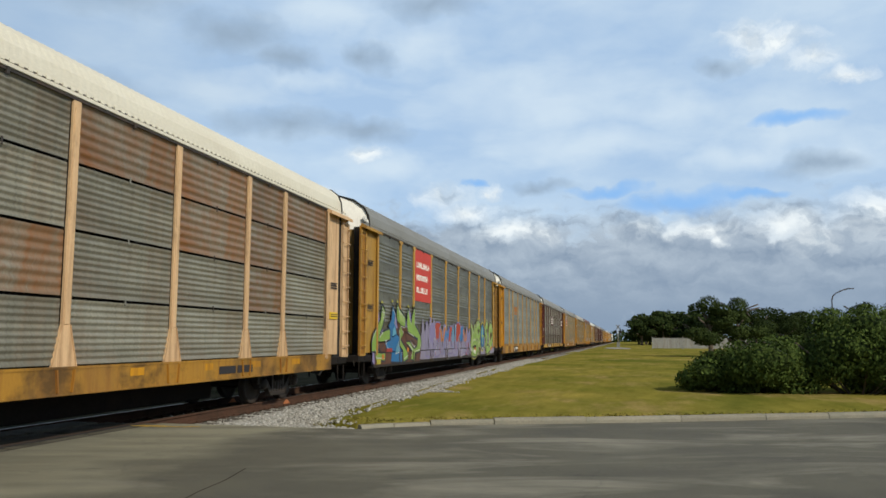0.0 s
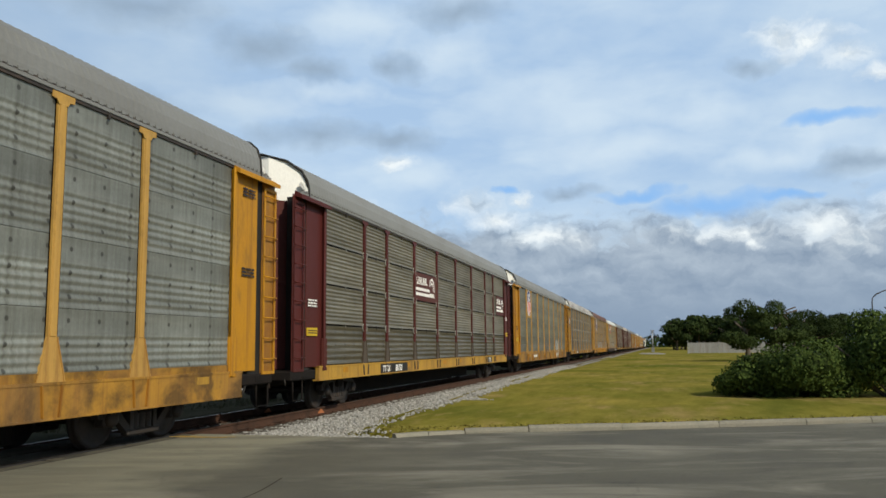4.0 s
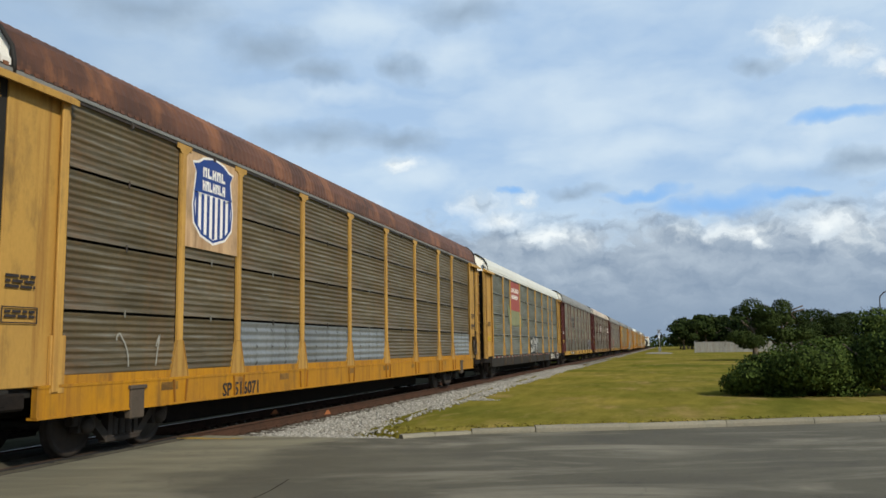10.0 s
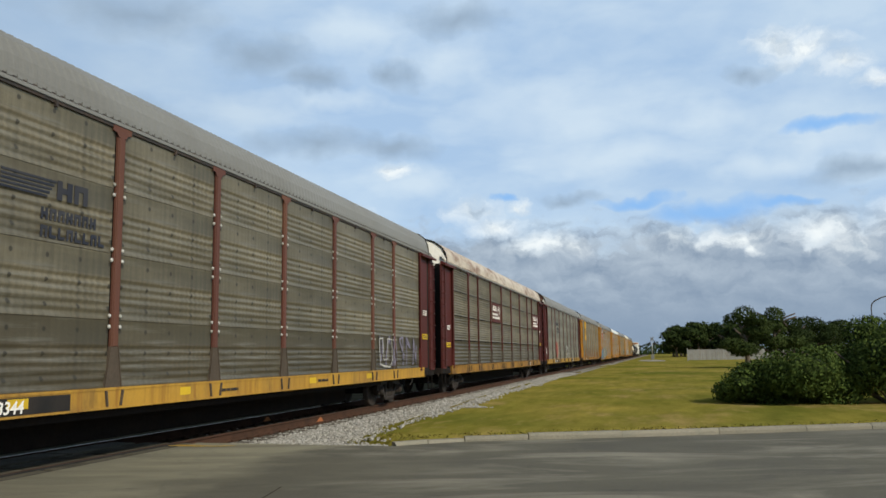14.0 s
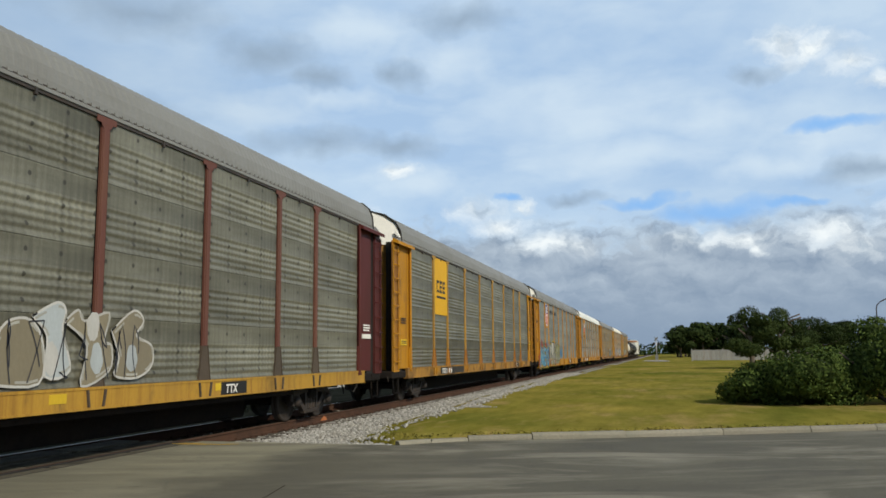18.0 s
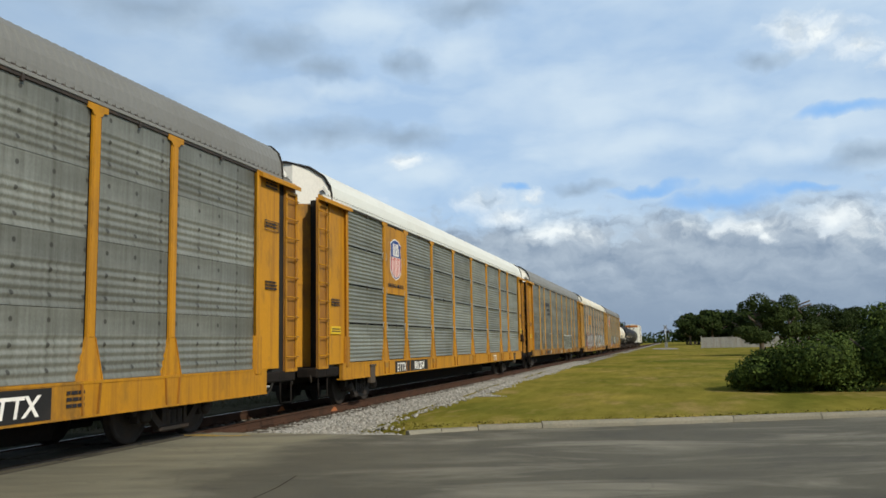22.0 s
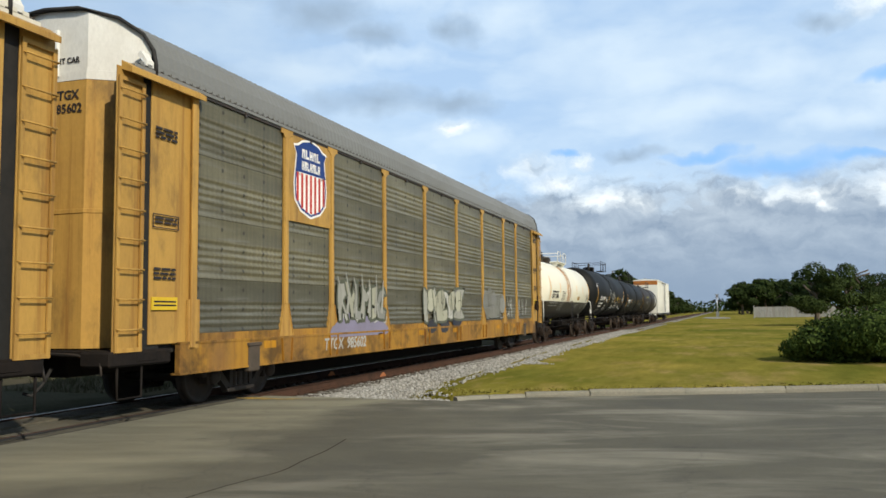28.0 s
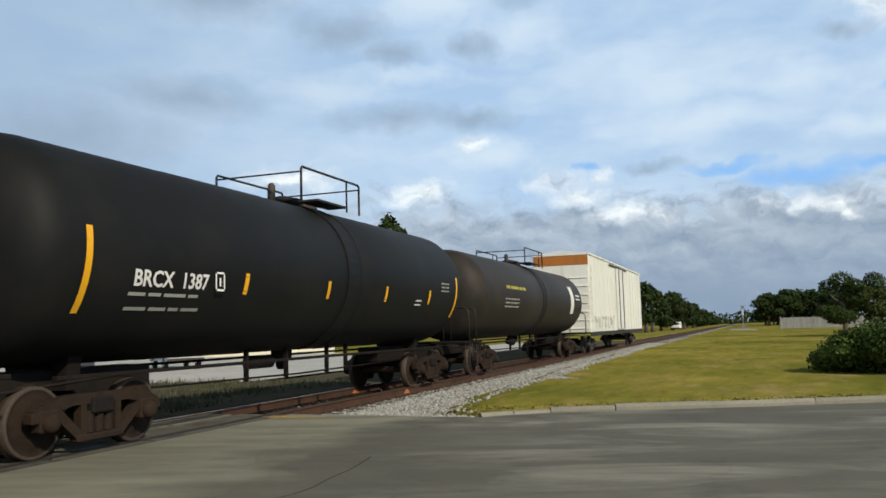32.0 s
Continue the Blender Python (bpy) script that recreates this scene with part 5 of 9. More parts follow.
for i, (x, y, h, s) in enumerate(((7.2, 74, 5.3, 2.4), (9.8, 76, 5.2, 2.3), (13.5, 92, 4.8, 3.0), (16.5, 97, 5.0, 3.2), (19.5, 99, 4.7, 3.2), (22.5, 98, 5.1, 3.4), (25.5, 96, 5.6, 3.2), (27.5, 90, 6.3, 3.4), (31, 88, 6.2, 3.6))):
    tree(x, y, h, s, 80 + i, LEAF_LIGHT if i < 2 else LEAF_TREE, 9000, 0.10, "leafy tree with an open crown of small branches" if i < 2 else "dark dense tree behind the bush", low=0.02)
for i in range(26):
    y = 175 + i * 14 + rt.uniform(-4, 4)
    tree(-17.6 - i * 0.05 - rt.uniform(0, 3), y, max(4.6, 11.2 - 0.35 * i) * rt.uniform(0.85, 1.05), rt.uniform(3.6, 5.2), 120 + i, LEAF_TREE, 1300, 0.5, "dark scrubby tree along the far side of the track", low=0.03)
tree(-33.5, 74.4, 13.6, 2.9, 201, LEAF_TREE, 2600, 0.3, "tall dark tree beyond the track", low=0.3)


def far_woods():
    """A low belt of woods where the land meets the sky."""
    rnd = np.random.RandomState(77)
    lobes = []
    for i in range(220):
        a = -1.25 + 2.5 * i / 219
        d = 620 + 90 * rnd.rand()
        s = rnd.uniform(4, 9)
        lobes.append(((d * math.sin(a), d * math.cos(a), s * 0.35), (s * 2.2, s * 2.0, s * 0.9)))
    ob = part("far_woods", leaves(rnd, lobes, 16000, 1.5), LEAF_TREE)
    tagged(ob, "distant belt of dark woods along the horizon", "woods", kind="stuff")


far_woods()


def fence():
    f = thing("fence", "pale grey board fence along the verge", "fence", place=pose(4.4, 137, 0))
    mat = paint("pale_fence_paint", (0.25, 0.255, 0.24), soil=0.4)
    for i in range(9):
        x, y = 4.75 * i, 0.12 * 4.75 * i
        z = ground_z(4.4 + x, 137 + y)
        part("fence_post", stored("fence_post", lambda: Geo().box(-0.07, 0.07, -0.07, 0.07, -0.2, 1.95, 0.01)), mat, f, "", pose(x, y, z, 0, 0, -83))
        for k in range(24):
            part("fence_board", stored("fence_board", lambda: Geo().box(-0.02, 0.02, 0.0, 0.18, 0.1, 1.75)), mat, f, "", pose(x, y, z, 0, 0, -83) @ pose(0, 0.1 + k * 0.195, 0))
        for h in (0.3, 1.4):
            part("fence_rail", stored("fence_rail", lambda: Geo().box(-0.04, -0.021, 0.05, 4.75, 0.0, 0.1)), mat, f, "", pose(x, y, z, 0, 0, -83) @ pose(0, 0, h))


fence()


def street_lamp(x, y):
    t = thing("street_lamp", "slim street lamp with a curved double arm above the trees", "street lamp", place=pose(x, y, 0))
    part("pole", Geo().tube([(0, 0, -0.2), (0, 0, 4), (0, 0, 6.5), (0.1, 0, 7.0), (0.5, 0, 7.4), (1.2, 0, 7.75), (1.9, 0, 7.95)], 0.07, 8), STEEL, t)
    part("lamp_head", Geo().box(1.8, 2.6, -0.15, 0.15, 7.9, 8.02, 0.03), STEEL, t)


street_lamp(25.4, 110)


def signal_mast(x, y):
    t = thing("crossing_signal", "railway crossing signal mast with crossed boards and round lamps", "signal", place=pose(x, y, 0))
    part("mast", Geo().tube([(0, 0, -0.2), (0, 0, 4.6)], 0.08, 8), BRIGHT_STEEL, t)
    part("cabinet", Geo().box(-0.3, 0.3, -0.3, 0.3, -0.1, 1.1, 0.03), ROOF_GREY, t)
    for s in (-1, 1):
        part("cross_board", Geo().box(-0.5, 0.5, -0.02, 0.02, -0.09, 0.09), ROOF_GREY, t, "", pose(0, -0.1, 4.2) @ Matrix.Rotation(radians(45 * s), 4, "Y"))
        part("signal_lamp", Geo().turned("y", [(-0.15, 0.2), (-0.05, 0.3), (0.05, 0.3)], (0, 0, 0), 14), BLACK, t, "", pose(s * 0.5, -0.1, 3.2))


signal_mast(-1.3, 172)


def utility_pole(x, y, h):
    t = thing("utility_pole", "wooden utility pole with a crossarm", "pole", place=pose(x, y, -0.3))
    part("shaft", Geo().tube([(0, 0, -0.3), (0, 0, h)], 0.14, 8), BARK, t)
    part("crossarm", Geo().box(-1.1, 1.1, -0.06, 0.06, h - 0.9, h - 0.75), BARK, t)


utility_pole(-24, 190, 11)


# beyond the track: gravel, lot, parked vehicles and a low building, seen under the tank cars
strip("pale_lot", [(-25.5, 27), (-25.5, 60), (-80, 75), (-80, 25), (-40, 26)], -0.42, -0.28, LOT, "pale concrete yard beyond the track", "yard")
strip("weedy_verge", [(-12.3, 13.3), (-12.3, 90), (-18, 90), (-18, 24), (-22, 13.0), (-16, 13.3)], -0.42, -0.29, SOIL, "dark weedy verge beyond the track", "verge")

strip("yard_road", [(-17.2, 27.2), (-18.02, 90), (-25.4, 90), (-25.4, 26.2)], -0.42, -0.29, LOT, "pale worn concrete yard road beyond the track", "road")


def van(x, y, turn, paint_mat, label):
    """A parked panel van with cab, windows, wheels and lamps."""
    t = thing("van", label, "van", place=pose(x, y, -0.28, 0, 0, turn))
    g = Geo().prism([(-2.5, 0.45), (2.35, 0.45), (2.5, 0.6), (2.5, 1.05), (1.75, 1.2), (1.1, 1.95), (0.9, 2.02), (-2.45, 2.02), (-2.5, 1.9)], "x", -0.95, 0.95)
    part("body", g, paint_mat, t)
    glass = material("dark_vehicle_glass", (0.02, 0.025, 0.03), rough=0.1, soil=0.1, bump=0.0)
    part("windscreen", Geo().add([(-0.8, 1.72, 1.26), (0.8, 1.72, 1.26), (0.7, 1.16, 1.92), (-0.7, 1.16, 1.92)], [(0, 1, 2, 3)]), glass, t)
    for s in (-1, 1):
        part("side_window", Geo().box(s * 0.955 - 0.004, s * 0.955 + 0.004, 0.3, 1.25, 1.2, 1.75), glass, t)
        part("bumper", Geo().box(-0.95, 0.95, s * 2.5 - 0.08, s * 2.5 + 0.08, 0.38, 0.62, 0.03), STEEL, t)
        for q in (-1.5, 1.5):
            w = part("wheel", Geo().turned("x", [(-0.1, 0.2), (-0.1, 0.33), (0.1, 0.33), (0.1, 0.2)], (0, 0, 0), 18), RUBBER, t, "", pose(s * 0.86, q, 0.33))
            part("hub", Geo().turned("x", [(-0.105, 0.17), (0.105, 0.17)], (0, 0, 0), 12), BRIGHT_STEEL, w)
        part("headlight", Geo().box(s * 0.75 - 0.15, s * 0.75 + 0.15, 2.49, 2.515, 0.75, 0.92), WHITE, t)


strip("weedy_verge", [(-12.62, 13.2), (-16, 13.3), (-30, 12.1), (-60, 18), (-60, 25.2), (-25.3, 26.0), (-17.1, 27.0), (-14.5, 70), (-12.62, 70)], -0.42, -0.31, VERGE, "grey weedy strip between the track and the yard", "verge")


def weeds():
    """Tangled grey-green weeds on the far verge."""
    rnd = np.random.RandomState(61)
    verts, faces = [], []
    while len(faces) < 14000:
        x, y = rnd.uniform(-34, -12.8), rnd.uniform(13.6, 27)
        if noise.noise((x * 0.5, y * 0.5, 2)) < rnd.uniform(-0.35, 0.35):
            continue
        h, w, a = rnd.uniform(0.06, 0.26), rnd.uniform(0.01, 0.03), rnd.uniform(0, 6.3)
        c, d = math.cos(a) * w, math.sin(a) * w
        l = rnd.uniform(-0.12, 0.12, 2)
        o = len(verts)
        verts += [(x - c, y - d, -0.33), (x + c, y + d, -0.33), (x + l[0], y + l[1], h - 0.32)]
        faces.append((o, o + 1, o + 2))
    g = Geo()
    g.add(verts, faces)
    tagged(part("weeds", g, WEEDS), "tangled grey-green weeds on the far verge", "weeds", kind="stuff")


weeds()
van(-33, 31, 55, WHITE, "white parked van in the yard")
van(-30, 37.5, 50, paint("silver_vehicle_paint", (0.45, 0.46, 0.47), soil=0.1), "silver parked van in the yard")
van(-27.5, 26.5, 60, paint("dark_vehicle_paint", (0.05, 0.055, 0.07), soil=0.1), "dark parked van in the yard")
van(-17.6, 215, 178, WHITE, "white van far along the far side of the track")


def low_building():
    t = thing("low_building", "low cream building with a flat roof and a yellow band", "building", place=pose(-44, 62, -0.3, 0, 0, 35))
    cream = paint("cream_wall_paint", (0.72, 0.68, 0.52), soil=0.15)
    part("wall", Geo().box(-9, 9, -5, 5, 0, 2.6, 0.02), cream, t)
    part("roof", Geo().box(-9.3, 9.3, -5.3, 5.3, 2.6, 2.85, 0.03), WHITE, t)
    for i in range(5):
        w = part("window", Geo().box(-0.7, 0.7, -0.03, 0.03, 0, 1.0), material("dark_window_glass", (0.03, 0.035, 0.04), rough=0.1, bump=0), t, "", pose(-7 + 3.5 * i, -5.01, 1.1))
        part("frame", Geo().box(-0.8, 0.8, -0.06, 0.0, -0.1, 0.0).box(-0.8, 0.8, -0.06, 0.0, 1.0, 1.1), WHITE, w)


low_building()


# running gear
def wheel_geo():
    return Geo().turned("x", [(-0.07, 0.10), (-0.07, 0.34), (-0.055, 0.36), (-0.065, 0.40), (-0.068, 0.455), (0.0, 0.455), (0.03, 0.457), (0.045, 0.485), (0.07, 0.485), (0.07, 0.40), (0.03, 0.36), (0.02, 0.2), (0.07, 0.14), (0.07, 0.09)], n=28)


def tread_geo():
    rows = [[(d, r * math.cos(k * math.pi / 16), r * math.sin(k * math.pi / 16)) for k in range(32)] for d, r in ((-0.0715, 0.415), (-0.0735, 0.452), (-0.069, 0.4585), (0.03, 0.460))]
    return Geo().loft(rows, closed=True, smooth=True)


def sideframe_geo():
    """Cast side frame: arched top bar, sloping lower bars, journal ends, window for the springs. It lies in the plane of y and z."""
    g = Geo()
    top = [(-1.12, 0.62), (-0.95, 0.70), (-0.55, 0.78), (0.55, 0.78), (0.95, 0.70), (1.12, 0.62), (1.12, 0.50), (0.95, 0.54), (0.5, 0.64), (-0.5, 0.64), (-0.95, 0.54), (-1.12, 0.50)]
    g.prism(top, "x", -0.07, 0.07)
    for s in (-1, 1):
        g.prism([(s * 0.86, 0.58), (s * 0.40, 0.18), (s * 0.28, 0.24), (s * 0.70, 0.62)], "x", -0.06, 0.06)
        g.prism([(s * 0.36, 0.66), (s * 0.36, 0.24), (s * 0.26, 0.24), (s * 0.26, 0.66)], "x", -0.065, 0.065)
        g.box(-0.09, 0.09, s * 0.89 - 0.15, s * 0.89 + 0.15, 0.34, 0.62, 0.02)
        g.turned("x", [(-0.02, 0.13), (0.13, 0.13), (0.17, 0.10), (0.19, 0.05)], (0, s * 0.89, 0.46), 14)
        g.box(-0.08, 0.08, s * 1.10 - 0.06, s * 1.10 + 0.06, 0.46, 0.60, 0.015)
    g.box(-0.08, 0.08, -0.42, 0.42, 0.15, 0.25, 0.02)
    return g


def spring_geo():
    prof = []
    for i in range(9):
        prof += [(0.25 + i * 0.034, 0.068), (0.25 + i * 0.034 + 0.018, 0.080)]
    return Geo().turned("z", prof, (0, 0, 0), 10)


def wheelset_geo():
    """Two wheels pressed on one axle."""
    g = Geo().turned("x", [(-1.05, 0.07), (-0.7, 0.075), (-0.3, 0.085), (0.3, 0.085), (0.7, 0.075), (1.05, 0.07)], n=12)
    for s in (-1, 1):
        w = wheel_geo()
        g.add([(s * (0.755 - p[0]), p[1], p[2]) for p in w.v], w.f if s < 0 else [f[::-1] for f in w.f], True)
    return g


ROLLING = []


def truck(parent, y, grime=None):
    """A two-axle freight truck as one part of its car, with frames, springs, wheels and axles under it."""
    grime = grime or RUSTY_STEEL
    t = part("truck", stored("bolster", lambda: Geo().box(-1.12, 1.12, -0.2, 0.2, 0.50, 0.72, 0.03).box(-0.3, 0.3, -0.25, 0.25, 0.72, 0.80, 0.02)), UNDER, parent, "cast steel freight truck", pose(0, y, 0))
    for s in (-1, 1):
        part("side_frame", stored("side_frame", sideframe_geo), grime, t, "", pose(s * 1.0, 0, 0, 0, 0, 0 if s > 0 else 180))
        for k in (-0.17, 0.0, 0.17):
            part("spring", stored("spring", spring_geo), grime, t, "", pose(s * 1.0, k, 0))
        w = part("wheelset", stored("wheelset", wheelset_geo), grime, t, "", pose(0, s * 0.89, 0.457))
        ROLLING.append((w, s))
    return t


def treads(truck_part):
    """Bright worn treads on the wheels of one truck."""
    for s in (-1, 1):
        for q in (-1, 1):
            part("wheel_tread", stored("tread", tread_geo), DARK_TREAD, truck_part, "bright worn wheel tread", pose(s * 0.755, q * 0.89, 0.457, 0, 0, 180 if s > 0 else 0))


def coupler(parent, y, s):
    """Knuckle coupler with its shank, at the end y of a car; s is the way out."""
    g = Geo()
    g.box(-0.09, 0.09, min(y, y + s * 0.42), max(y, y + s * 0.42), 0.74, 0.94, 0.02)
    g.prism([(-0.17, y + s * 0.36), (0.17, y + s * 0.36), (0.19, y + s * 0.5), (0.10, y + s * 0.585), (0.02, y + s * 0.5), (-0.10, y + s * 0.5), (-0.18, y + s * 0.575)][::int(s)], "z", 0.70, 0.98)
    c = part("coupler", g, STEEL, parent, "grimy knuckle coupler")
    h = Geo().tube([(0.32, y + s * 0.1, 0.78), (0.34, y + s * 0.28, 0.56), (0.30, y + s * 0.42, 0.42), (0.24, y + s * 0.52, 0.46)], 0.025)
    part("air_hose", h, RUBBER, parent)
    u = Geo().tube([(0.15, y + s * 0.3, 1.0), (0.9, y + s * 0.3, 0.98), (1.35, y + s * 0.3, 0.9), (1.38, y + s * 0.32, 0.7)], 0.018)
    part("uncoupling_lever", u, STEEL, parent)
    return c


# autoracks
POSTS = (-11.95, -9.10, -7.17, -4.30, -1.43, 1.43, 4.30, 7.17, 9.10, 11.95)
SIDE = 1.50
Z_SILL, Z_SHEET, Z_EAVE, Z_TOP = 0.62, 1.10, 5.06, 5.90
HALF = 13.62


def sheet_panel_geo(w, h, gap, banded=False, fine=False):
    """One corrugated sheet between two posts, in the plane of y and z: waves all over, or waves under a flat band."""
    top = 0.63 * h if banded else h - gap / 2 - 0.03
    waves = max(3, round(top / 0.125)) if banded else max(3, round(top / (0.108 if fine else 0.16)))
    deep = 0.014 if banded else 0.018
    prof = [(0.0, gap / 2)]
    for i in range(waves * 6 + 1):
        prof.append((deep * (math.cos(i * math.pi / 3) - 1), gap / 2 + 0.02 + (top - gap / 2 - 0.02) * i / (waves * 6)))
    if banded:
        prof += [(-0.004, top + 0.02), (-0.004, h - gap / 2 - 0.02)]
    prof.append((0.0, h - gap / 2))
    flat = [(-deep * 0.6, z) for x, z in prof]
    g = Geo().loft([[(x, y, z) for x, z in p] for y, p in ((-w / 2, flat), (-w / 2 + 0.05, prof), (w / 2 - 0.05, prof), (w / 2, flat))], smooth=True)
    g.box(-0.03, -0.004, -w / 2, w / 2, gap / 2, gap / 2 + 0.015)
    return g


def post_geo(shape):
    """A side post: a hat section with a spread head plate; its foot is a part of its own."""
    g = Geo()
    b = 0.085
    g.box(-0.02, 0.018, -b, b, 1.70, 5.02)
    if shape == "hat":
        g.prism([(-0.22, 5.05), (-0.22, 4.95), (-0.13, 4.94), (-0.09, 4.88), (0.09, 4.88), (0.13, 4.94), (0.22, 4.95), (0.22, 5.05)], "x", 0.018, 0.032)
    g.box(0.016, 0.034, -0.055, 0.055, 1.7, 4.9, 0.008)
    return g


def post_foot_geo(w):
    g = Geo().prism([(-w, 1.06), (w, 1.06), (w * 0.72, 1.28), (0.10, 1.66), (0.085, 1.70), (-0.085, 1.70), (-0.10, 1.66), (-w * 0.72, 1.28)], "x", -0.02, 0.022)
    for s in (-1, 1):
        g.prism([(s * w, 1.06), (s * (w - 0.02), 1.06), (s * 0.075, 1.70), (s * 0.09, 1.70)][::s], "x", 0.022, 0.036)
    return g


def sill_web_geo(s, low):
    """One slanting web of the gusset that carries a post over the sill."""
    return Geo().prism([(s * 0.14, low + 0.02), (s * 0.165, low + 0.02), (s * 0.205, 1.06), (s * 0.18, 1.06)][::s], "x", 0.03, 0.07)


def bolt_geo():
    return Geo().turned("x", [(0.0, 0.032), (0.02, 0.03), (0.027, 0.014)], n=8)


def clip_geo(s):
    """A bowed spring clip that holds the sheets to a post."""
    return Geo().tube([(0, s * 0.065 * math.sin(a), 0.095 * math.cos(a)) for a in [k * math.pi / 8 for k in range(9)]], 0.014, 5)


def roof_line(rise, inset=0.0):
    """Half of the roof's arch from the eave to the ridge."""
    k = 1 + rise / 0.86
    return [(x - inset, 5.05 + (z - 5.05) * k - inset) for x, z in ((1.53, 5.05), (1.53, 5.19), (1.50, 5.37), (1.38, 5.58), (1.10, 5.77), (0.6, 5.88), (0.0 + inset, 5.92))]


def end_depth(x):
    """How far the faceted end wall lies from the car's middle at x."""
    a = abs(x)
    return HALF - 0.14 - 0.02 * min(a, 0.74) - max(0.0, a - 0.74) * 0.72


def roof_geo(rise):
    prof = roof_line(rise)
    prof = prof[:-2] + [(0.74, prof[-2][1] - 0.02)] + prof[-2:]
    prof = prof + [(-x, z) for x, z in prof[-2::-1]]
    rows = []
    y, k = -HALF + 0.05, 0
    while y <= HALF - 0.04:
        d = (0.0, 0.0, 0.005, 0.005)[k % 4]
        rows.append([(x * (1 + d * 0.4), max(-end_depth(x) - 0.05, min(end_depth(x) + 0.05, y)), z + d) for x, z in prof])
        y += (0.06, 0.025, 0.06, 0.025)[k % 4]
        k += 1
    g = Geo().loft(rows)
    return g


def ladder_geo():
    g = Geo()
    for y in (-0.24, 0.24):
        g.box(-0.012, 0.012, y - 0.03, y + 0.03, 1.0, 4.86)
    g.box(-0.01, 0.01, -0.22, 0.22, 4.80, 4.86)
    g.box(-0.01, 0.01, -0.22, 0.22, 1.0, 1.06)
    return g


def end_door_geo():
    """One leaf of the end doors: a flat face and a splayed side, with a fold across it."""
    rows = []
    for z, d in ((1.05, 0.0), (2.98, 0.0), (2.985, 0.012), (3.04, 0.012), (3.045, 0.0), (4.93, 0.0)):
        rows.append([(x, -end_depth(x) - d, z) for x in (0.012, 0.40, 0.74, 1.05, 1.43)])
    return Geo().loft(rows)


def gable_geo(rise):
    """The wall over the end doors, faceted like them, up under the roof."""
    line = roof_line(rise, 0.015)
    line = line[:-2] + [(0.74, line[-2][1] - 0.02)] + line[-2:]
    g = Geo()
    for s in (-1, 1):
        top = [(s * min(x, 1.45), z) for x, z in line[2:]]
        rows = [[(x, -end_depth(x) - 0.006, 4.935) for x, z in top], [(x, -end_depth(x) - 0.006, 5.07) for x, z in top], [(x, -end_depth(x) + 0.012, 5.075) for x, z in top], [(x, -end_depth(x) + 0.012, z) for x, z in top]]
        g.loft(rows if s < 0 else [r[::-1] for r in rows])
    return g


def gasket_geo(rise):
    prof = roof_line(rise, -0.005)
    out = prof + [(-x, z) for x, z in prof[-2::-1]]
    return Geo().tube([(x, -end_depth(x) - 0.05, z) for x, z in out], 0.03, 6)


def roof_seam_geo(rise):
    prof = roof_line(rise, -0.012)
    return Geo().tube([(x, 0.25 * (1.53 - x), z) for x, z in prof], 0.022, 5)


def drip_geo():
    """The scalloped lower edge of the roof's ribs."""
    g = Geo()
    for k in range(152):
        y = -13.3 + 0.175 * k
        g.prism([(0.036, 5.10), (0.052, 5.108), (0.046, 5.16), (0.03, 5.16)], "y", y, y + 0.085)
    return g


SILL_LOW = {}


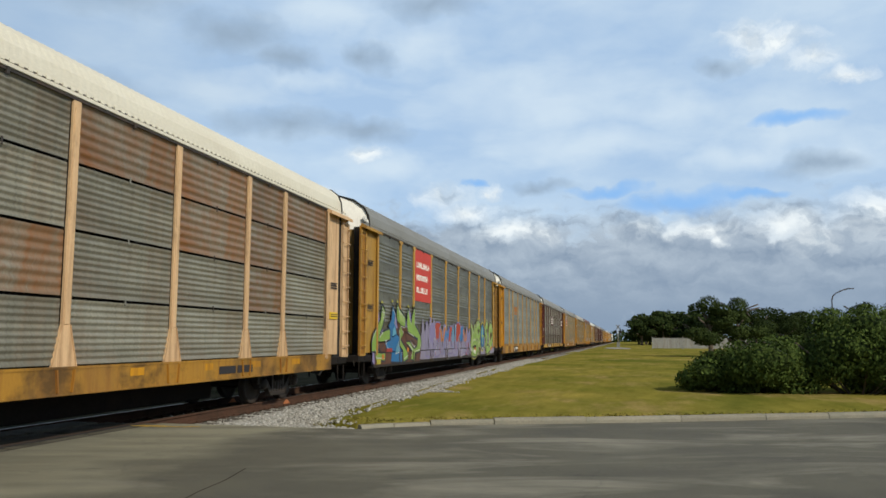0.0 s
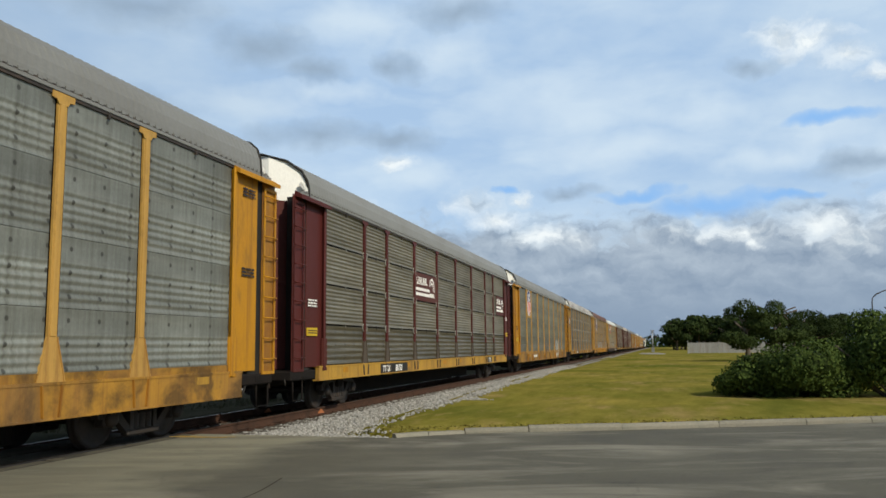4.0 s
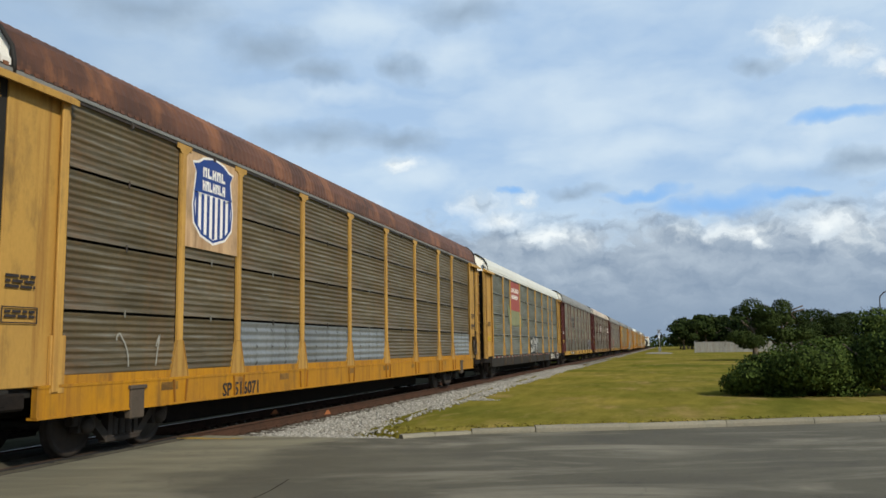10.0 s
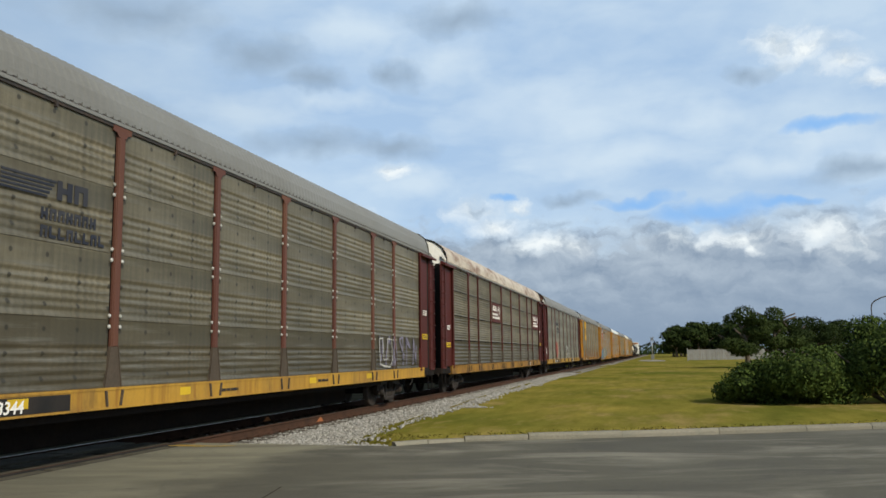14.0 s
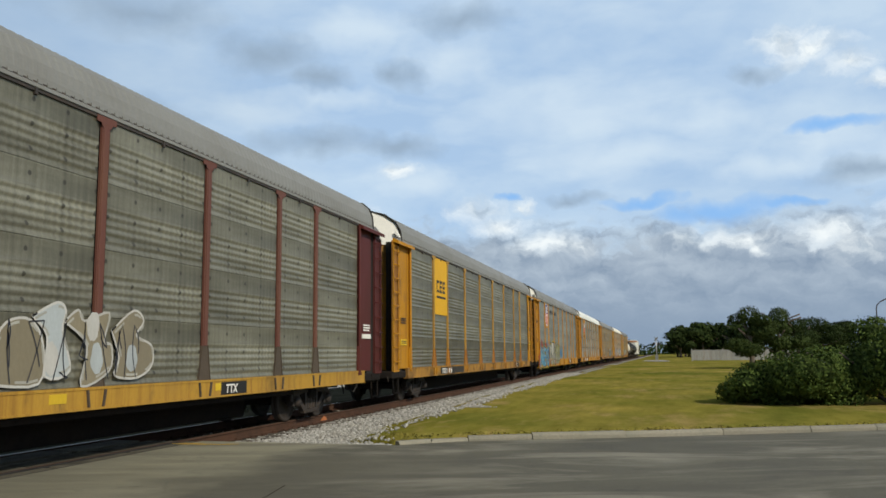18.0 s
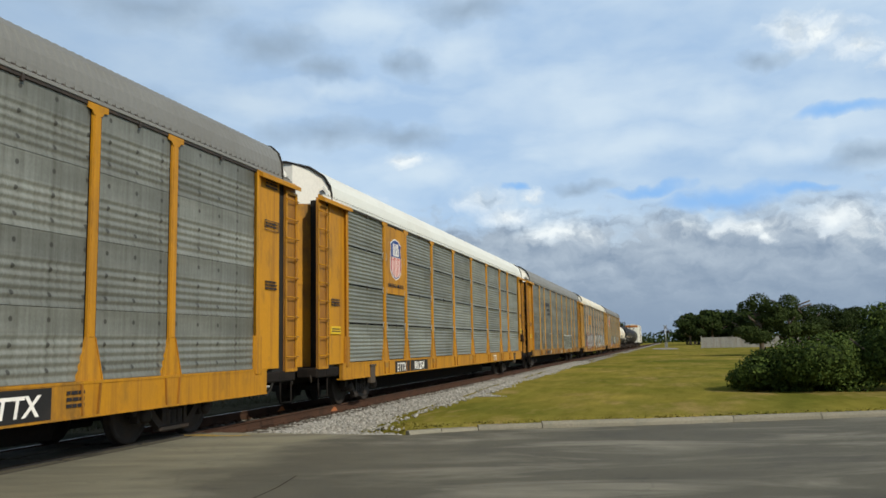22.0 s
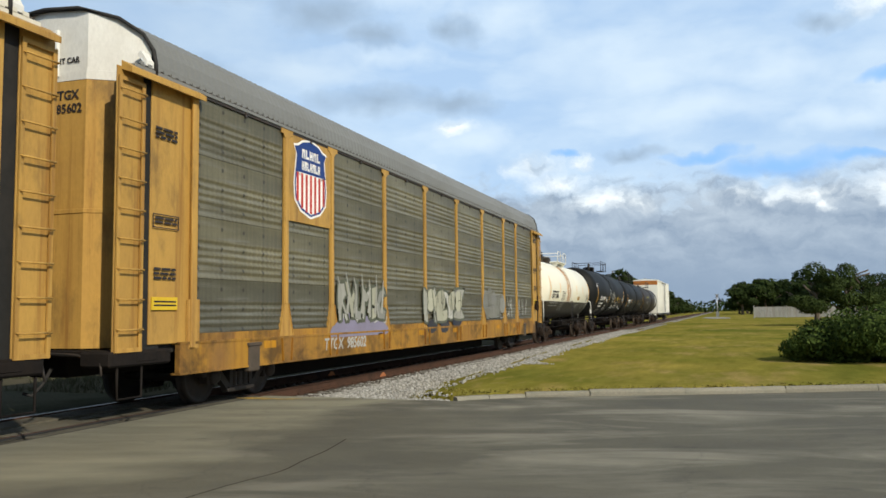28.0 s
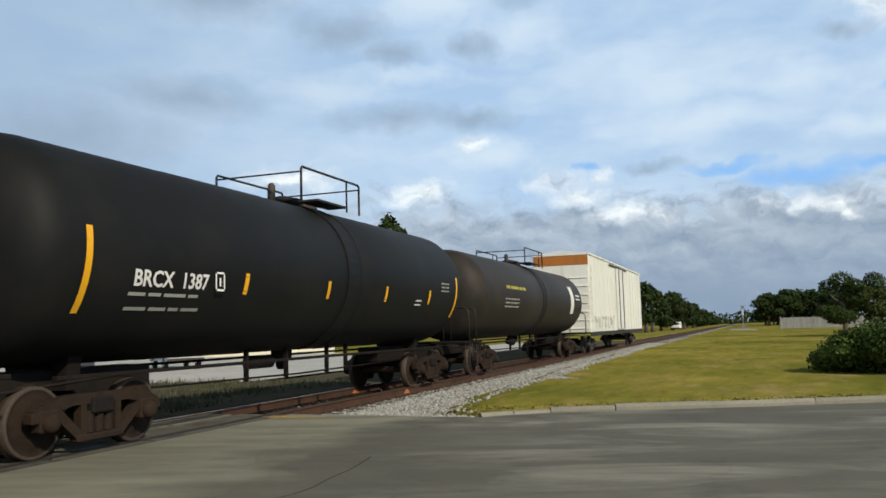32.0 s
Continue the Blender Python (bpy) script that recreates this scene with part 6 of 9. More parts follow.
def autorack(spec, centre):
    """An enclosed car carrier. spec names its paints, marks and graffiti."""
    rnd = random.Random(spec["seed"])
    car = thing("autorack_car", spec["label"], "railcar", "cars of the freight train", place=pose(TRACK_X, centre, RAIL_TOP))
    trim, ends, sill, roof, sh = spec["trim"], spec.get("ends", spec["trim"]), spec["sill"], spec["roof"], spec["sheet"]
    gap = 0.045 if spec.get("slots") else 0.008
    rise = spec.get("rise", 0.11)
    fine = bool(spec.get("slots"))
    banded = not spec.get("slots") and not spec.get("waved")
    low = spec.get("low", Z_SILL)
    SILL_LOW[car.name] = low
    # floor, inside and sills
    # solid black block: paints the dark of the hollow car behind the gaps
    part("inner_deck", stored("inner", lambda: Geo().box(-1.38, 1.38, -12.9, 12.9, 0.95, 5.0)), INNER_SHADE, car)
    # lower boxes deepened and painted black so the view beneath stays dark
    part("centre_sill", stored("centre_sill", lambda: Geo().box(-0.35, 0.35, -13.3, 13.3, 0.62, 0.95, 0.02).box(-0.42, 0.42, -7.8, 7.8, 0.21, 0.70, 0.03).box(-1.35, 1.35, -8.3, 8.3, 0.66, 0.95)), UNDER, car)
    for s in (-1, 1):
        part("side_sill", stored("side_sill %.2f" % low, lambda: Geo().prism([(-11.4, 1.08), (-12.3, 1.08), (-12.3, low), (12.3, low), (12.3, 1.08)], "x", -0.05, 0.035).box(-0.12, 0.05, -12.3, 12.3, low - 0.02, low + 0.01).box(-0.12, 0.045, -12.3, 12.3, 1.06, 1.10)), sill, car, "", pose(s * SIDE, 0, 0, 0, 0, 0 if s > 0 else 180))
        for q in (-1, 1):
            part("end_sill", stored("end_sill", lambda: Geo().box(-0.5, 0.02, -0.72, 0.58, 0.80, 1.02, 0.03).box(-0.1, 0.03, -0.2, 0.25, 0.85, 1.0, 0.02)), UNDER, car, "", pose(s * SIDE, q * 13.05, 0, 0, 0, 0 if s > 0 else 180))
            part("step_iron", stored("step", lambda: Geo().tube([(0, -0.25, 0.85), (0, -0.25, 0.36), (0, 0.25, 0.36), (0, 0.25, 0.85)], 0.02, 6)), UNDER, car, "", pose(s * (SIDE - 0.05), q * 13.3, 0))
    # side sheets: rows of single sheets towards the crossing road, tall ones on the far side
    for i, (a, b) in enumerate(zip(POSTS, POSTS[1:])):
        w = round(b - a, 2)
        h = (Z_EAVE - Z_SHEET) / 4
        for r in range(4):
            mat = spec.get("odd", {}).get((i, r), sh)
            if (i, r) in spec.get("plates", {}):
                continue
            part("side_sheet", stored("sheet %.2f %.3f %d %d" % (w, gap, banded, fine and mat is sh), lambda: sheet_panel_geo(w - 0.25, h, gap, banded, fine and mat is sh)), mat, car, "", pose(SIDE, (a + b) / 2, Z_SHEET + r * h))
        part("side_sheet", stored("tall sheet %.2f" % w, lambda: sheet_panel_geo(w - 0.12, h * 4, 0.01)), sh, car, "", pose(-SIDE, (a + b) / 2, Z_SHEET, 0, 0, 180))
    if spec.get("slots"):
        for a, b in zip(POSTS, POSTS[1:]):
            for r in (1, 2, 3):
                part("joint_clip", stored("joint_clip", lambda: Geo().box(0.0, 0.015, -0.016, 0.016, -0.06, 0.05, 0.004)), S_HAZE if rnd.random() < 0.4 else STEEL, car, "", pose(SIDE, (a + b) / 2 + rnd.uniform(-0.03, 0.03), Z_SHEET + r * (Z_EAVE - Z_SHEET) / 4))
    kick = stored("kick_plate", lambda: Geo().box(0.0, 0.012, -11.95, 11.95, 1.10, 1.22))
    if spec.get("kick"):
        part("kick_plate", kick, sill, car, "", pose(SIDE, 0, 0))
    shape = spec.get("post", "hat")
    narrow = trim in (MAROON, BROWN)
    for y in POSTS[1:-1]:
        for s in (-1, 1):
            p = part("post", stored("post " + shape, lambda: post_geo(shape)), trim, car, "", pose(s * SIDE, y, 0, 0, 0, 0 if s > 0 else 180))
            part("post_foot", stored("post_foot %d" % narrow, lambda: post_foot_geo(0.2 if narrow else 0.28)), spec.get("foot", trim), p)
            if s > 0:
                for q in (-1, 1):
                    part("sill_web", stored("sill_web %d %.2f" % (q, low), lambda: sill_web_geo(q, low)), GRIME if trim in (MAROON, BROWN) or sill in (GRIME, BLACK, SOOT_SILL) else RUSTY_YELLOW, car, "", pose(SIDE, y, 0))
            if spec.get("bolts") and s > 0:
                for z in (2.07, 3.06, 4.05):
                    for q in (-1, 1):
                        if spec.get("slots"):
                            part("clip", stored("clip %d" % q, lambda: clip_geo(q)), S_FADED, p, "", pose(0.01, q * 0.10, z))
                            continue
                        for dz in (-0.08, 0.08):
                            part("bolt", stored("bolt", bolt_geo), S_WHITE if rnd.random() < 0.7 else S_FADED, p, "", pose(0.0, q * 0.125, z + dz))
    # eaves and roof
    part("roof", stored("roof %.2f" % rise, lambda: roof_geo(rise)), roof, car, spec.get("roof_label", ""))
    for s in (-1, 1):
        part("eave_rail", stored("eave_rail", lambda: Geo().box(-0.05, 0.045, -13.4, 13.4, 5.045, 5.105, 0.006)), ROOF_GREY if roof in (ROOF_RUST, ROOF_WORN, ROOF_MOTTLED) else roof, car, "", pose(s * SIDE, 0, 0, 0, 0, 0 if s > 0 else 180))
        tagged(part("drip_edge", stored("drip_edge", drip_geo), roof, car, "", pose(s * SIDE, 0, 0, 0, 0, 0 if s > 0 else 180)), kind="stuff")
        # upper bar is the groove, lower bar a dark line for the eave's shadow
        part("eave_groove", stored("eave_groove", lambda: Geo().box(-0.04, 0.038, -13.3, 13.3, 5.105, 5.13).box(-0.04, 0.026, -13.3, 13.3, 5.0, 5.043)), STEEL, car, "", pose(s * SIDE, 0, 0, 0, 0, 0 if s > 0 else 180))
        for a, b in zip(POSTS, POSTS[1:]):
            part("eave_clip", stored("eave_clip", lambda: Geo().box(0.0, 0.04, -0.025, 0.025, 4.95, 5.05)), STEEL, car, "", pose(s * SIDE, s * (a + b) / 2, 0, 0, 0, 0 if s > 0 else 180))
    # ends
    for q in (-1, 1):
        turn = 0 if q < 0 else 180
        at = pose(0, 0, 0, 0, 0, turn)
        part("end_door", stored("end_door", end_door_geo), spec.get("door", ends), car, "", at)
        part("end_door", stored("end_door_b", lambda: mirrored(end_door_geo())), spec.get("door", ends), car, "", at)
        part("end_gable", stored("gable %.2f" % rise, lambda: gable_geo(rise)), spec.get("gable", WHITE), car, "white-painted faceted end above the doors", at)
        part("weather_seal", stored("gasket %.2f" % rise, lambda: gasket_geo(rise)), RUBBER, car, "", at)
        if rise > 0.2:
            for s in (-1, 1):
                part("roof_seam", stored("seam %.2f" % rise, lambda: roof_seam_geo(rise)) if s > 0 else stored("seam b %.2f" % rise, lambda: mirrored(roof_seam_geo(rise))), RUBBER, car, "", pose(0, -q * (HALF - 1.7), 0))
        part("roof_bracket", stored("bracket", lambda: Geo().prism([(1.36, 5.32), (1.53, 5.12), (1.53, 5.22), (1.42, 5.38)], "y", -0.08, 0.08)), WHITE, car, "", pose(0, q * (HALF - 0.55), 0))
        part("door_post", stored("door_post", lambda: Geo().box(0.2, 0.26, -0.06, 0.0, 5.0, 5.7, 0.01)), WHITE, car, "", pose(0, q * (HALF - 0.14), 0, 0, 0, turn))
        part("lock_bar", stored("lock_bar", lambda: Geo().tube([(0.1, -0.07, 3.1), (0.95, -0.07, 3.1), (1.0, -0.05, 3.1)], 0.07, 8)), RUBBER, car, "black lock bar across the end doors", pose(0, -q * (-HALF + 0.14), 0, 0, 0, turn)) if spec.get("lock") else None
        part("end_platform", stored("platform", lambda: Geo().box(-1.35, 1.35, -0.2, 0.25, 0.94, 1.03, 0.01)), UNDER, car, "", pose(0, q * 13.5, 0))
        coupler(car, q * 13.45, q)
        for s in (-1, 1):
            face = 0 if s > 0 else 180
            y = q * 12.46
            part("corner_panel", stored("corner", lambda: Geo().box(-0.1, -0.025, -0.48, 0.48, 1.08, 5.0, 0.01)), ends, car, "", pose(s * SIDE, y, 0, 0, 0, face))
            part("corner_post", stored("corner_post", lambda: post_geo("plain").box(-0.02, 0.04, -0.14, 0.14, 0.98, 1.75, 0.01).box(0.03, 0.07, -0.12, 0.0, 1.0, 5.0, 0.01)), ends, car, "", pose(s * SIDE, q * 11.95, 0, 0, 0, face))
            # black box fills the slot in place of its shade
            part("door_slot", stored("slot", lambda: Geo().box(-0.34, -0.05, -0.32, 0.32, 1.0, 5.0)), INNER_SHADE, car, "black filler for the shade in the slot beside the corner panel", pose(s * SIDE, q * 13.01, 0, 0, 0, face))
            part("ladder_backing", stored("ladder_backing", lambda: Geo().box(-0.04, -0.012, -0.27, 0.27, 1.0, 5.0, 0.006)), RUSTY_YELLOW if ends in (YELLOW, OCHRE) else ends, car, "", pose(s * SIDE, q * 13.42, 0, 0, 0, face))
            part("eave_hood", stored("hood", lambda: Geo().prism([(-0.02, 5.09), (0.16, 4.98), (0.16, 4.90), (-0.02, 4.96)], "y", -0.87, 0.87)), ends, car, "", pose(s * SIDE, q * 12.74, 0, 0, 0, face))
            lad = part("ladder", stored("ladder", ladder_geo), ends, car, "", pose(s * (SIDE + 0.02), q * 13.42, 0, 0, 0, face))
            for k in range(9):
                part("rung", stored("rung", lambda: Geo().tube([(0.0, -0.26, 0), (0.06, -0.24, -0.01), (0.06, 0.24, -0.01), (0.0, 0.26, 0)], 0.014, 5)), ends, lad, "", pose(0, 0, 1.32 + 0.42 * k))
    part("brake_wheel", stored("brake_wheel", lambda: Geo().tube([(0.26 * math.cos(a * math.pi / 8), 0, 0.26 * math.sin(a * math.pi / 8)) for a in range(17)], 0.016, 5).box(-0.25, 0.25, -0.01, 0.01, -0.015, 0.015).box(-0.015, 0.015, -0.01, 0.01, -0.25, 0.25)), STEEL, car, "", pose(0.85, HALF - 0.12, 1.9))
    for y in (-9.9, 9.9):
        truck(car, y, TRUCK_GRIME)
    if spec.get("gear"):
        for y in (-10.25, 10.25):
            part("jacking_pad", stored("jacking_pad", lambda: Geo().box(-0.05, 0.07, -0.17, 0.17, 0.52, 1.0, 0.02).box(0.0, 0.09, -0.2, 0.2, 0.96, 1.02, 0.01)), GRIME, car, "rusty jacking pad on the sill", pose(SIDE, y, 0))
        box = part("hand_brake", stored("hand_brake", lambda: Geo().box(0.0, 0.14, -0.14, 0.16, 1.58, 1.98, 0.03).tube([(0.1, 0.0, 1.95), (0.12, 0.05, 2.2)], 0.03, 6)), RUSTY_STEEL, car, "rusty hand brake housing", pose(SIDE - 0.02, 12.55, 0))
        part("brake_lever", stored("brake_lever", lambda: Geo().tube([(0.16, 0.0, 1.75), (0.18, -0.22, 1.55), (0.18, -0.34, 1.6)], 0.022, 6)), RUSTY_STEEL, box)
        part("brake_chain", stored("brake_chain", lambda: Geo().tube([(0.1, 0.05, 1.6), (0.1, 0.0, 1.2), (0.06, -0.1, 0.7)], 0.025, 5)), RUSTY_STEEL, box)
    # notices on the corner panel
    for kind, z in spec.get("notes", (("text", 2.55), ("label", 1.9))):
        notice(car, kind, -12.62, z, LETTER if ends in (MAROON, BROWN) else DARK_LETTER, rnd)
        if kind:
            notice(car, kind, 12.55, z + (0.4 if kind != "label" else 0.25), LETTER if ends in (MAROON, BROWN) else DARK_LETTER, rnd)
    spec.get("marks", lambda c: None)(car)
    return car


def notice(car, kind, y, z, mat, rnd):
    """Small print on a corner panel: a bright label, a ruled frame, or lines of print."""
    x = SIDE - 0.024
    if kind == "label":
        p = part("notice_plate", stored("notice", lambda: Geo().box(0.0, 0.03, -0.29, 0.29, -0.095, 0.095, 0.003)), LABEL_YELLOW, car, "yellow notice plate", pose(x, y, z))
        for k in (-0.025, 0.03):
            part("print_line", stored("print_line", lambda: Geo().box(0.0, 0.004, -0.25, 0.25, -0.012, 0.012)), DARK_LETTER, p, "", pose(0.03, 0, k))
    elif kind == "frame":
        part("stencil_frame", stored("note frame", lambda: Geo().box(0.025, 0.03, -0.3, 0.3, 0.09, 0.105).box(0.025, 0.03, -0.3, 0.3, -0.105, -0.09).box(0.025, 0.03, -0.3, -0.285, -0.09, 0.09).box(0.025, 0.03, 0.285, 0.3, -0.09, 0.09)), mat, car, "", pose(x, y, z))
        bars(x + 0.025, y - 0.25, z - 0.06, 0.5, 0.12, 2, mat, car, rnd)
    elif kind == "white":
        part("notice_plate", stored("white notice", lambda: Geo().box(0.0, 0.03, -0.32, 0.32, -0.06, 0.06, 0.003)), WHITE, car, "narrow white notice plate", pose(x, y, z))
    else:
        bars(x + 0.025, y - 0.26, z - 0.09, 0.5, 0.2, 3, mat, car, rnd)


def mirrored(g):
    m = Geo()
    m.add([(-x, y, z) for x, y, z in g.v], [f[::-1] for f in g.f])
    m.s = list(g.s)
    return m


def plate(car, bay, z0, z1, mat, label="painted sheet plate", y0=0.0, y1=1.0):
    a, b = POSTS[bay] + 0.09, POSTS[bay + 1] - 0.09
    g = Geo().box(0.0, 0.012, a + (b - a) * y0, a + (b - a) * y1, z0, z1, 0.003)
    part("sign_plate", g, mat, car, label, pose(SIDE + 0.004, 0, 0))
    return (a + (b - a) * y0, a + (b - a) * y1, SIDE + 0.018)


def union_shield(car, bay, backing, z0=3.3, z1=5.03, w=1.30, h=1.5, stripe=None):
    """A shield in blue over red and white stripes on a painted plate."""
    a, b, x = plate(car, bay, z0, z1, backing, "painted plate with a railroad shield")
    cy, cz = (a + b) / 2, z0 + (z1 - z0) * 0.53
    out = shield(w, h)

    def cut(name, outline, dx, mat):
        g = Geo()
        fill(g, [(cy + p, cz + q) for p, q in outline], x + dx)
        return part(name, g, mat, car)

    cut("shield_border", shield(w, h, 1.08), 0.0, LETTER)
    cut("shield_edge", shield(w, h, 1.02), 0.002, BLUE)
    cut("shield_field", [(p * 0.95, min(q * 0.96, 0.06 * h)) for p, q in out], 0.004, LETTER)
    for i in range(7):
        p = -0.42 * w + i * 0.14 * w
        d = 0.48 * h * (1 - 0.45 * (abs(p) / (0.5 * w)) ** 2.5)
        part("shield_stripe", Geo().box(x + 0.004, x + 0.008, cy + p - 0.032 * w, cy + p + 0.032 * w, cz - d + 0.02, cz + 0.05 * h), stripe or RED, car)
    cut("shield_top", [(p, max(q, 0.06 * h)) for p, q in out], 0.007, BLUE)
    for r, k in ((0.29, 5), (0.13, 7)):
        for i in range(k):
            p = -0.30 * w + 0.60 * w * (i + 0.1) / k
            block_sign(car, LETTER, x + 0.008, cy + p, cy + p + 0.60 * w / k * 0.8, cz + r * h - 0.05, cz + r * h + 0.13, i + k)


def block_sign(car, mat, x, y0, y1, z0, z1, seed):
    """One plain block in place of a sign of a trade name: a bar with a notch."""
    w, h = y1 - y0, z1 - z0
    g = Geo().box(x, x + 0.004, y0, y0 + w * 0.34, z0, z1)
    if seed % 3:
        g.box(x, x + 0.004, y0 + w * 0.66, y1, z0, z1)
    g.box(x, x + 0.004, y0 + w * 0.34, y1 - (w * 0.34 if seed % 3 else 0), z0 + h * (0.0, 0.36, 0.68)[seed % 3], z0 + h * (0.28, 0.66, 1.0)[seed % 3])
    return part("name_block", g, mat, car)


def block_row(car, mat, x, y0, y1, z0, z1, count, seed=0):
    step = (y1 - y0) / count
    for i in range(count):
        block_sign(car, mat, x, y0 + i * step, y0 + (i + 0.78) * step, z0, z1, i * i + seed)


def bars_plate(car, bay, z0, z1, mat, counts, letters=LETTER, y0=0.0, y1=1.0):
    """A painted plate with rows of plain blocks for a trade name."""
    a, b, x = plate(car, bay, z0, z1, mat, "painted plate with a name in plain blocks", y0, y1)
    h, w = z1 - z0, b - a
    for r, k in enumerate(counts):
        z = z1 - h * (0.36 + 0.24 * r) if len(counts) > 1 else z0 + h * 0.35
        block_row(car, letters, x, a + w * 0.10, a + w * (0.10 + 0.098 * k), z, z + min(0.22, h * 0.4), k, r)


def speed_lines(car, y0, z0, mat, size=1.0):
    """Dark lines and blocks painted on the sheets, with two rows of small blocks under them."""
    x = SIDE + 0.003
    for i in range(5):
        part("emblem_line", Geo().box(x, x + 0.004, y0, y0 + (0.82 + 0.04 * i) * size, z0 + 0.055 * i * size, z0 + (0.055 * i + 0.032) * size), mat, car)
    block_sign(car, mat, x, y0 + 1.0 * size, y0 + 1.30 * size, z0, z0 + 0.27 * size, 1)
    block_sign(car, mat, x, y0 + 1.34 * size, y0 + 1.62 * size, z0, z0 + 0.27 * size, 2)
    block_row(car, mat, x, y0 + 0.72 * size, y0 + 1.85 * size, z0 - 0.30 * size, z0 - 0.14 * size, 7, 1)
    block_row(car, mat, x, y0 + 0.72 * size, y0 + 2.05 * size, z0 - 0.54 * size, z0 - 0.38 * size, 8, 2)


def sill_text(car, text, y, mat=LETTER, h=0.26, back=None, w=0.0):
    low = SILL_LOW.get(car.name, Z_SILL)
    h = min(h, 0.96 - low)
    if back:
        part("number_plate_board", Geo().box(0.0, 0.006, y - 0.15, y + w, low + 0.015, 1.045), back, car, "dark painted board on the sill", pose(SIDE + 0.036, 0, 0))
    lettering(text, h, SIDE + 0.046, y, (low + 1.05 - h) / 2, mat, car, 0.15)


def sill_patches(car, mat, seed, n=6):
    """Fresh paint patches and reflective strips on the side sill."""
    rnd = random.Random(seed)
    for i in range(n):
        y = -11.5 + 23 * (i + rnd.uniform(0.1, 0.8)) / n
        part("sill_patch", Geo().box(0.0, 0.003, y, y + rnd.uniform(0.3, 0.5), 0.90, 1.03), mat, car, "", pose(SIDE + 0.036, 0, 0))


# tank cars
def tank_shell_geo(r, half, n=40):
    prof = [(-half, 0.02), (-half + 0.03, r * 0.35), (-half + 0.13, r * 0.66), (-half + 0.32, r * 0.88), (-half + 0.55, r * 0.975), (-half + 0.78, r)]
    body = [(-half * 0.55, r), (-half * 0.545, r * 1.004), (-half * 0.18, r * 1.004), (-half * 0.175, r), (half * 0.175, r), (half * 0.18, r * 1.004), (half * 0.545, r * 1.004), (half * 0.55, r)]
    return Geo().turned("y", prof + body + [(-d, q) for d, q in prof[::-1]], (0, 0, 0), n)


def coat_geo(r, half, zcut):
    """The lower coat of paint: a skin a little outside the shell, up to the height zcut over its axis."""
    a0 = math.acos(max(-1, min(1, zcut / r)))
    prof = [(-half + 0.13, r * 0.66), (-half + 0.32, r * 0.88), (-half + 0.55, r * 0.975), (-half + 0.78, r)]
    prof = prof + [(0, r)] + [(-d, q) for d, q in prof[::-1]]
    rows = []
    for d, q in prof:
        q *= 1.009
        b = math.acos(max(-1, min(1, zcut / q)))
        rows.append([(q * math.sin(b + (2 * math.pi - 2 * b) * i / 26), d, q * math.cos(b + (2 * math.pi - 2 * b) * i / 26)) for i in range(27)])
    return Geo().loft(rows, smooth=True)


def on_shell(r, z):
    """Place x on the shell at the height z over its axis."""
    return math.sqrt(max(0.0, r * r - z * z))


def curved_bar(r, y, w, a0, a1, lift=0.006, n=8):
    """A strip of tape on the shell at y, from angle a0 to a1 above the horizontal."""
    rows = []
    for i in range(n + 1):
        a = radians(a0 + (a1 - a0) * i / n)
        rows.append([((r + lift) * math.cos(a), y - w / 2, (r + lift) * math.sin(a)), ((r + lift) * math.cos(a), y + w / 2, (r + lift) * math.sin(a))])
    return Geo().loft(rows)


def shell_text(parent, text, height, r, axis, y, z, mat):
    """Lettering wrapped on the shell's curve."""
    src = word_mesh(text, height, slant=-0.1)
    bm = bmesh.new()
    bm.from_mesh(src)
    for k in range(1, 9):
        bmesh.ops.bisect_plane(bm, geom=bm.verts[:] + bm.edges[:] + bm.faces[:], plane_co=(0, 0, height * k / 9), plane_no=(0, 0, 1))
    me = bpy.data.meshes.new("lettering")
    bm.to_mesh(me)
    bm.free()
    me.materials.append(None)
    for v in me.vertices:
        zz = z + v.co.z
        v.co.x = math.sqrt(max(0.01, r * r - min(zz * zz, r * r * 0.98))) + 0.006 + v.co.x
        v.co.z = zz + axis
    for v in me.vertices:
        v.co.y += y
    return part("lettering", me, mat, parent)


def shell_bars(parent, r, axis, y, z, w, h, rows, mat, rnd):
    g = Geo()
    step = h / rows
    for k in range(rows):
        z1 = z + h - k * step
        z0 = z1 - step * 0.36
        a = 0.0
        while a < w * 0.96:
            b = min(w, a + rnd.uniform(0.12, 0.4) * w)
            g.loft([[(on_shell(r, z0) + 0.007, y + a, z0 + axis), (on_shell(r, z0) + 0.007, y + b, z0 + axis)], [(on_shell(r, z1) + 0.007, y + a, z1 + axis), (on_shell(r, z1) + 0.007, y + b, z1 + axis)]])
            a = b + 0.04 * w
    return tagged(part("printed_notice", g, mat, parent), kind="stuff")


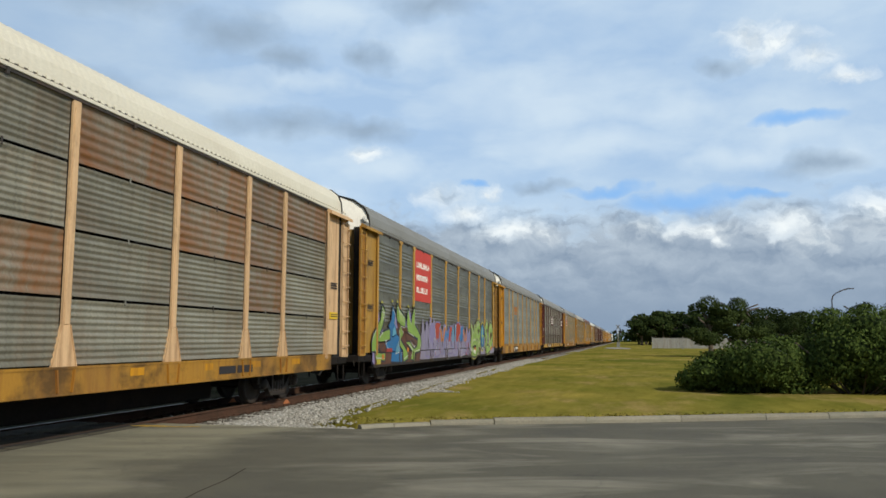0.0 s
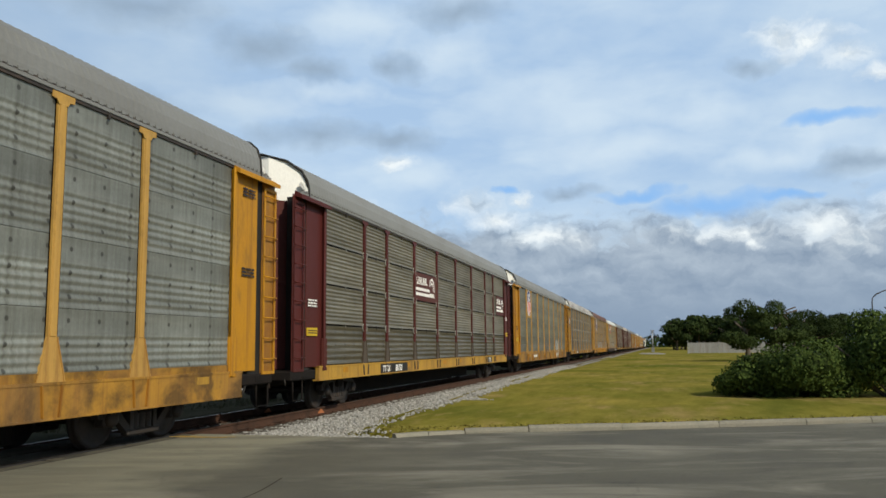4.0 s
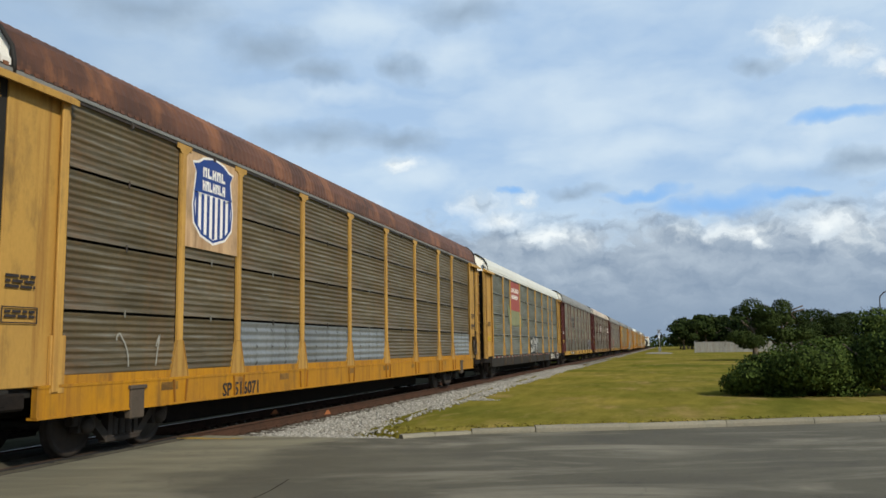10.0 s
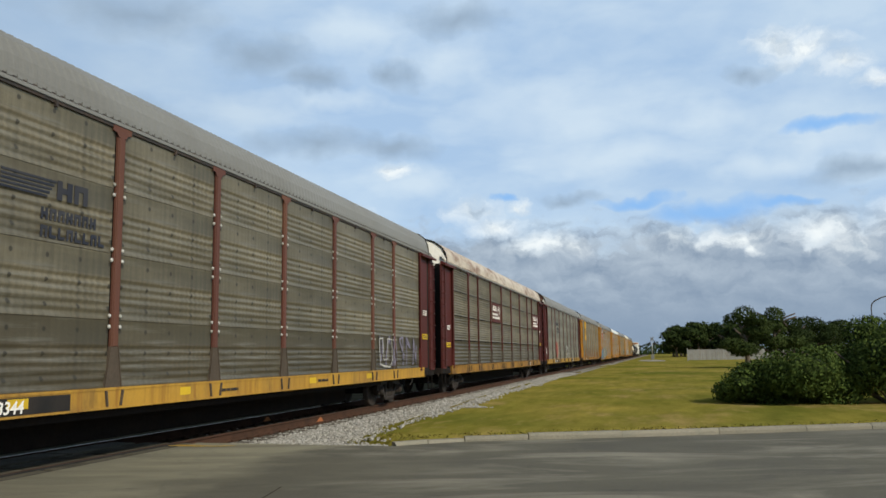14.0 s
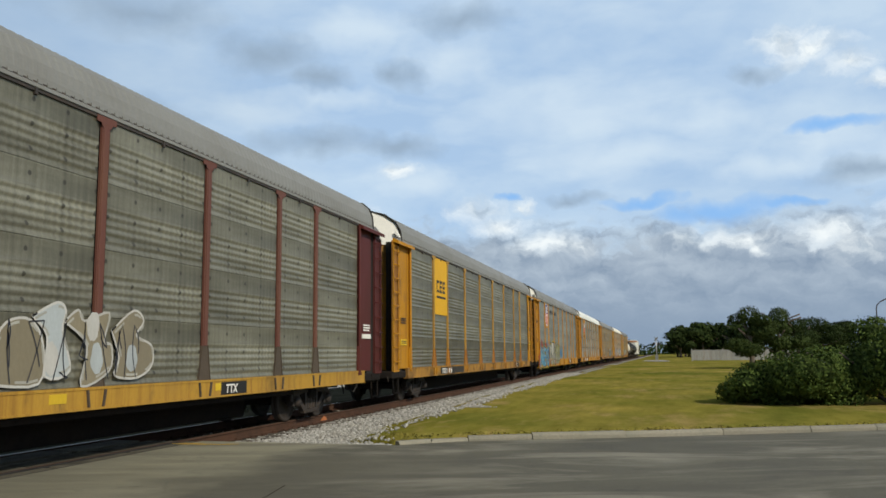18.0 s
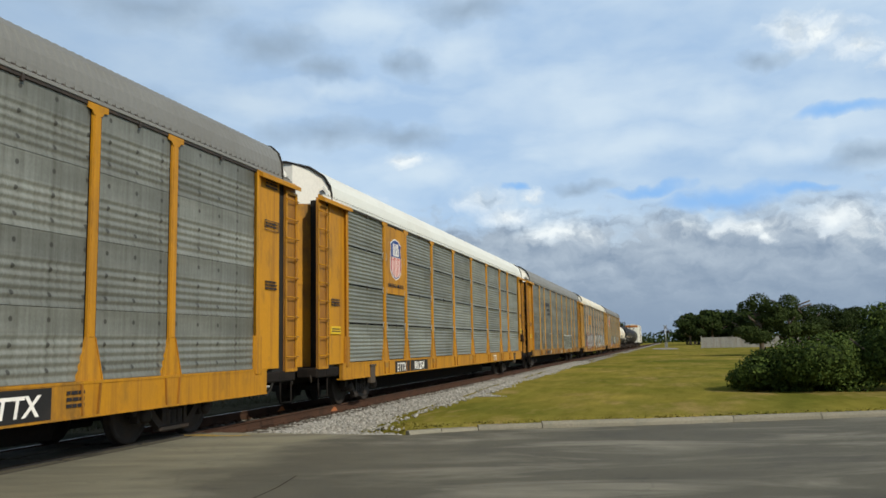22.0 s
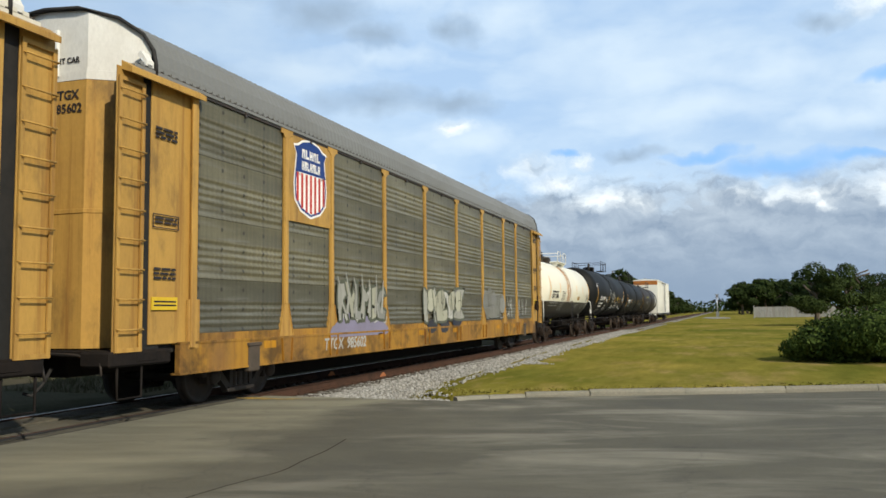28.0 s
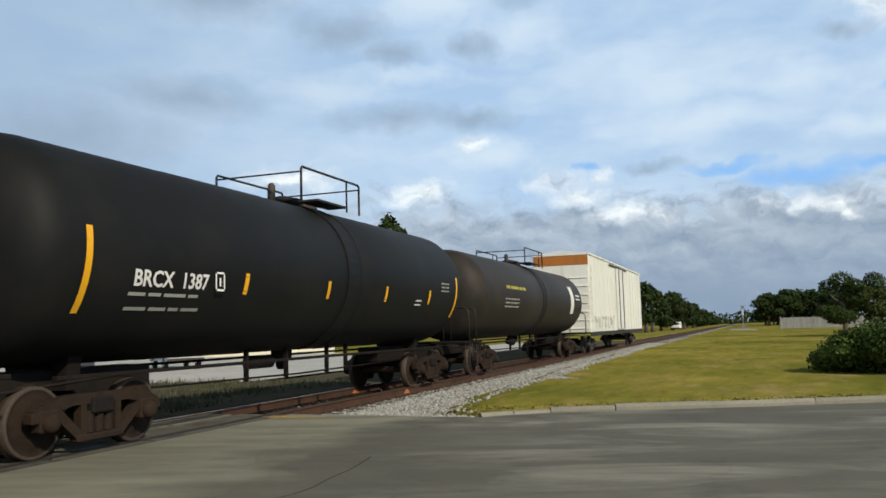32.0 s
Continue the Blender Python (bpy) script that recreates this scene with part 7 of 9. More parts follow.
def shell_tag(parent, seed, r, axis, y0, y1, z0, z1, mat, letters=4, width=0.035):
    """A looping tag sprayed on the curve of the shell."""
    rnd = random.Random(seed)
    g = Geo()
    w, h = (y1 - y0) / letters, z1 - z0
    for i in range(letters):
        o = y0 + i * w
        form = rnd.choice((((0.0, 0.1), (0.3, 1.0), (0.45, 0.2), (0.8, 0.9), (0.9, 0.1)), ((0.9, 0.9), (0.2, 0.8), (0.1, 0.3), (0.6, 0.0), (0.9, 0.4), (0.3, 0.5)), ((0.1, 1.0), (0.2, 0.0), (0.5, 0.5), (0.9, 0.0)), ((0.2, 0.0), (0.15, 1.0), (0.8, 0.8), (0.3, 0.45), (1.0, -0.1))))
        k = len(g.v)
        stroke(g, [(o + a * w * 1.05 + rnd.uniform(-0.06, 0.06) * w, z0 + h * b * rnd.uniform(0.85, 1.1)) for a, b in form], width, width * 0.7, 0.0, 8)
        g.v[k:] = [(on_shell(r, b) + 0.009, a, b + axis) for _, a, b in g.v[k:]]
    part("graffiti_tag", g, mat, parent, "scrawled white graffiti tag")


def tank_car(name, label, centre, length, r, axis, mat, rail_mat, seed, low=None, zcut=0.0, platform=1.45, rail_h=0.56, shift=0.22, band=True, mid=0.0, plain=False):
    rnd = random.Random(seed)
    half = length / 2 - 0.75
    car = thing(name, label, "tank car", "cars of the freight train", place=pose(TRACK_X, centre, RAIL_TOP))
    tank = part("tank", tank_shell_geo(r, half), mat, car, "", pose(0, 0, axis))
    if low:
        part("lower_coat", coat_geo(r, half, zcut), low, car, "black-painted lower half of the tank", pose(0, 0, axis))
    # stub sills, bolsters and walkway
    for q in (-1, 1):
        part("stub_sill", Geo().box(-0.3, 0.3, min(q * (half - 3.6), q * (half + 0.55)), max(q * (half - 3.6), q * (half + 0.55)), 0.70, 1.08, 0.02), UNDER, car)
        part("saddle", Geo().prism([(-0.55, 0.80), (0.55, 0.80), (0.55, 1.0), (0.60, axis - r * 0.90), (-0.60, axis - r * 0.90), (-0.55, 1.0)], "y", q * (half - 1.75) - 0.12, q * (half - 1.75) + 0.12), UNDER, car)
        part("end_platform", Geo().box(-1.42, 1.42, q * (half + 0.30) - 0.28, q * (half + 0.30) + 0.28, 1.06, 1.12, 0.01), UNDER, car)
        coupler(car, q * (half + 0.42), q)
        for s in (-1, 1):
            e = q * (half + 0.42)
            rail = Geo().tube([(s * 1.42, e, 1.05), (s * 1.42, e, 1.95), (s * 1.38, e, 2.08), (s * 1.25, e, 2.14), (s * 0.75, e, 2.14), (s * 0.62, e, 2.06), (s * 0.6, e, 1.95), (s * 0.6, e, 1.1)], 0.025)
            part("handrail", rail, rail_mat, car)
            part("step_iron", Geo().tube([(s * 1.36, e - 0.22, 1.05), (s * 1.36, e - 0.22, 0.38), (s * 1.36, e + 0.22, 0.38), (s * 1.36, e + 0.22, 1.05)], 0.018), BLACK, car)
    for s in (-1, 1):
        part("running_board", Geo().box(s * 1.0 - 0.05, s * 1.0 + 0.05, -half + 1.0, half - 1.0, 0.98, 1.03, 0.005), UNDER, car)
    part("train_pipe", Geo().tube([(0.75, -half + 0.4, 0.86), (0.75, -half + 2.6, 0.98), (0.75, half - 2.6, 0.98), (0.75, half - 0.4, 0.86)], 0.022, 6), UNDER, car)
    # air gear under the belly
    part("brake_reservoir", Geo().turned("y", [(-0.45, 0.04), (-0.4, 0.12), (0.4, 0.12), (0.45, 0.04)], (0.3, -1.2, 0.95), 14), UNDER, car)
    part("outlet_valve", Geo().turned("z", [(0.75, 0.08), (0.82, 0.12), (0.97, 0.12), (0.99, 0.22), (axis - r + 0.1, 0.22)], (0, 0.1, 0), 14), UNDER, car)
    part("brake_rod", Geo().tube([(0.5, -half + 2.6, 0.72), (0.45, 0, 0.66), (0.5, half - 2.6, 0.72)], 0.02, 5), UNDER, car)
    for y in (-1.9, -0.5, 1.2, 2.1):
        part("pipe_hanger", Geo().box(0.44, 0.52, y - 0.03, y + 0.03, 0.62, axis - r + 0.15), UNDER, car)
    # manway with its platform, rails and ladders
    top = axis + r
    at = pose(0, mid + shift, 0)
    rise = 0.12 if plain else 0.30
    part("manway", Geo().turned("z", [(top - 0.25, 0.34), (top + rise - 0.1, 0.34), (top + rise - 0.08, 0.42), (top + rise, 0.42), (top + rise + 0.02, 0.3), (top + rise + 0.08, 0.1)], (0, -0.35, 0), 18), mat if not low else STEEL, car, "", at)
    part("valve_housing", Geo().box(-0.25, 0.25, 0.15, 0.75, top - 0.1, top + (0.16 if plain else 0.33), 0.03), STEEL, car, "", at)
    part("vent_valve", Geo().turned("z", [(top - 0.1, 0.08), (top + rise + 0.22, 0.08), (top + rise + 0.27, 0.04)], (0.1, -0.95, 0), 10), STEEL, car, "", at)
    k = 1.0 if low else 0.5
    for s in (-1, 1):
        part("walkway", Geo().box(s * 0.80 - 0.24, s * 0.80 + 0.24, -platform * k, platform * k, top - 0.02, top + 0.03, 0.01), rail_mat, car, "", at)
        for y in (-platform * k + 0.2, platform * k - 0.2) if low else ():
            part("walkway_bracket", Geo().prism([(s * 0.55, top - 0.02), (s * 1.03, top - 0.02), (s * 0.82, axis + math.sqrt(r * r - 0.67) - 0.05)][::s], "y", y - 0.03, y + 0.03), rail_mat, car, "", at)
        h = top + rail_h
        if plain:
            part("guard_rail", Geo().tube([(s * 1.02, -platform, top - 0.1), (s * 1.02, -platform, h - 0.04), (s * 1.02, -platform + 0.04, h), (s * 1.02, platform - 0.04, h), (s * 1.02, platform, h - 0.04), (s * 1.02, platform, top - 0.1)], 0.026), rail_mat, car, "", at)
            part("rail_stanchion", Geo().tube([(s * 1.02, platform - 0.62, top - 0.1), (s * 1.02, platform - 0.62, h)], 0.022, 6), rail_mat, car, "", at)
        else:
            part("guard_rail", Geo().tube([(s * 1.02, -platform, top), (s * 1.02, -platform, h - 0.1), (s * 1.02, -platform + 0.1, h), (s * 1.02, -0.45, h), (s * 1.02, -0.35, h - 0.12), (s * 1.02, -0.35, top)], 0.022), rail_mat, car, "", at)
            part("guard_rail", Geo().tube([(s * 1.02, 0.35, top), (s * 1.02, 0.35, h - 0.1), (s * 1.02, 0.45, h), (s * 1.02, platform - 0.1, h), (s * 1.02, platform, h - 0.1), (s * 1.02, platform, top)], 0.022), rail_mat, car, "", at)
        if not low:
            continue
        part("mid_rail", Geo().tube([(s * 1.02, -platform, top + rail_h * 0.5), (s * 1.02, -0.35, top + rail_h * 0.5)], 0.016, 5), rail_mat, car, "", at)
        part("mid_rail", Geo().tube([(s * 1.02, 0.35, top + rail_h * 0.5), (s * 1.02, platform, top + rail_h * 0.5)], 0.016, 5), rail_mat, car, "", at)
    for q in (-1, 1):
        part("end_guard", Geo().tube([(-1.02, q * platform, top + rail_h - 0.1), (1.02, q * platform, top + rail_h - 0.1)], 0.018, 5), rail_mat, car, "", at)
    at = pose(0, mid, 0)
    for s in (-1, 1):
        if low:
            lad = Geo()
            for y in (-0.2, 0.2):
                lad.tube([(s * (r + 0.06) * math.cos(radians(a)), y, axis + (r + 0.06) * math.sin(radians(a))) for a in range(-22, 71, 8)], 0.014, 6)
            l = part("ladder", lad, rail_mat, car, "", at)
            for k in range(10):
                a = radians(-20 + k * 9.5)
                p = (s * (r + 0.06) * math.cos(a), axis + (r + 0.06) * math.sin(a))
                part("rung", Geo().tube([(p[0], -0.2, p[1]), (p[0], 0.2, p[1])], 0.011, 5), rail_mat, l)
        else:
            for y in (-0.30, 0.30):
                part("band_edge", Geo().tube([(s * (r + 0.012) * math.cos(radians(a)), y, axis + (r + 0.012) * math.sin(radians(a))) for a in range(-78, 79, 6)], 0.022, 6), mat, car, "", at)
        if low:
            foot = Geo()
            for y in (-0.2, 0.2):
                foot.tube([(s * (r + 0.04), y, 0.45), (s * (r + 0.05), y, axis - 0.55)], 0.02, 6)
            foot.tube([(s * (r + 0.04), -0.2, 0.6), (s * (r - 0.5), -0.55, 1.1)], 0.02, 6)
            f = part("lower_ladder", foot, BLACK, car, "black lower ladder", at)
            for k in range(5):
                part("rung", Geo().tube([(s * (r + 0.04), -0.2, 0.5 + 0.35 * k), (s * (r + 0.04), 0.2, 0.5 + 0.35 * k)], 0.014, 5), BLACK, f)
    if band and not low:
        part("belly_band", curved_bar(r, 0.0, 0.62, -80, 80, 0.014, 18), TANK_BLACK, car, "", pose(0, mid, axis))
    for q in (-1, 1):
        treads(truck(car, q * (half - 1.75), RUSTY_STEEL))
    return car, half, rnd


def stripes(car, r, axis, places, a0=-22, a1=22):
    for y in places:
        part("reflective_strip", curved_bar(r, y, 0.11, a0, a1), AMBER, car, "amber reflective strip", pose(0, 0, axis))


RUST_STREAK = material("rust_streak_stain", (0.42, 0.17, 0.05), rough=0.7, dirt=(0.72, 0.62, 0.45), soil=1.0, scale=2.0, grain=5, stretch=(1, 3, 0.2))


def white_tank(centre, length):
    r, axis = 1.52, 2.62
    car, half, rnd = tank_car("tank_car", "cream-white tank car with black belly and rust streaks", centre, length, r, axis, OFF_WHITE, WHITE, 5, low=BELLY, zcut=-0.62, platform=1.15, mid=-0.4)
    for y, w in ((-1.0, 0.30), (-0.66, 0.16), (-0.40, 0.2)):
        part("rust_streak", curved_bar(r, y, w, -23, 68, 0.004, 14), RUST_STREAK, car, "rust-brown streak running down the shell", pose(0, 0, axis))
    stripes(car, r, axis, (-3.26, -1.35, 1.55, 3.66), -6, 12)
    stripes(car, r, axis, (-half + 0.95, half - 0.95), -20, 22)
    shell_text(car, "UTLX 130011", 0.215, r, axis, -5.26, -0.46, DARK_LETTER)
    shell_text(car, "THE TANK CAR PEOPLE", 0.10, r, axis, -5.2, -0.2, S_DARK)
    shell_bars(car, r, axis, -2.7, -0.6, 0.8, 0.5, 6, DARK_LETTER, rnd)
    shell_bars(car, r, axis, 4.9, -0.55, 0.75, 0.4, 6, DARK_LETTER, rnd)
    shell_bars(car, r * 1.011, axis, -5.4, -0.95, 2.0, 0.28, 2, S_GREY, rnd)
    shell_bars(car, r * 1.011, axis, -2.7, -1.1, 0.9, 0.42, 5, S_GREY, rnd)
    shell_bars(car, r * 1.011, axis, 1.8, -0.95, 0.9, 0.22, 3, S_GREY, rnd)
    shell_bars(car, r * 1.011, axis, 3.8, -1.0, 0.5, 0.3, 4, S_GREY, rnd)
    shell_bars(car, r * 1.011, axis, 5.0, -1.0, 0.5, 0.3, 4, S_GREY, rnd)
    part("notice_plate", curved_bar(r, 2.3, 0.75, -19, -11, 0.006), PALE_YELLOW, car, "yellowed notice plate", pose(0, 0, axis))
    part("hazard_placard", Geo().prism([(0, -0.2), (0.2, 0), (0, 0.2), (-0.2, 0)], "x", 0, 0.006), WHITE, car, "diamond hazard placard", pose(1.43, half + 0.05, 1.5))
    return car


def stencil(car, r, axis, y, z, w=0.3, h=0.34):
    """A small stencilled frame with a letter block in it."""
    x = max(on_shell(r, z), on_shell(r, z + h)) + 0.006
    g = Geo().box(0, 0.005, y, y + w, z, z + 0.03).box(0, 0.005, y, y + w, z + h - 0.03, z + h).box(0, 0.005, y, y + 0.03, z, z + h).box(0, 0.005, y + w - 0.03, y + w, z, z + h).box(0, 0.005, y + w * 0.42, y + w * 0.58, z + h * 0.25, z + h * 0.7)
    part("stencil_frame", g, LETTER, car, "", pose(x, 0, axis))


def black_tank_a(centre, length):
    r, axis = 1.62, 2.76
    car, half, rnd = tank_car("tank_car", "satin black tank car with white lettering and scrawled tags", centre, length, r, axis, TANK_BLACK, BLACK, 6, mid=-0.45, rail_h=0.68, platform=1.3)
    stripes(car, r, axis, (-half + 1.05, half - 1.05), -28, 14)
    stripes(car, r, axis, (-3.36, -1.58, 1.79, 4.6), -23, -9)
    shell_text(car, "XOMX 110139", 0.262, r, axis, -5.74, -0.54, LETTER)
    shell_text(car, "LD LMT   208900 LB   94750 KG", 0.09, r, axis, -5.80, -0.79, LETTER)
    shell_text(car, "LT WT     77100 LB   34950 KG", 0.09, r, axis, -5.86, -0.97, LETTER)
    shell_bars(car, r, axis, -half + 0.55, 0.25, 0.7, 0.26, 3, LETTER, rnd)
    shell_bars(car, r, axis, -2.86, -1.18, 0.75, 0.3, 4, LETTER, rnd)
    shell_bars(car, r, axis, 0.95, -1.2, 0.8, 0.34, 5, LETTER, rnd)
    shell_bars(car, r, axis, 2.5, -1.08, 0.75, 0.45, 5, LETTER, rnd)
    shell_bars(car, r, axis, half - 2.0, -0.55, 0.7, 0.4, 6, LETTER, rnd)
    stencil(car, r, axis, -3.1, -0.64, 0.26, 0.3)
    stencil(car, r, axis, 4.3, -1.15, 0.26, 0.3)
    shell_tag(car, 3, r, axis, 0.15, 1.6, -0.6, 0.1, S_WHITE, 4, 0.05)
    shell_tag(car, 4, r, axis, -1.1, -0.75, -0.5, 0.35, S_WHITE, 2, 0.04)
    shell_tag(car, 7, r, axis, -5.84, -4.0, -1.42, -1.12, S_FADED, 5, 0.04)
    shell_tag(car, 9, r, axis, 3.3, 3.9, -0.95, -0.6, S_FADED, 2, 0.03)
    part("notice_plate", curved_bar(r, 3.3, 0.42, -19, -8, 0.006), LABEL_YELLOW, car, "bright yellow notice plate", pose(0, 0, axis))
    return car


def black_tank_b(centre, length):
    r, axis = 1.56, 2.70
    car, half, rnd = tank_car("tank_car", "satin black tank car with amber strips and white numbers", centre, length, r, axis, TANK_BLACK, BLACK, 7, mid=0.55, shift=0.0, plain=True, rail_h=0.6, platform=1.3)
    stripes(car, r, axis, (-half + 0.98, half - 0.98), -34, 9)
    stripes(car, r, axis, (-3.41, -0.56, 2.2, 4.9), -20, -7)
    shell_text(car, "BRCX  1387", 0.23, r, axis, -6.06, -0.49, LETTER)
    for k, z in enumerate((-0.71, -0.91)):
        shell_bars(car, r, axis, -6.1 + 0.02 * k, z, 1.6, 0.13, 1, S_FADED, rnd)
    shell_bars(car, r, axis, 4.0, -0.65, 0.4, 0.2, 2, LETTER, rnd)
    shell_bars(car, r, axis, half - 2.2, -0.25, 0.6, 0.3, 3, S_FADED, rnd)
    stencil(car, r, axis, -4.3, -0.51, 0.24, 0.3)
    return car


def brown_tank(centre, length):
    r, axis = 1.50, 2.62
    car, half, rnd = tank_car("tank_car", "sooty dark brown tank car with faded yellow lettering", centre, length, r, axis, TANK_BROWN, BLACK, 8, plain=True)
    shell_bars(car, r, axis, -5.6, 0.05, 2.6, 0.3, 1, S_YELLOW, rnd)
    shell_bars(car, r, axis, -5.8, -0.5, 1.8, 0.4, 3, S_FADED, rnd)
    part("white_patch", curved_bar(r, half - 3.0, 0.7, -22, 28), WHITE, car, "white painted patch on the shell", pose(0, 0, axis))
    shell_bars(car, r, axis, half - 2.2, 0.0, 0.9, 0.35, 2, LETTER, rnd)
    return car


def boxcar(centre, length):
    """A tall white insulated boxcar with an orange upper end, a plug door and a flat roof."""
    car = thing("boxcar", "tall white insulated boxcar with a rusty orange upper end", "boxcar", "cars of the freight train", place=pose(TRACK_X, centre, RAIL_TOP))
    h = length / 2 - 0.75
    part("body", Geo().box(-1.50, 1.50, -h, h, 1.12, 5.25, 0.03), paint("grimy_white_boxcar_paint", (0.78, 0.78, 0.70), soil=0.25, dirt=(0.42, 0.36, 0.26), scale=0.8, extra=lambda n, obj, col: n.mix(n.ramp(n.noise(n.mapped(obj, (3.0, 3.0, 0.5)), 1.0, 6, 0.65), [(0.58, 0.0), (0.75, 0.35)]), col, (0.24, 0.19, 0.12))), car)
    orange = paint("rusty_orange_paint", (0.45, 0.17, 0.04), soil=0.4)
    part("roof", Geo().prism([(-1.55, 5.25), (-1.55, 5.35), (0, 5.5), (1.55, 5.35), (1.55, 5.25)], "y", -h - 0.03, h + 0.03), WHITE, car)
    for q in (-1, 1):
        part("end_band", Geo().box(-1.48, 1.48, min(q * h, q * (h + 0.012)), max(q * h, q * (h + 0.012)), 4.72, 5.24), orange, car, "rust-orange band across the upper end")
        for k in range(7):
            part("end_rib", stored("end_rib", lambda: Geo().box(-1.4, 1.4, -0.03, 0.03, 0, 0.06, 0.01)), WHITE, car, "", pose(0, q * (h + 0.015), 1.3 + k * 0.45))
        coupler(car, q * (h + 0.3), q)
        truck(car, q * (h - 2.4), STEEL)
        part("ladder", stored("box_ladder", lambda: box_ladder()), WHITE, car, "", pose(1.52, q * (h - 0.4), 0))
    for s in (-1, 1):
        part("side_sill", Geo().box(s * 1.50 - 0.03, s * 1.50 + 0.03, -h, h, 0.92, 1.14, 0.01), BLACK, car)
        for k in range(16):
            y = -h + 0.4 + k * (2 * h - 0.8) / 15
            if abs(y) > 1.8:
                part("side_rib", stored("side_rib", lambda: Geo().box(-0.012, 0.012, -0.03, 0.03, 1.15, 5.2)), WHITE, car, "", pose(s * 1.515, y, 0))
        d = part("plug_door", Geo().box(s * 1.56 - 0.03, s * 1.56 + 0.03, -1.6, 1.6, 1.2, 5.05, 0.02), WHITE, car, "wide plug door")
        for y in (-0.8, 0.8):
            part("door_bar", Geo().tube([(s * 1.62, y, 1.25), (s * 1.62, y, 5.0)], 0.025, 6), STEEL, d)
        part("door_track", Geo().box(s * 1.56 - 0.02, s * 1.56 + 0.02, -4.2, 3.0, 5.08, 5.16), STEEL, car)
    tag(car, 31, 1.54, -h + 1.0, -2.6, 1.25, 2.0, S_FADED, 7, 0.07)
    return car


def box_ladder():
    g = Geo()
    for y in (-0.22, 0.22):
        g.box(-0.01, 0.01, y - 0.02, y + 0.02, 1.2, 4.7)
    for k in range(9):
        g.box(0.0, 0.04, -0.22, 0.22, 1.4 + 0.38 * k, 1.43 + 0.38 * k)
    return g


# the train, car by car
def rows_of(bays, rows, mat):
    return {(b, r): mat for b in bays for r in rows}


def end_text(c, lines, over):
    """Dark lettering on the near end doors and over them."""
    y = -end_depth(0.4) - 0.004
    for k, text in enumerate(lines):
        lettering(text, 0.135, 0, 0, 0, DARK_LETTER, c).matrix_basis = pose(0.12, y - 0.006, 4.66 - 0.2 * k, 0, 0, -90)
    if over:
        lettering(over, 0.085, 0, 0, 0, DARK_LETTER, c).matrix_basis = pose(-0.5, y + 0.004, 5.2, 0, 0, -90)


def marks_a(c):
    sill_patches(c, YELLOW, 1, 9)
    bars(SIDE + 0.04, 6.0, 0.68, 1.6, 0.28, 1, DARK_LETTER, c, random.Random(2))


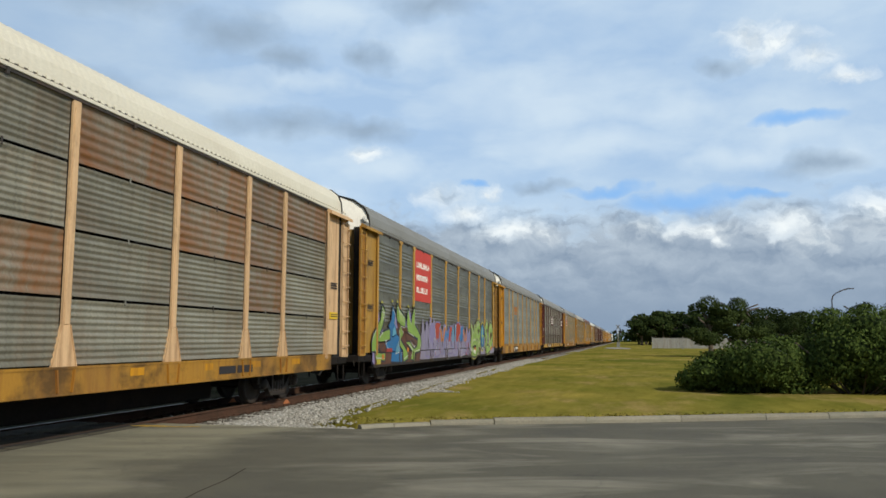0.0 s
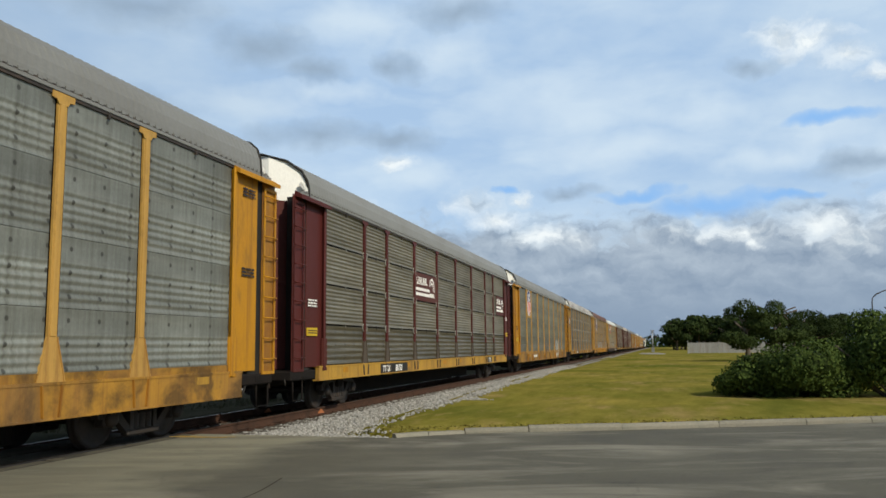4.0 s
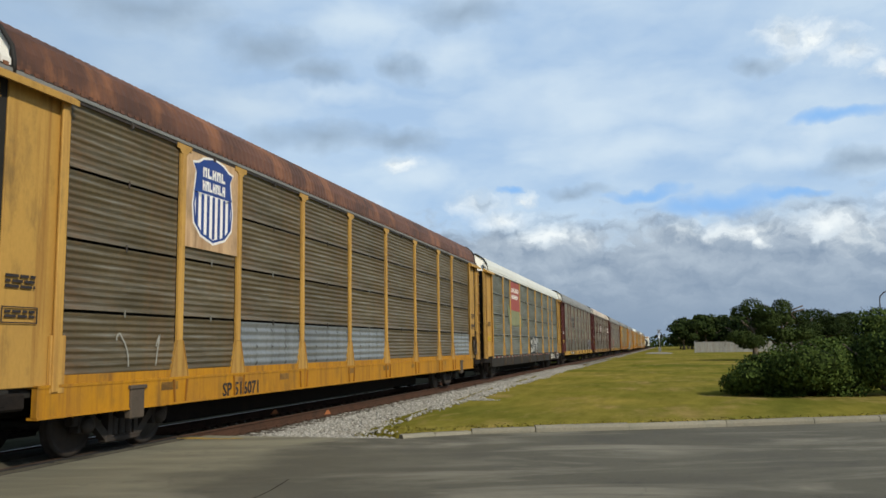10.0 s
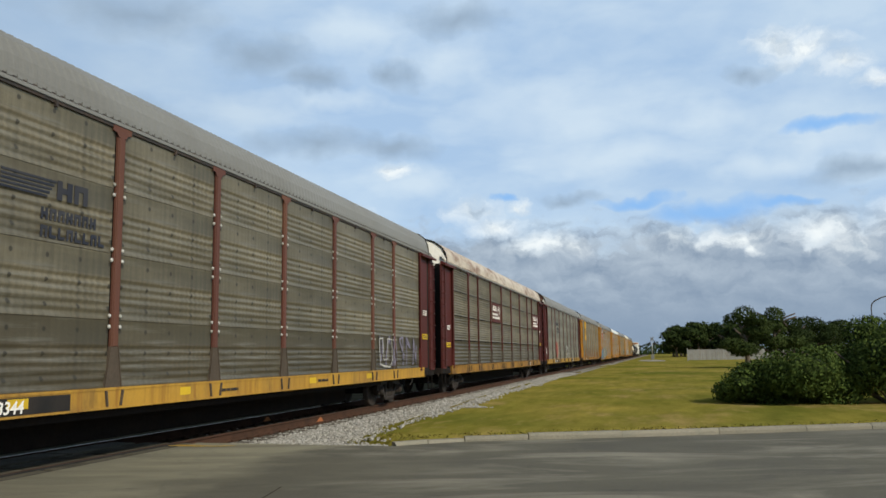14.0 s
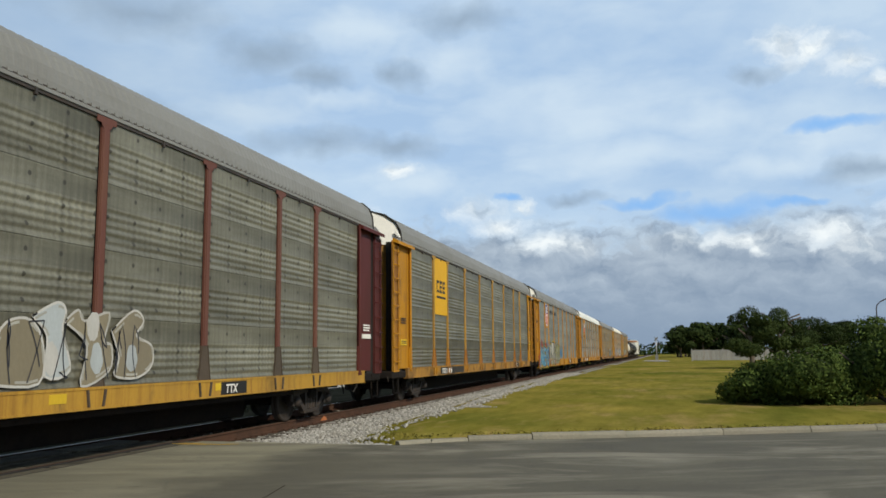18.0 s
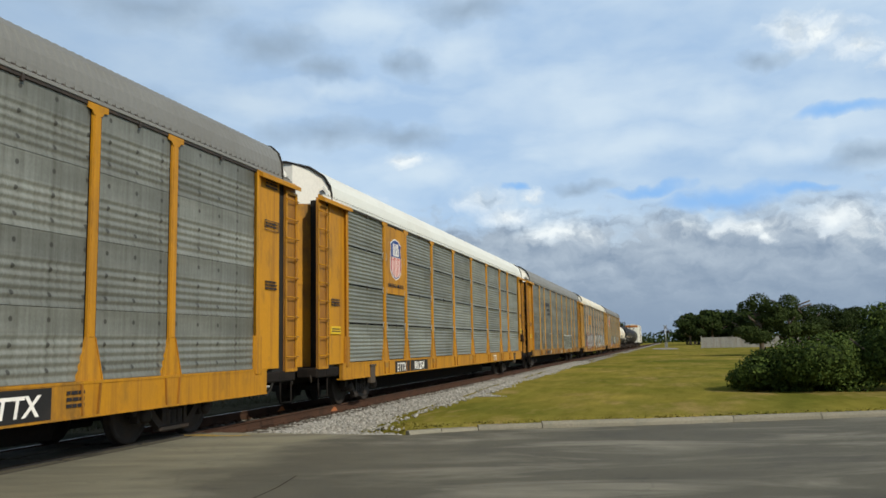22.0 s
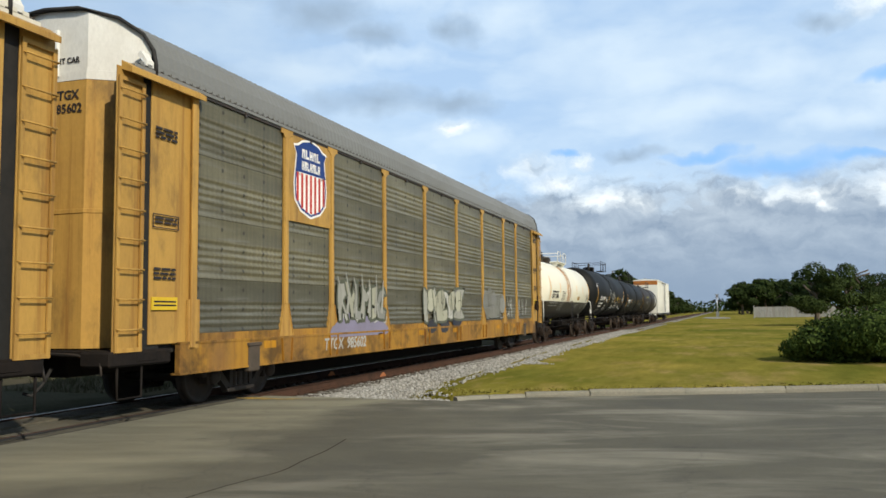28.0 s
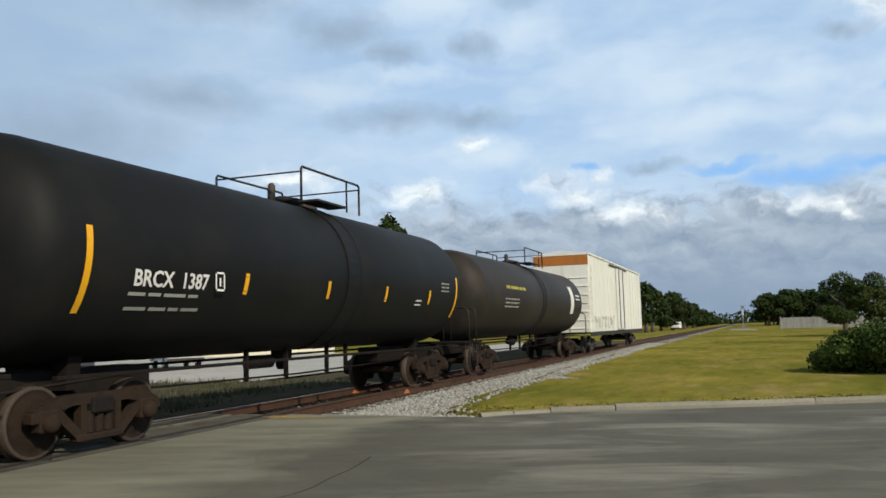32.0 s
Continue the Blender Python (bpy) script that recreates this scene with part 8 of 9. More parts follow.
def marks_b(c):
    x = SIDE + 0.042
    bars_plate(c, 2, 2.99, 5.03, RED, (8, 7, 7))
    haze(c, S_PURPLE, 1, x - 0.004, -12.45, -6.4, 0.68, 2.45, 0.5)
    haze(c, S_LILAC, 2, x - 0.003, -6.5, 4.2, 0.72, 2.2, 0.45)
    g = Geo()
    g.add([(x - 0.0015, a, b) for a, b in ((-12.2, 0.68), (-6.3, 0.68), (-6.05, 1.3), (-6.6, 1.75), (-8.2, 1.95), (-9.6, 1.9), (-11.0, 1.75), (-12.3, 1.3))], [tuple(range(8))])
    part("graffiti_ground", g, S_BROWN, c, "brown sprayed ground between the letters")
    kit = dict(edge=S_DARK, shine=S_WHITE, edge_w=0.07)
    shape_piece(c, x, [(-11.45, 2.67), (-11.10, 2.47), (-11.15, 2.25), (-11.36, 1.94), (-11.65, 1.70), (-11.78, 1.56), (-11.33, 1.77), (-10.49, 1.88), (-10.53, 1.48), (-11.06, 1.45), (-11.47, 1.29), (-11.67, 1.22), (-11.90, 1.33), (-11.87, 1.18), (-11.61, 1.07), (-11.03, 1.07), (-11.08, 0.77), (-12.11, 0.82), (-12.18, 1.12), (-12.53, 1.09), (-12.57, 1.42), (-12.42, 1.67), (-12.02, 1.90), (-11.65, 2.17)], S_GREEN, **kit)
    shape_piece(c, x + 0.003, [(-10.21, 2.69), (-9.86, 2.45), (-9.96, 2.08), (-9.69, 1.72), (-9.30, 1.59), (-8.88, 1.11), (-8.80, 0.67), (-10.34, 0.72), (-10.29, 1.02), (-10.91, 1.17), (-11.09, 1.40), (-10.46, 1.50), (-10.50, 1.80), (-10.70, 1.96), (-10.37, 2.19)], S_BLUE, **kit)
    shape_piece(c, x + 0.006, [(-9.60, 2.77), (-9.31, 2.58), (-8.68, 2.36), (-8.49, 2.24), (-8.57, 1.93), (-9.16, 2.00), (-8.79, 1.69), (-9.16, 1.51), (-8.24, 1.09), (-8.07, 0.80), (-8.73, 0.67), (-8.83, 1.08), (-9.28, 1.26), (-9.30, 1.59), (-9.41, 1.87), (-9.65, 2.09), (-9.71, 2.50)], S_GREEN, **kit)
    shape_piece(c, x + 0.0075, [(-8.13, 2.67), (-7.96, 2.32), (-7.70, 2.12), (-7.51, 2.45), (-7.26, 2.73), (-7.08, 2.58), (-7.16, 2.08), (-6.33, 1.71), (-6.07, 1.37), (-6.35, 1.03), (-7.11, 0.97), (-7.20, 0.71), (-7.73, 0.76), (-7.48, 1.04), (-8.06, 1.26), (-8.41, 1.37), (-8.03, 1.49), (-7.23, 1.16), (-6.78, 1.26), (-6.70, 1.52), (-7.36, 1.62), (-8.18, 1.77), (-8.33, 2.04), (-8.27, 2.40)], S_GREEN, **kit)
    shape_piece(c, x + 0.0115, [(-11.72, 1.41), (-11.08, 1.43), (-11.48, 1.26), (-11.61, 1.11), (-11.82, 1.22), (-11.86, 1.44)], S_BROWN, S_DARK, edge_w=0.04)
    shape_piece(c, x + 0.0115, [(-9.61, 2.14), (-9.23, 2.03), (-9.32, 1.85), (-9.55, 1.93)], S_BROWN, S_DARK, edge_w=0.04)
    shape_piece(c, x + 0.0115, [(-8.61, 1.79), (-7.36, 1.59), (-6.70, 1.46), (-6.87, 1.21), (-7.37, 1.46), (-8.26, 1.43)], S_BROWN, S_DARK, edge_w=0.04)
    shape_piece(c, x + 0.0115, [(-9.42, 1.47), (-9.33, 1.03), (-9.84, 0.99), (-9.76, 1.22)], S_CYAN, S_BLUE, S_WHITE, edge_w=0.04)
    shape_piece(c, x + 0.0115, [(-10.26, 1.58), (-9.72, 1.68), (-9.93, 1.99), (-10.20, 1.85)], S_CYAN, S_BLUE, edge_w=0.04)
    shape_piece(c, x + 0.0115, [(-11.49, 2.47), (-11.27, 2.41), (-11.38, 2.14), (-11.60, 1.93), (-11.82, 1.85), (-11.61, 2.09)], S_LIME, S_GREEN, S_WHITE, edge_w=0.04)
    shape_piece(c, x + 0.0125, [(-9.55, 2.57), (-8.75, 2.30), (-8.70, 2.08), (-9.33, 2.15)], S_LIME, S_GREEN, S_WHITE, edge_w=0.04)
    for y, z in ((-11.45, 2.73), (-10.23, 2.82), (-9.60, 2.83), (-8.10, 2.72), (-7.31, 2.76)):
        blob(c, S_OLIVE, int(-y * 7), x - 0.001, y, z, 0.12, 0.05)
    for y, z, m in ((-11.34, 0.93, S_ORANGE), (-8.16, 1.13, S_ORANGE)):
        blob(c, m, int(-y * 9), x + 0.0135, y, z, 0.14, 0.09)
    part("graffiti_strip", Geo().box(x + 0.0135, x + 0.0140, -10.95, -10.25, 1.08, 1.20), S_DEEP, c, "dull red sprayed strip")
    part("graffiti_strip", Geo().box(x + 0.0135, x + 0.0140, -12.05, -11.6, 0.70, 0.86), S_YELLOW, c, "yellow sprayed strip")
    # a looser row in the middle, and fat shapes at the far end
    block_letters(c, 5, x, -5.4, 4.2, 0.85, 2.2, 11, (S_LILAC, S_PURPLE, S_RED, S_ORANGE, S_BLUE, S_RED, S_CYAN, S_RED, S_BLUE, S_ORANGE, S_PURPLE), S_PURPLE, None, S_LILAC, S_WHITE, 1.3, True, S_DARK)
    haze(c, S_LILAC, 6, x - 0.002, 4.2, 12.2, 0.7, 2.3, 0.3)
    far = dict(edge=S_DARK, rim=S_OLIVE, inner=S_GREEN, shine=S_WHITE)

    def ring(y, z, ry, rz):
        return [(y + ry * math.cos(k * math.pi / 5), z + rz * math.sin(k * math.pi / 5)) for k in range(11)]

    sprayed_letter(c, x, [(0.16, 0.50, (4.52, 2.34), (4.85, 2.08), (5.2, 1.86), (5.55, 1.7), (6.05, 1.78)), (0.44, 0.5, (5.66, 2.3), (5.75, 2.0), (6.1, 1.75)), (0.42, 0.46, (6.12, 1.38), (5.6, 1.45), (5.15, 1.36), (4.86, 1.14), (5.0, 0.9), (5.6, 0.82), (6.25, 0.95), (6.4, 1.3)), (0.42, 0.4, (4.95, 1.95), (4.9, 1.6), (4.75, 1.2))], S_LIME, **far)
    sprayed_letter(c, x + 0.0012, [(0.52, 0.52, *ring(6.72, 2.0, 0.40, 0.26)), (0.36, 0.36, *ring(7.08, 1.16, 0.28, 0.2))], S_LIME, **far)
    shape_piece(c, x + 0.010, [(6.55, 1.97), (6.65, 2.03), (6.7, 2.2), (6.76, 2.03), (6.9, 1.99), (6.78, 1.9), (6.82, 1.74), (6.7, 1.84), (6.57, 1.76), (6.63, 1.9)], S_BROWN, S_DARK, edge_w=0.03)
    shape_piece(c, x + 0.0024, [(8.1 + 0.62 * math.cos(k * math.pi / 9), 1.66 + 0.72 * math.sin(k * math.pi / 9)) for k in range(18)], S_BLUE, S_DARK, None, S_YELLOW)
    blob(c, S_CYAN, 31, x + 0.0040, 8.0, 1.9, 0.3, 0.36)
    cross = Geo()
    stroke(cross, [(8.12, 2.1), (8.13, 1.7), (8.1, 1.28)], 0.13, 0.13, x + 0.0046)
    stroke(cross, [(7.82, 1.74), (8.1, 1.70), (8.44, 1.72)], 0.12, 0.12, x + 0.0048)
    part("graffiti_cross", cross, S_LIME, c, "pale green sprayed cross")
    for k in range(3):
        part("graffiti_mark", Geo().box(x + 0.0046, x + 0.0050, 7.85 + 0.2 * k, 7.95 + 0.2 * k, 0.98, 1.1), S_WHITE, c)
    sprayed_letter(c, x + 0.0036, [(0.42, 0.42, (9.86, 2.26), (9.4, 2.3), (9.14, 1.86), (9.6, 1.6), (9.25, 1.2), (9.5, 0.92), (10.05, 0.98))], S_LIME, **far)
    sprayed_letter(c, x + 0.0048, [(0.56, 0.56, *ring(10.95, 1.76, 0.46, 0.44)), (0.3, 0.2, (10.75, 1.2), (10.6, 1.0), (10.3, 0.9))], S_LIME, **far)
    blob(c, S_BROWN, 37, x + 0.0125, 10.95, 1.7, 0.24, 0.28)
    for y, m in ((5.75, S_ORANGE), (7.1, S_BROWN), (11.1, S_ORANGE), (4.55, S_WHITE)):
        blob(c, m, int(y * 10), x + 0.0128, y, 1.0, 0.3, 0.1)
    lettering("TTX", 0.2, x + 0.015, 5.3, 0.76, LETTER, c, 0.2)
    shape_piece(c, x, [(3.2, 1.95), (3.7, 1.8), (4.0, 1.3), (3.7, 0.75), (3.1, 0.7)], S_RED, S_DARK, S_WHITE)


def marks_c(c):
    block_row(c, S_ORANGE, SIDE + 0.003, -6.4, -4.65, 3.52, 3.92, 4, 1)
    part("emblem_line", Geo().box(SIDE + 0.003, SIDE + 0.007, -6.4, -4.75, 3.36, 3.46), S_ORANGE, c)
    sill_text(c, "TTGX", -7.2, LETTER, 0.22, BLACK, 2.4)
    bars(SIDE + 0.046, -6.0, 0.74, 1.1, 0.2, 1, LETTER, c, random.Random(19))
    sill_patches(c, LEMON, 3, 6)


def emblem_plate(c, bay, r, y0=0.0, y1=1.0, size=0.3):
    """A dark red plate with a white ring emblem and two bars."""
    h = (Z_EAVE - Z_SHEET) / 4
    a, b, x = plate(c, bay, Z_SHEET + r * h + 0.02, Z_SHEET + (r + 1) * h - 0.02, PLATE_RED, "dark red plate with a white ring emblem", y0, y1)
    cz, w = Z_SHEET + (r + 0.5) * h, b - a
    g = Geo()
    for k in (0.0, 0.17):
        g.box(x, x + 0.004, a + 0.02, b - 0.36 * w, cz - 0.30 + k, cz - 0.20 + k)
    block_row(c, LETTER, x, a + 0.05 * w, a + 0.54 * w, cz + 0.08, cz + 0.34, 7, 3)
    for q, t, turns in ((1.0, 0.085, 22), (0.55, 0.07, 20)):
        ribbon(g, [(b - 0.25 * w + size * q * math.cos(k * 0.17 - 0.5), cz + 0.05 + size * q * math.sin(k * 0.17 - 0.5)) for k in range(turns)], t, x + 0.003)
    g.add([(x + 0.002, b - 0.37 * w, cz - 0.30), (x + 0.002, b - 0.12 * w, cz - 0.30), (x + 0.002, b - 0.16 * w, cz - 0.16), (x + 0.002, b - 0.37 * w, cz - 0.16)], [(0, 1, 2, 3)])
    part("ring_emblem", g, LETTER, c)


def marks_d(c):
    emblem_plate(c, 3, 2)
    emblem_plate(c, 8, 2, 0.25, 1.0, 0.24)
    sill_patches(c, YELLOW, 4, 8)
    sill_text(c, "TTX", 7.6, LETTER, 0.2, BLACK, 0.8)
    sill_text(c, "TTGX", -7.7, LETTER, 0.25, BLACK, 2.45)
    lettering("80730", 0.19, SIDE + 0.046, -6.5, 0.815, LETTER, c, 0.15)


def marks_e(c):
    union_shield(c, 1, PALE_YELLOW)
    tag(c, 41, SIDE + 0.042, -0.9, 1.0, 1.12, 1.75, S_SALMON, 6, 0.03)
    tag(c, 42, SIDE + 0.044, -0.9, 1.2, 1.1, 1.6, S_MIST, 7, 0.035)
    for k, (y, z, ry, rz) in enumerate(((5.1, 1.6, 0.4, 0.42), (5.75, 1.62, 0.36, 0.36), (6.4, 1.25, 0.22, 0.5))):
        blob(c, S_WHITE, 140 + k, SIDE + 0.040, y, z, ry, rz)
    for k, (y, z, ry, rz) in enumerate(((5.1, 1.55, 0.22, 0.26), (5.75, 1.6, 0.18, 0.2))):
        blob(c, S_HAZE, 145 + k, SIDE + 0.041, y, z, ry, rz)
    tag(c, 44, SIDE + 0.043, 4.7, 7.0, 1.2, 2.0, S_WHITE, 5, 0.05)
    tag(c, 45, SIDE + 0.043, 7.3, 8.8, 1.3, 1.8, S_FADED, 3, 0.06)
    tag(c, 46, SIDE + 0.050, 4.7, 6.2, 0.8, 1.05, S_WHITE, 5, 0.03)
    sill_text(c, "TTX", 5.0, LETTER, 0.24)
    bars(SIDE + 0.046, -6.8, 0.72, 1.6, 0.26, 1, LETTER, c, random.Random(4))
    sill_patches(c, YELLOW, 5, 4)


def marks_f(c):
    sill_text(c, "TTGX   154223", -7.35, LETTER, 0.24, BLACK, 2.9)
    sill_text(c, "TTX", 5.0, LETTER, 0.28)
    tag(c, 43, SIDE + 0.008, -10.9, -9.5, 1.3, 2.4, S_DARK, 3, 0.05)
    tag(c, 52, SIDE + 0.008, -8.8, -7.4, 1.5, 2.2, S_DARK, 3, 0.04)
    tag(c, 53, SIDE + 0.008, -6.4, -4.9, 1.3, 2.3, S_DARK, 2, 0.05)
    for y in (-12.55, 12.55):
        blob(c, S_WHITE, 3, SIDE + 0.008, y, 3.75, 0.31, 0.43, "emblem_rim", "white rim of a round emblem")
        blob(c, S_DARK, 3, SIDE + 0.010, y, 3.75, 0.27, 0.39, "emblem_disc", "black round emblem")
        part("emblem_cross", Geo().box(SIDE + 0.011, SIDE + 0.015, y - 0.17, y + 0.17, 3.70, 3.80).box(SIDE + 0.011, SIDE + 0.015, y - 0.05, y + 0.05, 3.48, 4.02), LETTER, c)
        ring = Geo()
        ribbon(ring, [(y + 0.20 * math.cos(k * 0.25), 3.75 + 0.30 * math.sin(k * 0.25)) for k in range(26)], 0.03, SIDE + 0.012)
        part("emblem_ring", ring, LETTER, c)
    end_text(c, ("TTGX", "154223"), "")


def marks_g(c):
    union_shield(c, 1, PEACH, stripe=BLUE)
    sill_patches(c, SILL_YELLOW, 6, 8)
    lettering("SP 516071", 0.24, SIDE + 0.046, -7.75, 0.70, DARK_LETTER, c)
    tag(c, 85, SIDE + 0.008, -10.9, -9.5, 1.3, 1.8, S_FADED, 2, 0.03)
    part("door_wheel", Geo().tube([(SIDE + 0.06, 12.6 + 0.22 * math.cos(k * 0.4), 1.55 + 0.34 * math.sin(k * 0.4)) for k in range(17)], 0.05, 6), STEEL, c, "dark brake wheel on the corner panel")


HPATCH = (((-8.1, 3.8), (-7.75, 3.62), (-7.28, 3.5), (-7.25, 2.66), (-7.55, 2.72), (-7.72, 3.1), (-7.95, 3.45)),
          ((-7.08, 3.74), (-6.8, 3.66), (-6.5, 3.72), (-6.1, 3.58), (-5.7, 3.62), (-5.3, 3.5), (-4.9, 3.54), (-4.4, 3.44), (-4.4, 2.62), (-4.7, 2.6), (-4.75, 2.74), (-5.3, 2.72), (-5.9, 2.6), (-6.4, 2.70), (-6.95, 2.6)),
          ((-4.2, 3.25), (-3.75, 3.15), (-3.7, 2.9), (-3.45, 2.85), (-3.4, 2.6), (-4.2, 2.62)), ((-11.4, 2.6), (-10.9, 2.45), (-10.4, 2.46), (-11.3, 2.4)))


def marks_h(c):
    bars_plate(c, 2, 3.45, 4.98, DULL_RED, (8, 7))
    block_letters(c, 22, SIDE + 0.042, -1.0, 1.8, 1.15, 2.15, 4, (S_WHITE, S_GREY), S_DARK)
    sill_text(c, "CP 542602", 7.7, LETTER, 0.30)
    pale = spray("pale_green_emblem_paint", (0.20, 0.215, 0.115))
    for form in HPATCH:
        g = Geo()
        g.add([(SIDE + 0.006, a, b) for a, b in form], [tuple(range(len(form)))])
        part("faded_emblem", g, pale, c, "faded pale green painted emblem")
    for i in range(52):
        y = -11.8 + i * 0.455
        if not 7.4 < y < 10.2:
            part("conspicuity_strip", stored("red strip", lambda: Geo().prism([(0, 0), (0.2, 0), (0.26, 0.07), (0.06, 0.07)], "x", 0, 0.004)), DULL_RED if i % 2 else S_FADED, c, "", pose(SIDE + 0.047, y, 1.0))
    part("stencil_frame", Geo().box(0, 0.005, 10.9, 11.7, 0.70, 0.74).box(0, 0.005, 10.9, 11.7, 0.96, 1.0).box(0, 0.005, 10.9, 10.95, 0.74, 0.96).box(0, 0.005, 11.65, 11.7, 0.74, 0.96), LETTER, c, "", pose(SIDE + 0.037, 0, 0))


def marks_i(c):
    speed_lines(c, -6.62, 3.68, S_DARK)
    tag(c, 45, SIDE + 0.03, 7.4, 11.5, 1.2, 2.1, S_LILAC, 6, 0.07)
    chalk_blocks(c, 1, SIDE + 0.032, 7.6, 9.0, 1.2, 2.0, 1, S_WHITE, None, 0.06)
    sill_text(c, "TTGX", -8.0, LETTER, 0.25, BLACK, 2.78)
    lettering("973344", 0.16, SIDE + 0.046, -6.75, 0.85, LETTER, c, 0.15)
    part("sill_patch", Geo().box(0.0, 0.003, -6.35, -6.0, 0.90, 1.03), LABEL_YELLOW, c, "", pose(SIDE + 0.043, 0, 0))
    bars(SIDE + 0.046, -1.2, 0.86, 0.6, 0.09, 1, DARK_LETTER, c, random.Random(7))
    bars(SIDE + 0.046, 3.2, 0.88, 0.6, 0.1, 1, DARK_LETTER, c, random.Random(17))
    sill_patches(c, LABEL_YELLOW, 7, 4)


def marks_j(c):
    emblem_plate(c, 3, 2, 0.1, 0.9, 0.26)
    emblem_plate(c, 8, 2, 0.1, 1.0, 0.26)
    sill_text(c, "TTX", 7.4, LETTER, 0.28)


def marks_k(c):
    speed_lines(c, -6.76, 3.72, S_DARK)
    blob(c, S_SALMON, 72, SIDE + 0.004, -6.0, 1.8, 0.55, 0.62)
    blob(c, S_DEEP, 73, SIDE + 0.006, -6.55, 1.8, 0.52, 0.66, label="round dark red sprayed patch")
    thin = dict(edge=S_WHITE, shine=S_FADED, edge_w=0.035)
    shape_piece(c, SIDE + 0.042, round_off([(-0.55, 1.2), (-0.5, 1.6), (-0.3, 1.95), (0.1, 2.0), (0.34, 1.7), (0.3, 1.18)]), S_TAN, **thin)
    shape_piece(c, SIDE + 0.043, round_off([(0.13, 2.05), (0.57, 2.25), (0.74, 2.14), (0.69, 1.87), (0.87, 1.34), (0.41, 1.27), (0.41, 1.8)]), S_ICE, **thin)
    shape_piece(c, SIDE + 0.044, round_off([(0.72, 2.0), (0.98, 2.17), (1.12, 2.02), (1.64, 2.16), (1.55, 1.75), (1.72, 1.68), (1.69, 1.32), (1.1, 1.12), (1.19, 1.68)]), S_TAN, **thin)
    shape_piece(c, SIDE + 0.045, round_off([(1.71, 1.9), (2.21, 2.22), (2.47, 2.07), (2.3, 1.84), (2.69, 1.69), (2.71, 1.38), (2.34, 1.2), (1.81, 1.25), (1.9, 1.5)]), S_TAN, **thin)
    for k, (y, z) in enumerate(((0.5, 1.5), (1.4, 1.5), (1.3, 1.95), (2.2, 1.5))):
        blob(c, S_ICE if k % 2 else S_WHITE, 60 + k, SIDE + 0.047, y, z, 0.13, 0.22)
    tag(c, 27, SIDE + 0.049, -0.4, 2.6, 1.2, 2.0, S_DARK, 7, 0.02)
    sill_text(c, "TTGX   979567", -8.0, LETTER, 0.24, BLACK, 2.75)
    sill_text(c, "TTX", 5.0, LETTER, 0.2, BLACK, 0.8)
    tag(c, 81, SIDE + 0.008, -12.8, -12.2, 1.2, 1.5, S_WHITE, 4, 0.025)
    sill_patches(c, LABEL_YELLOW, 12, 3)


def marks_l(c):
    a, b, x = plate(c, 1, 2.95, 5.0, SIGN_YELLOW, "bright yellow plate with a dark block emblem")
    g = Geo()
    for i in range(3):
        p = a + 0.28 + i * 0.42
        g.box(x, x + 0.004, p, p + 0.09, 3.75, 4.2)
        g.box(x, x + 0.004, p + 0.09, p + 0.32, 4.1, 4.2)
        g.box(x, x + 0.004, p + 0.09, p + 0.32, 3.75, 3.85)
        if i:
            g.box(x, x + 0.004, p + 0.09, p + 0.32, 3.93, 4.02)
    g.box(x, x + 0.004, a + 0.28, b - 0.25, 3.55, 3.63)
    part("block_emblem", g, DARK_LETTER, c)
    sill_text(c, "TTGX  974389", -8.2, LETTER, 0.24, BLACK, 3.4)
    sill_text(c, "TTX", 7.3, LETTER, 0.24, BLACK, 1.0)
    sill_patches(c, YELLOW, 9, 4)


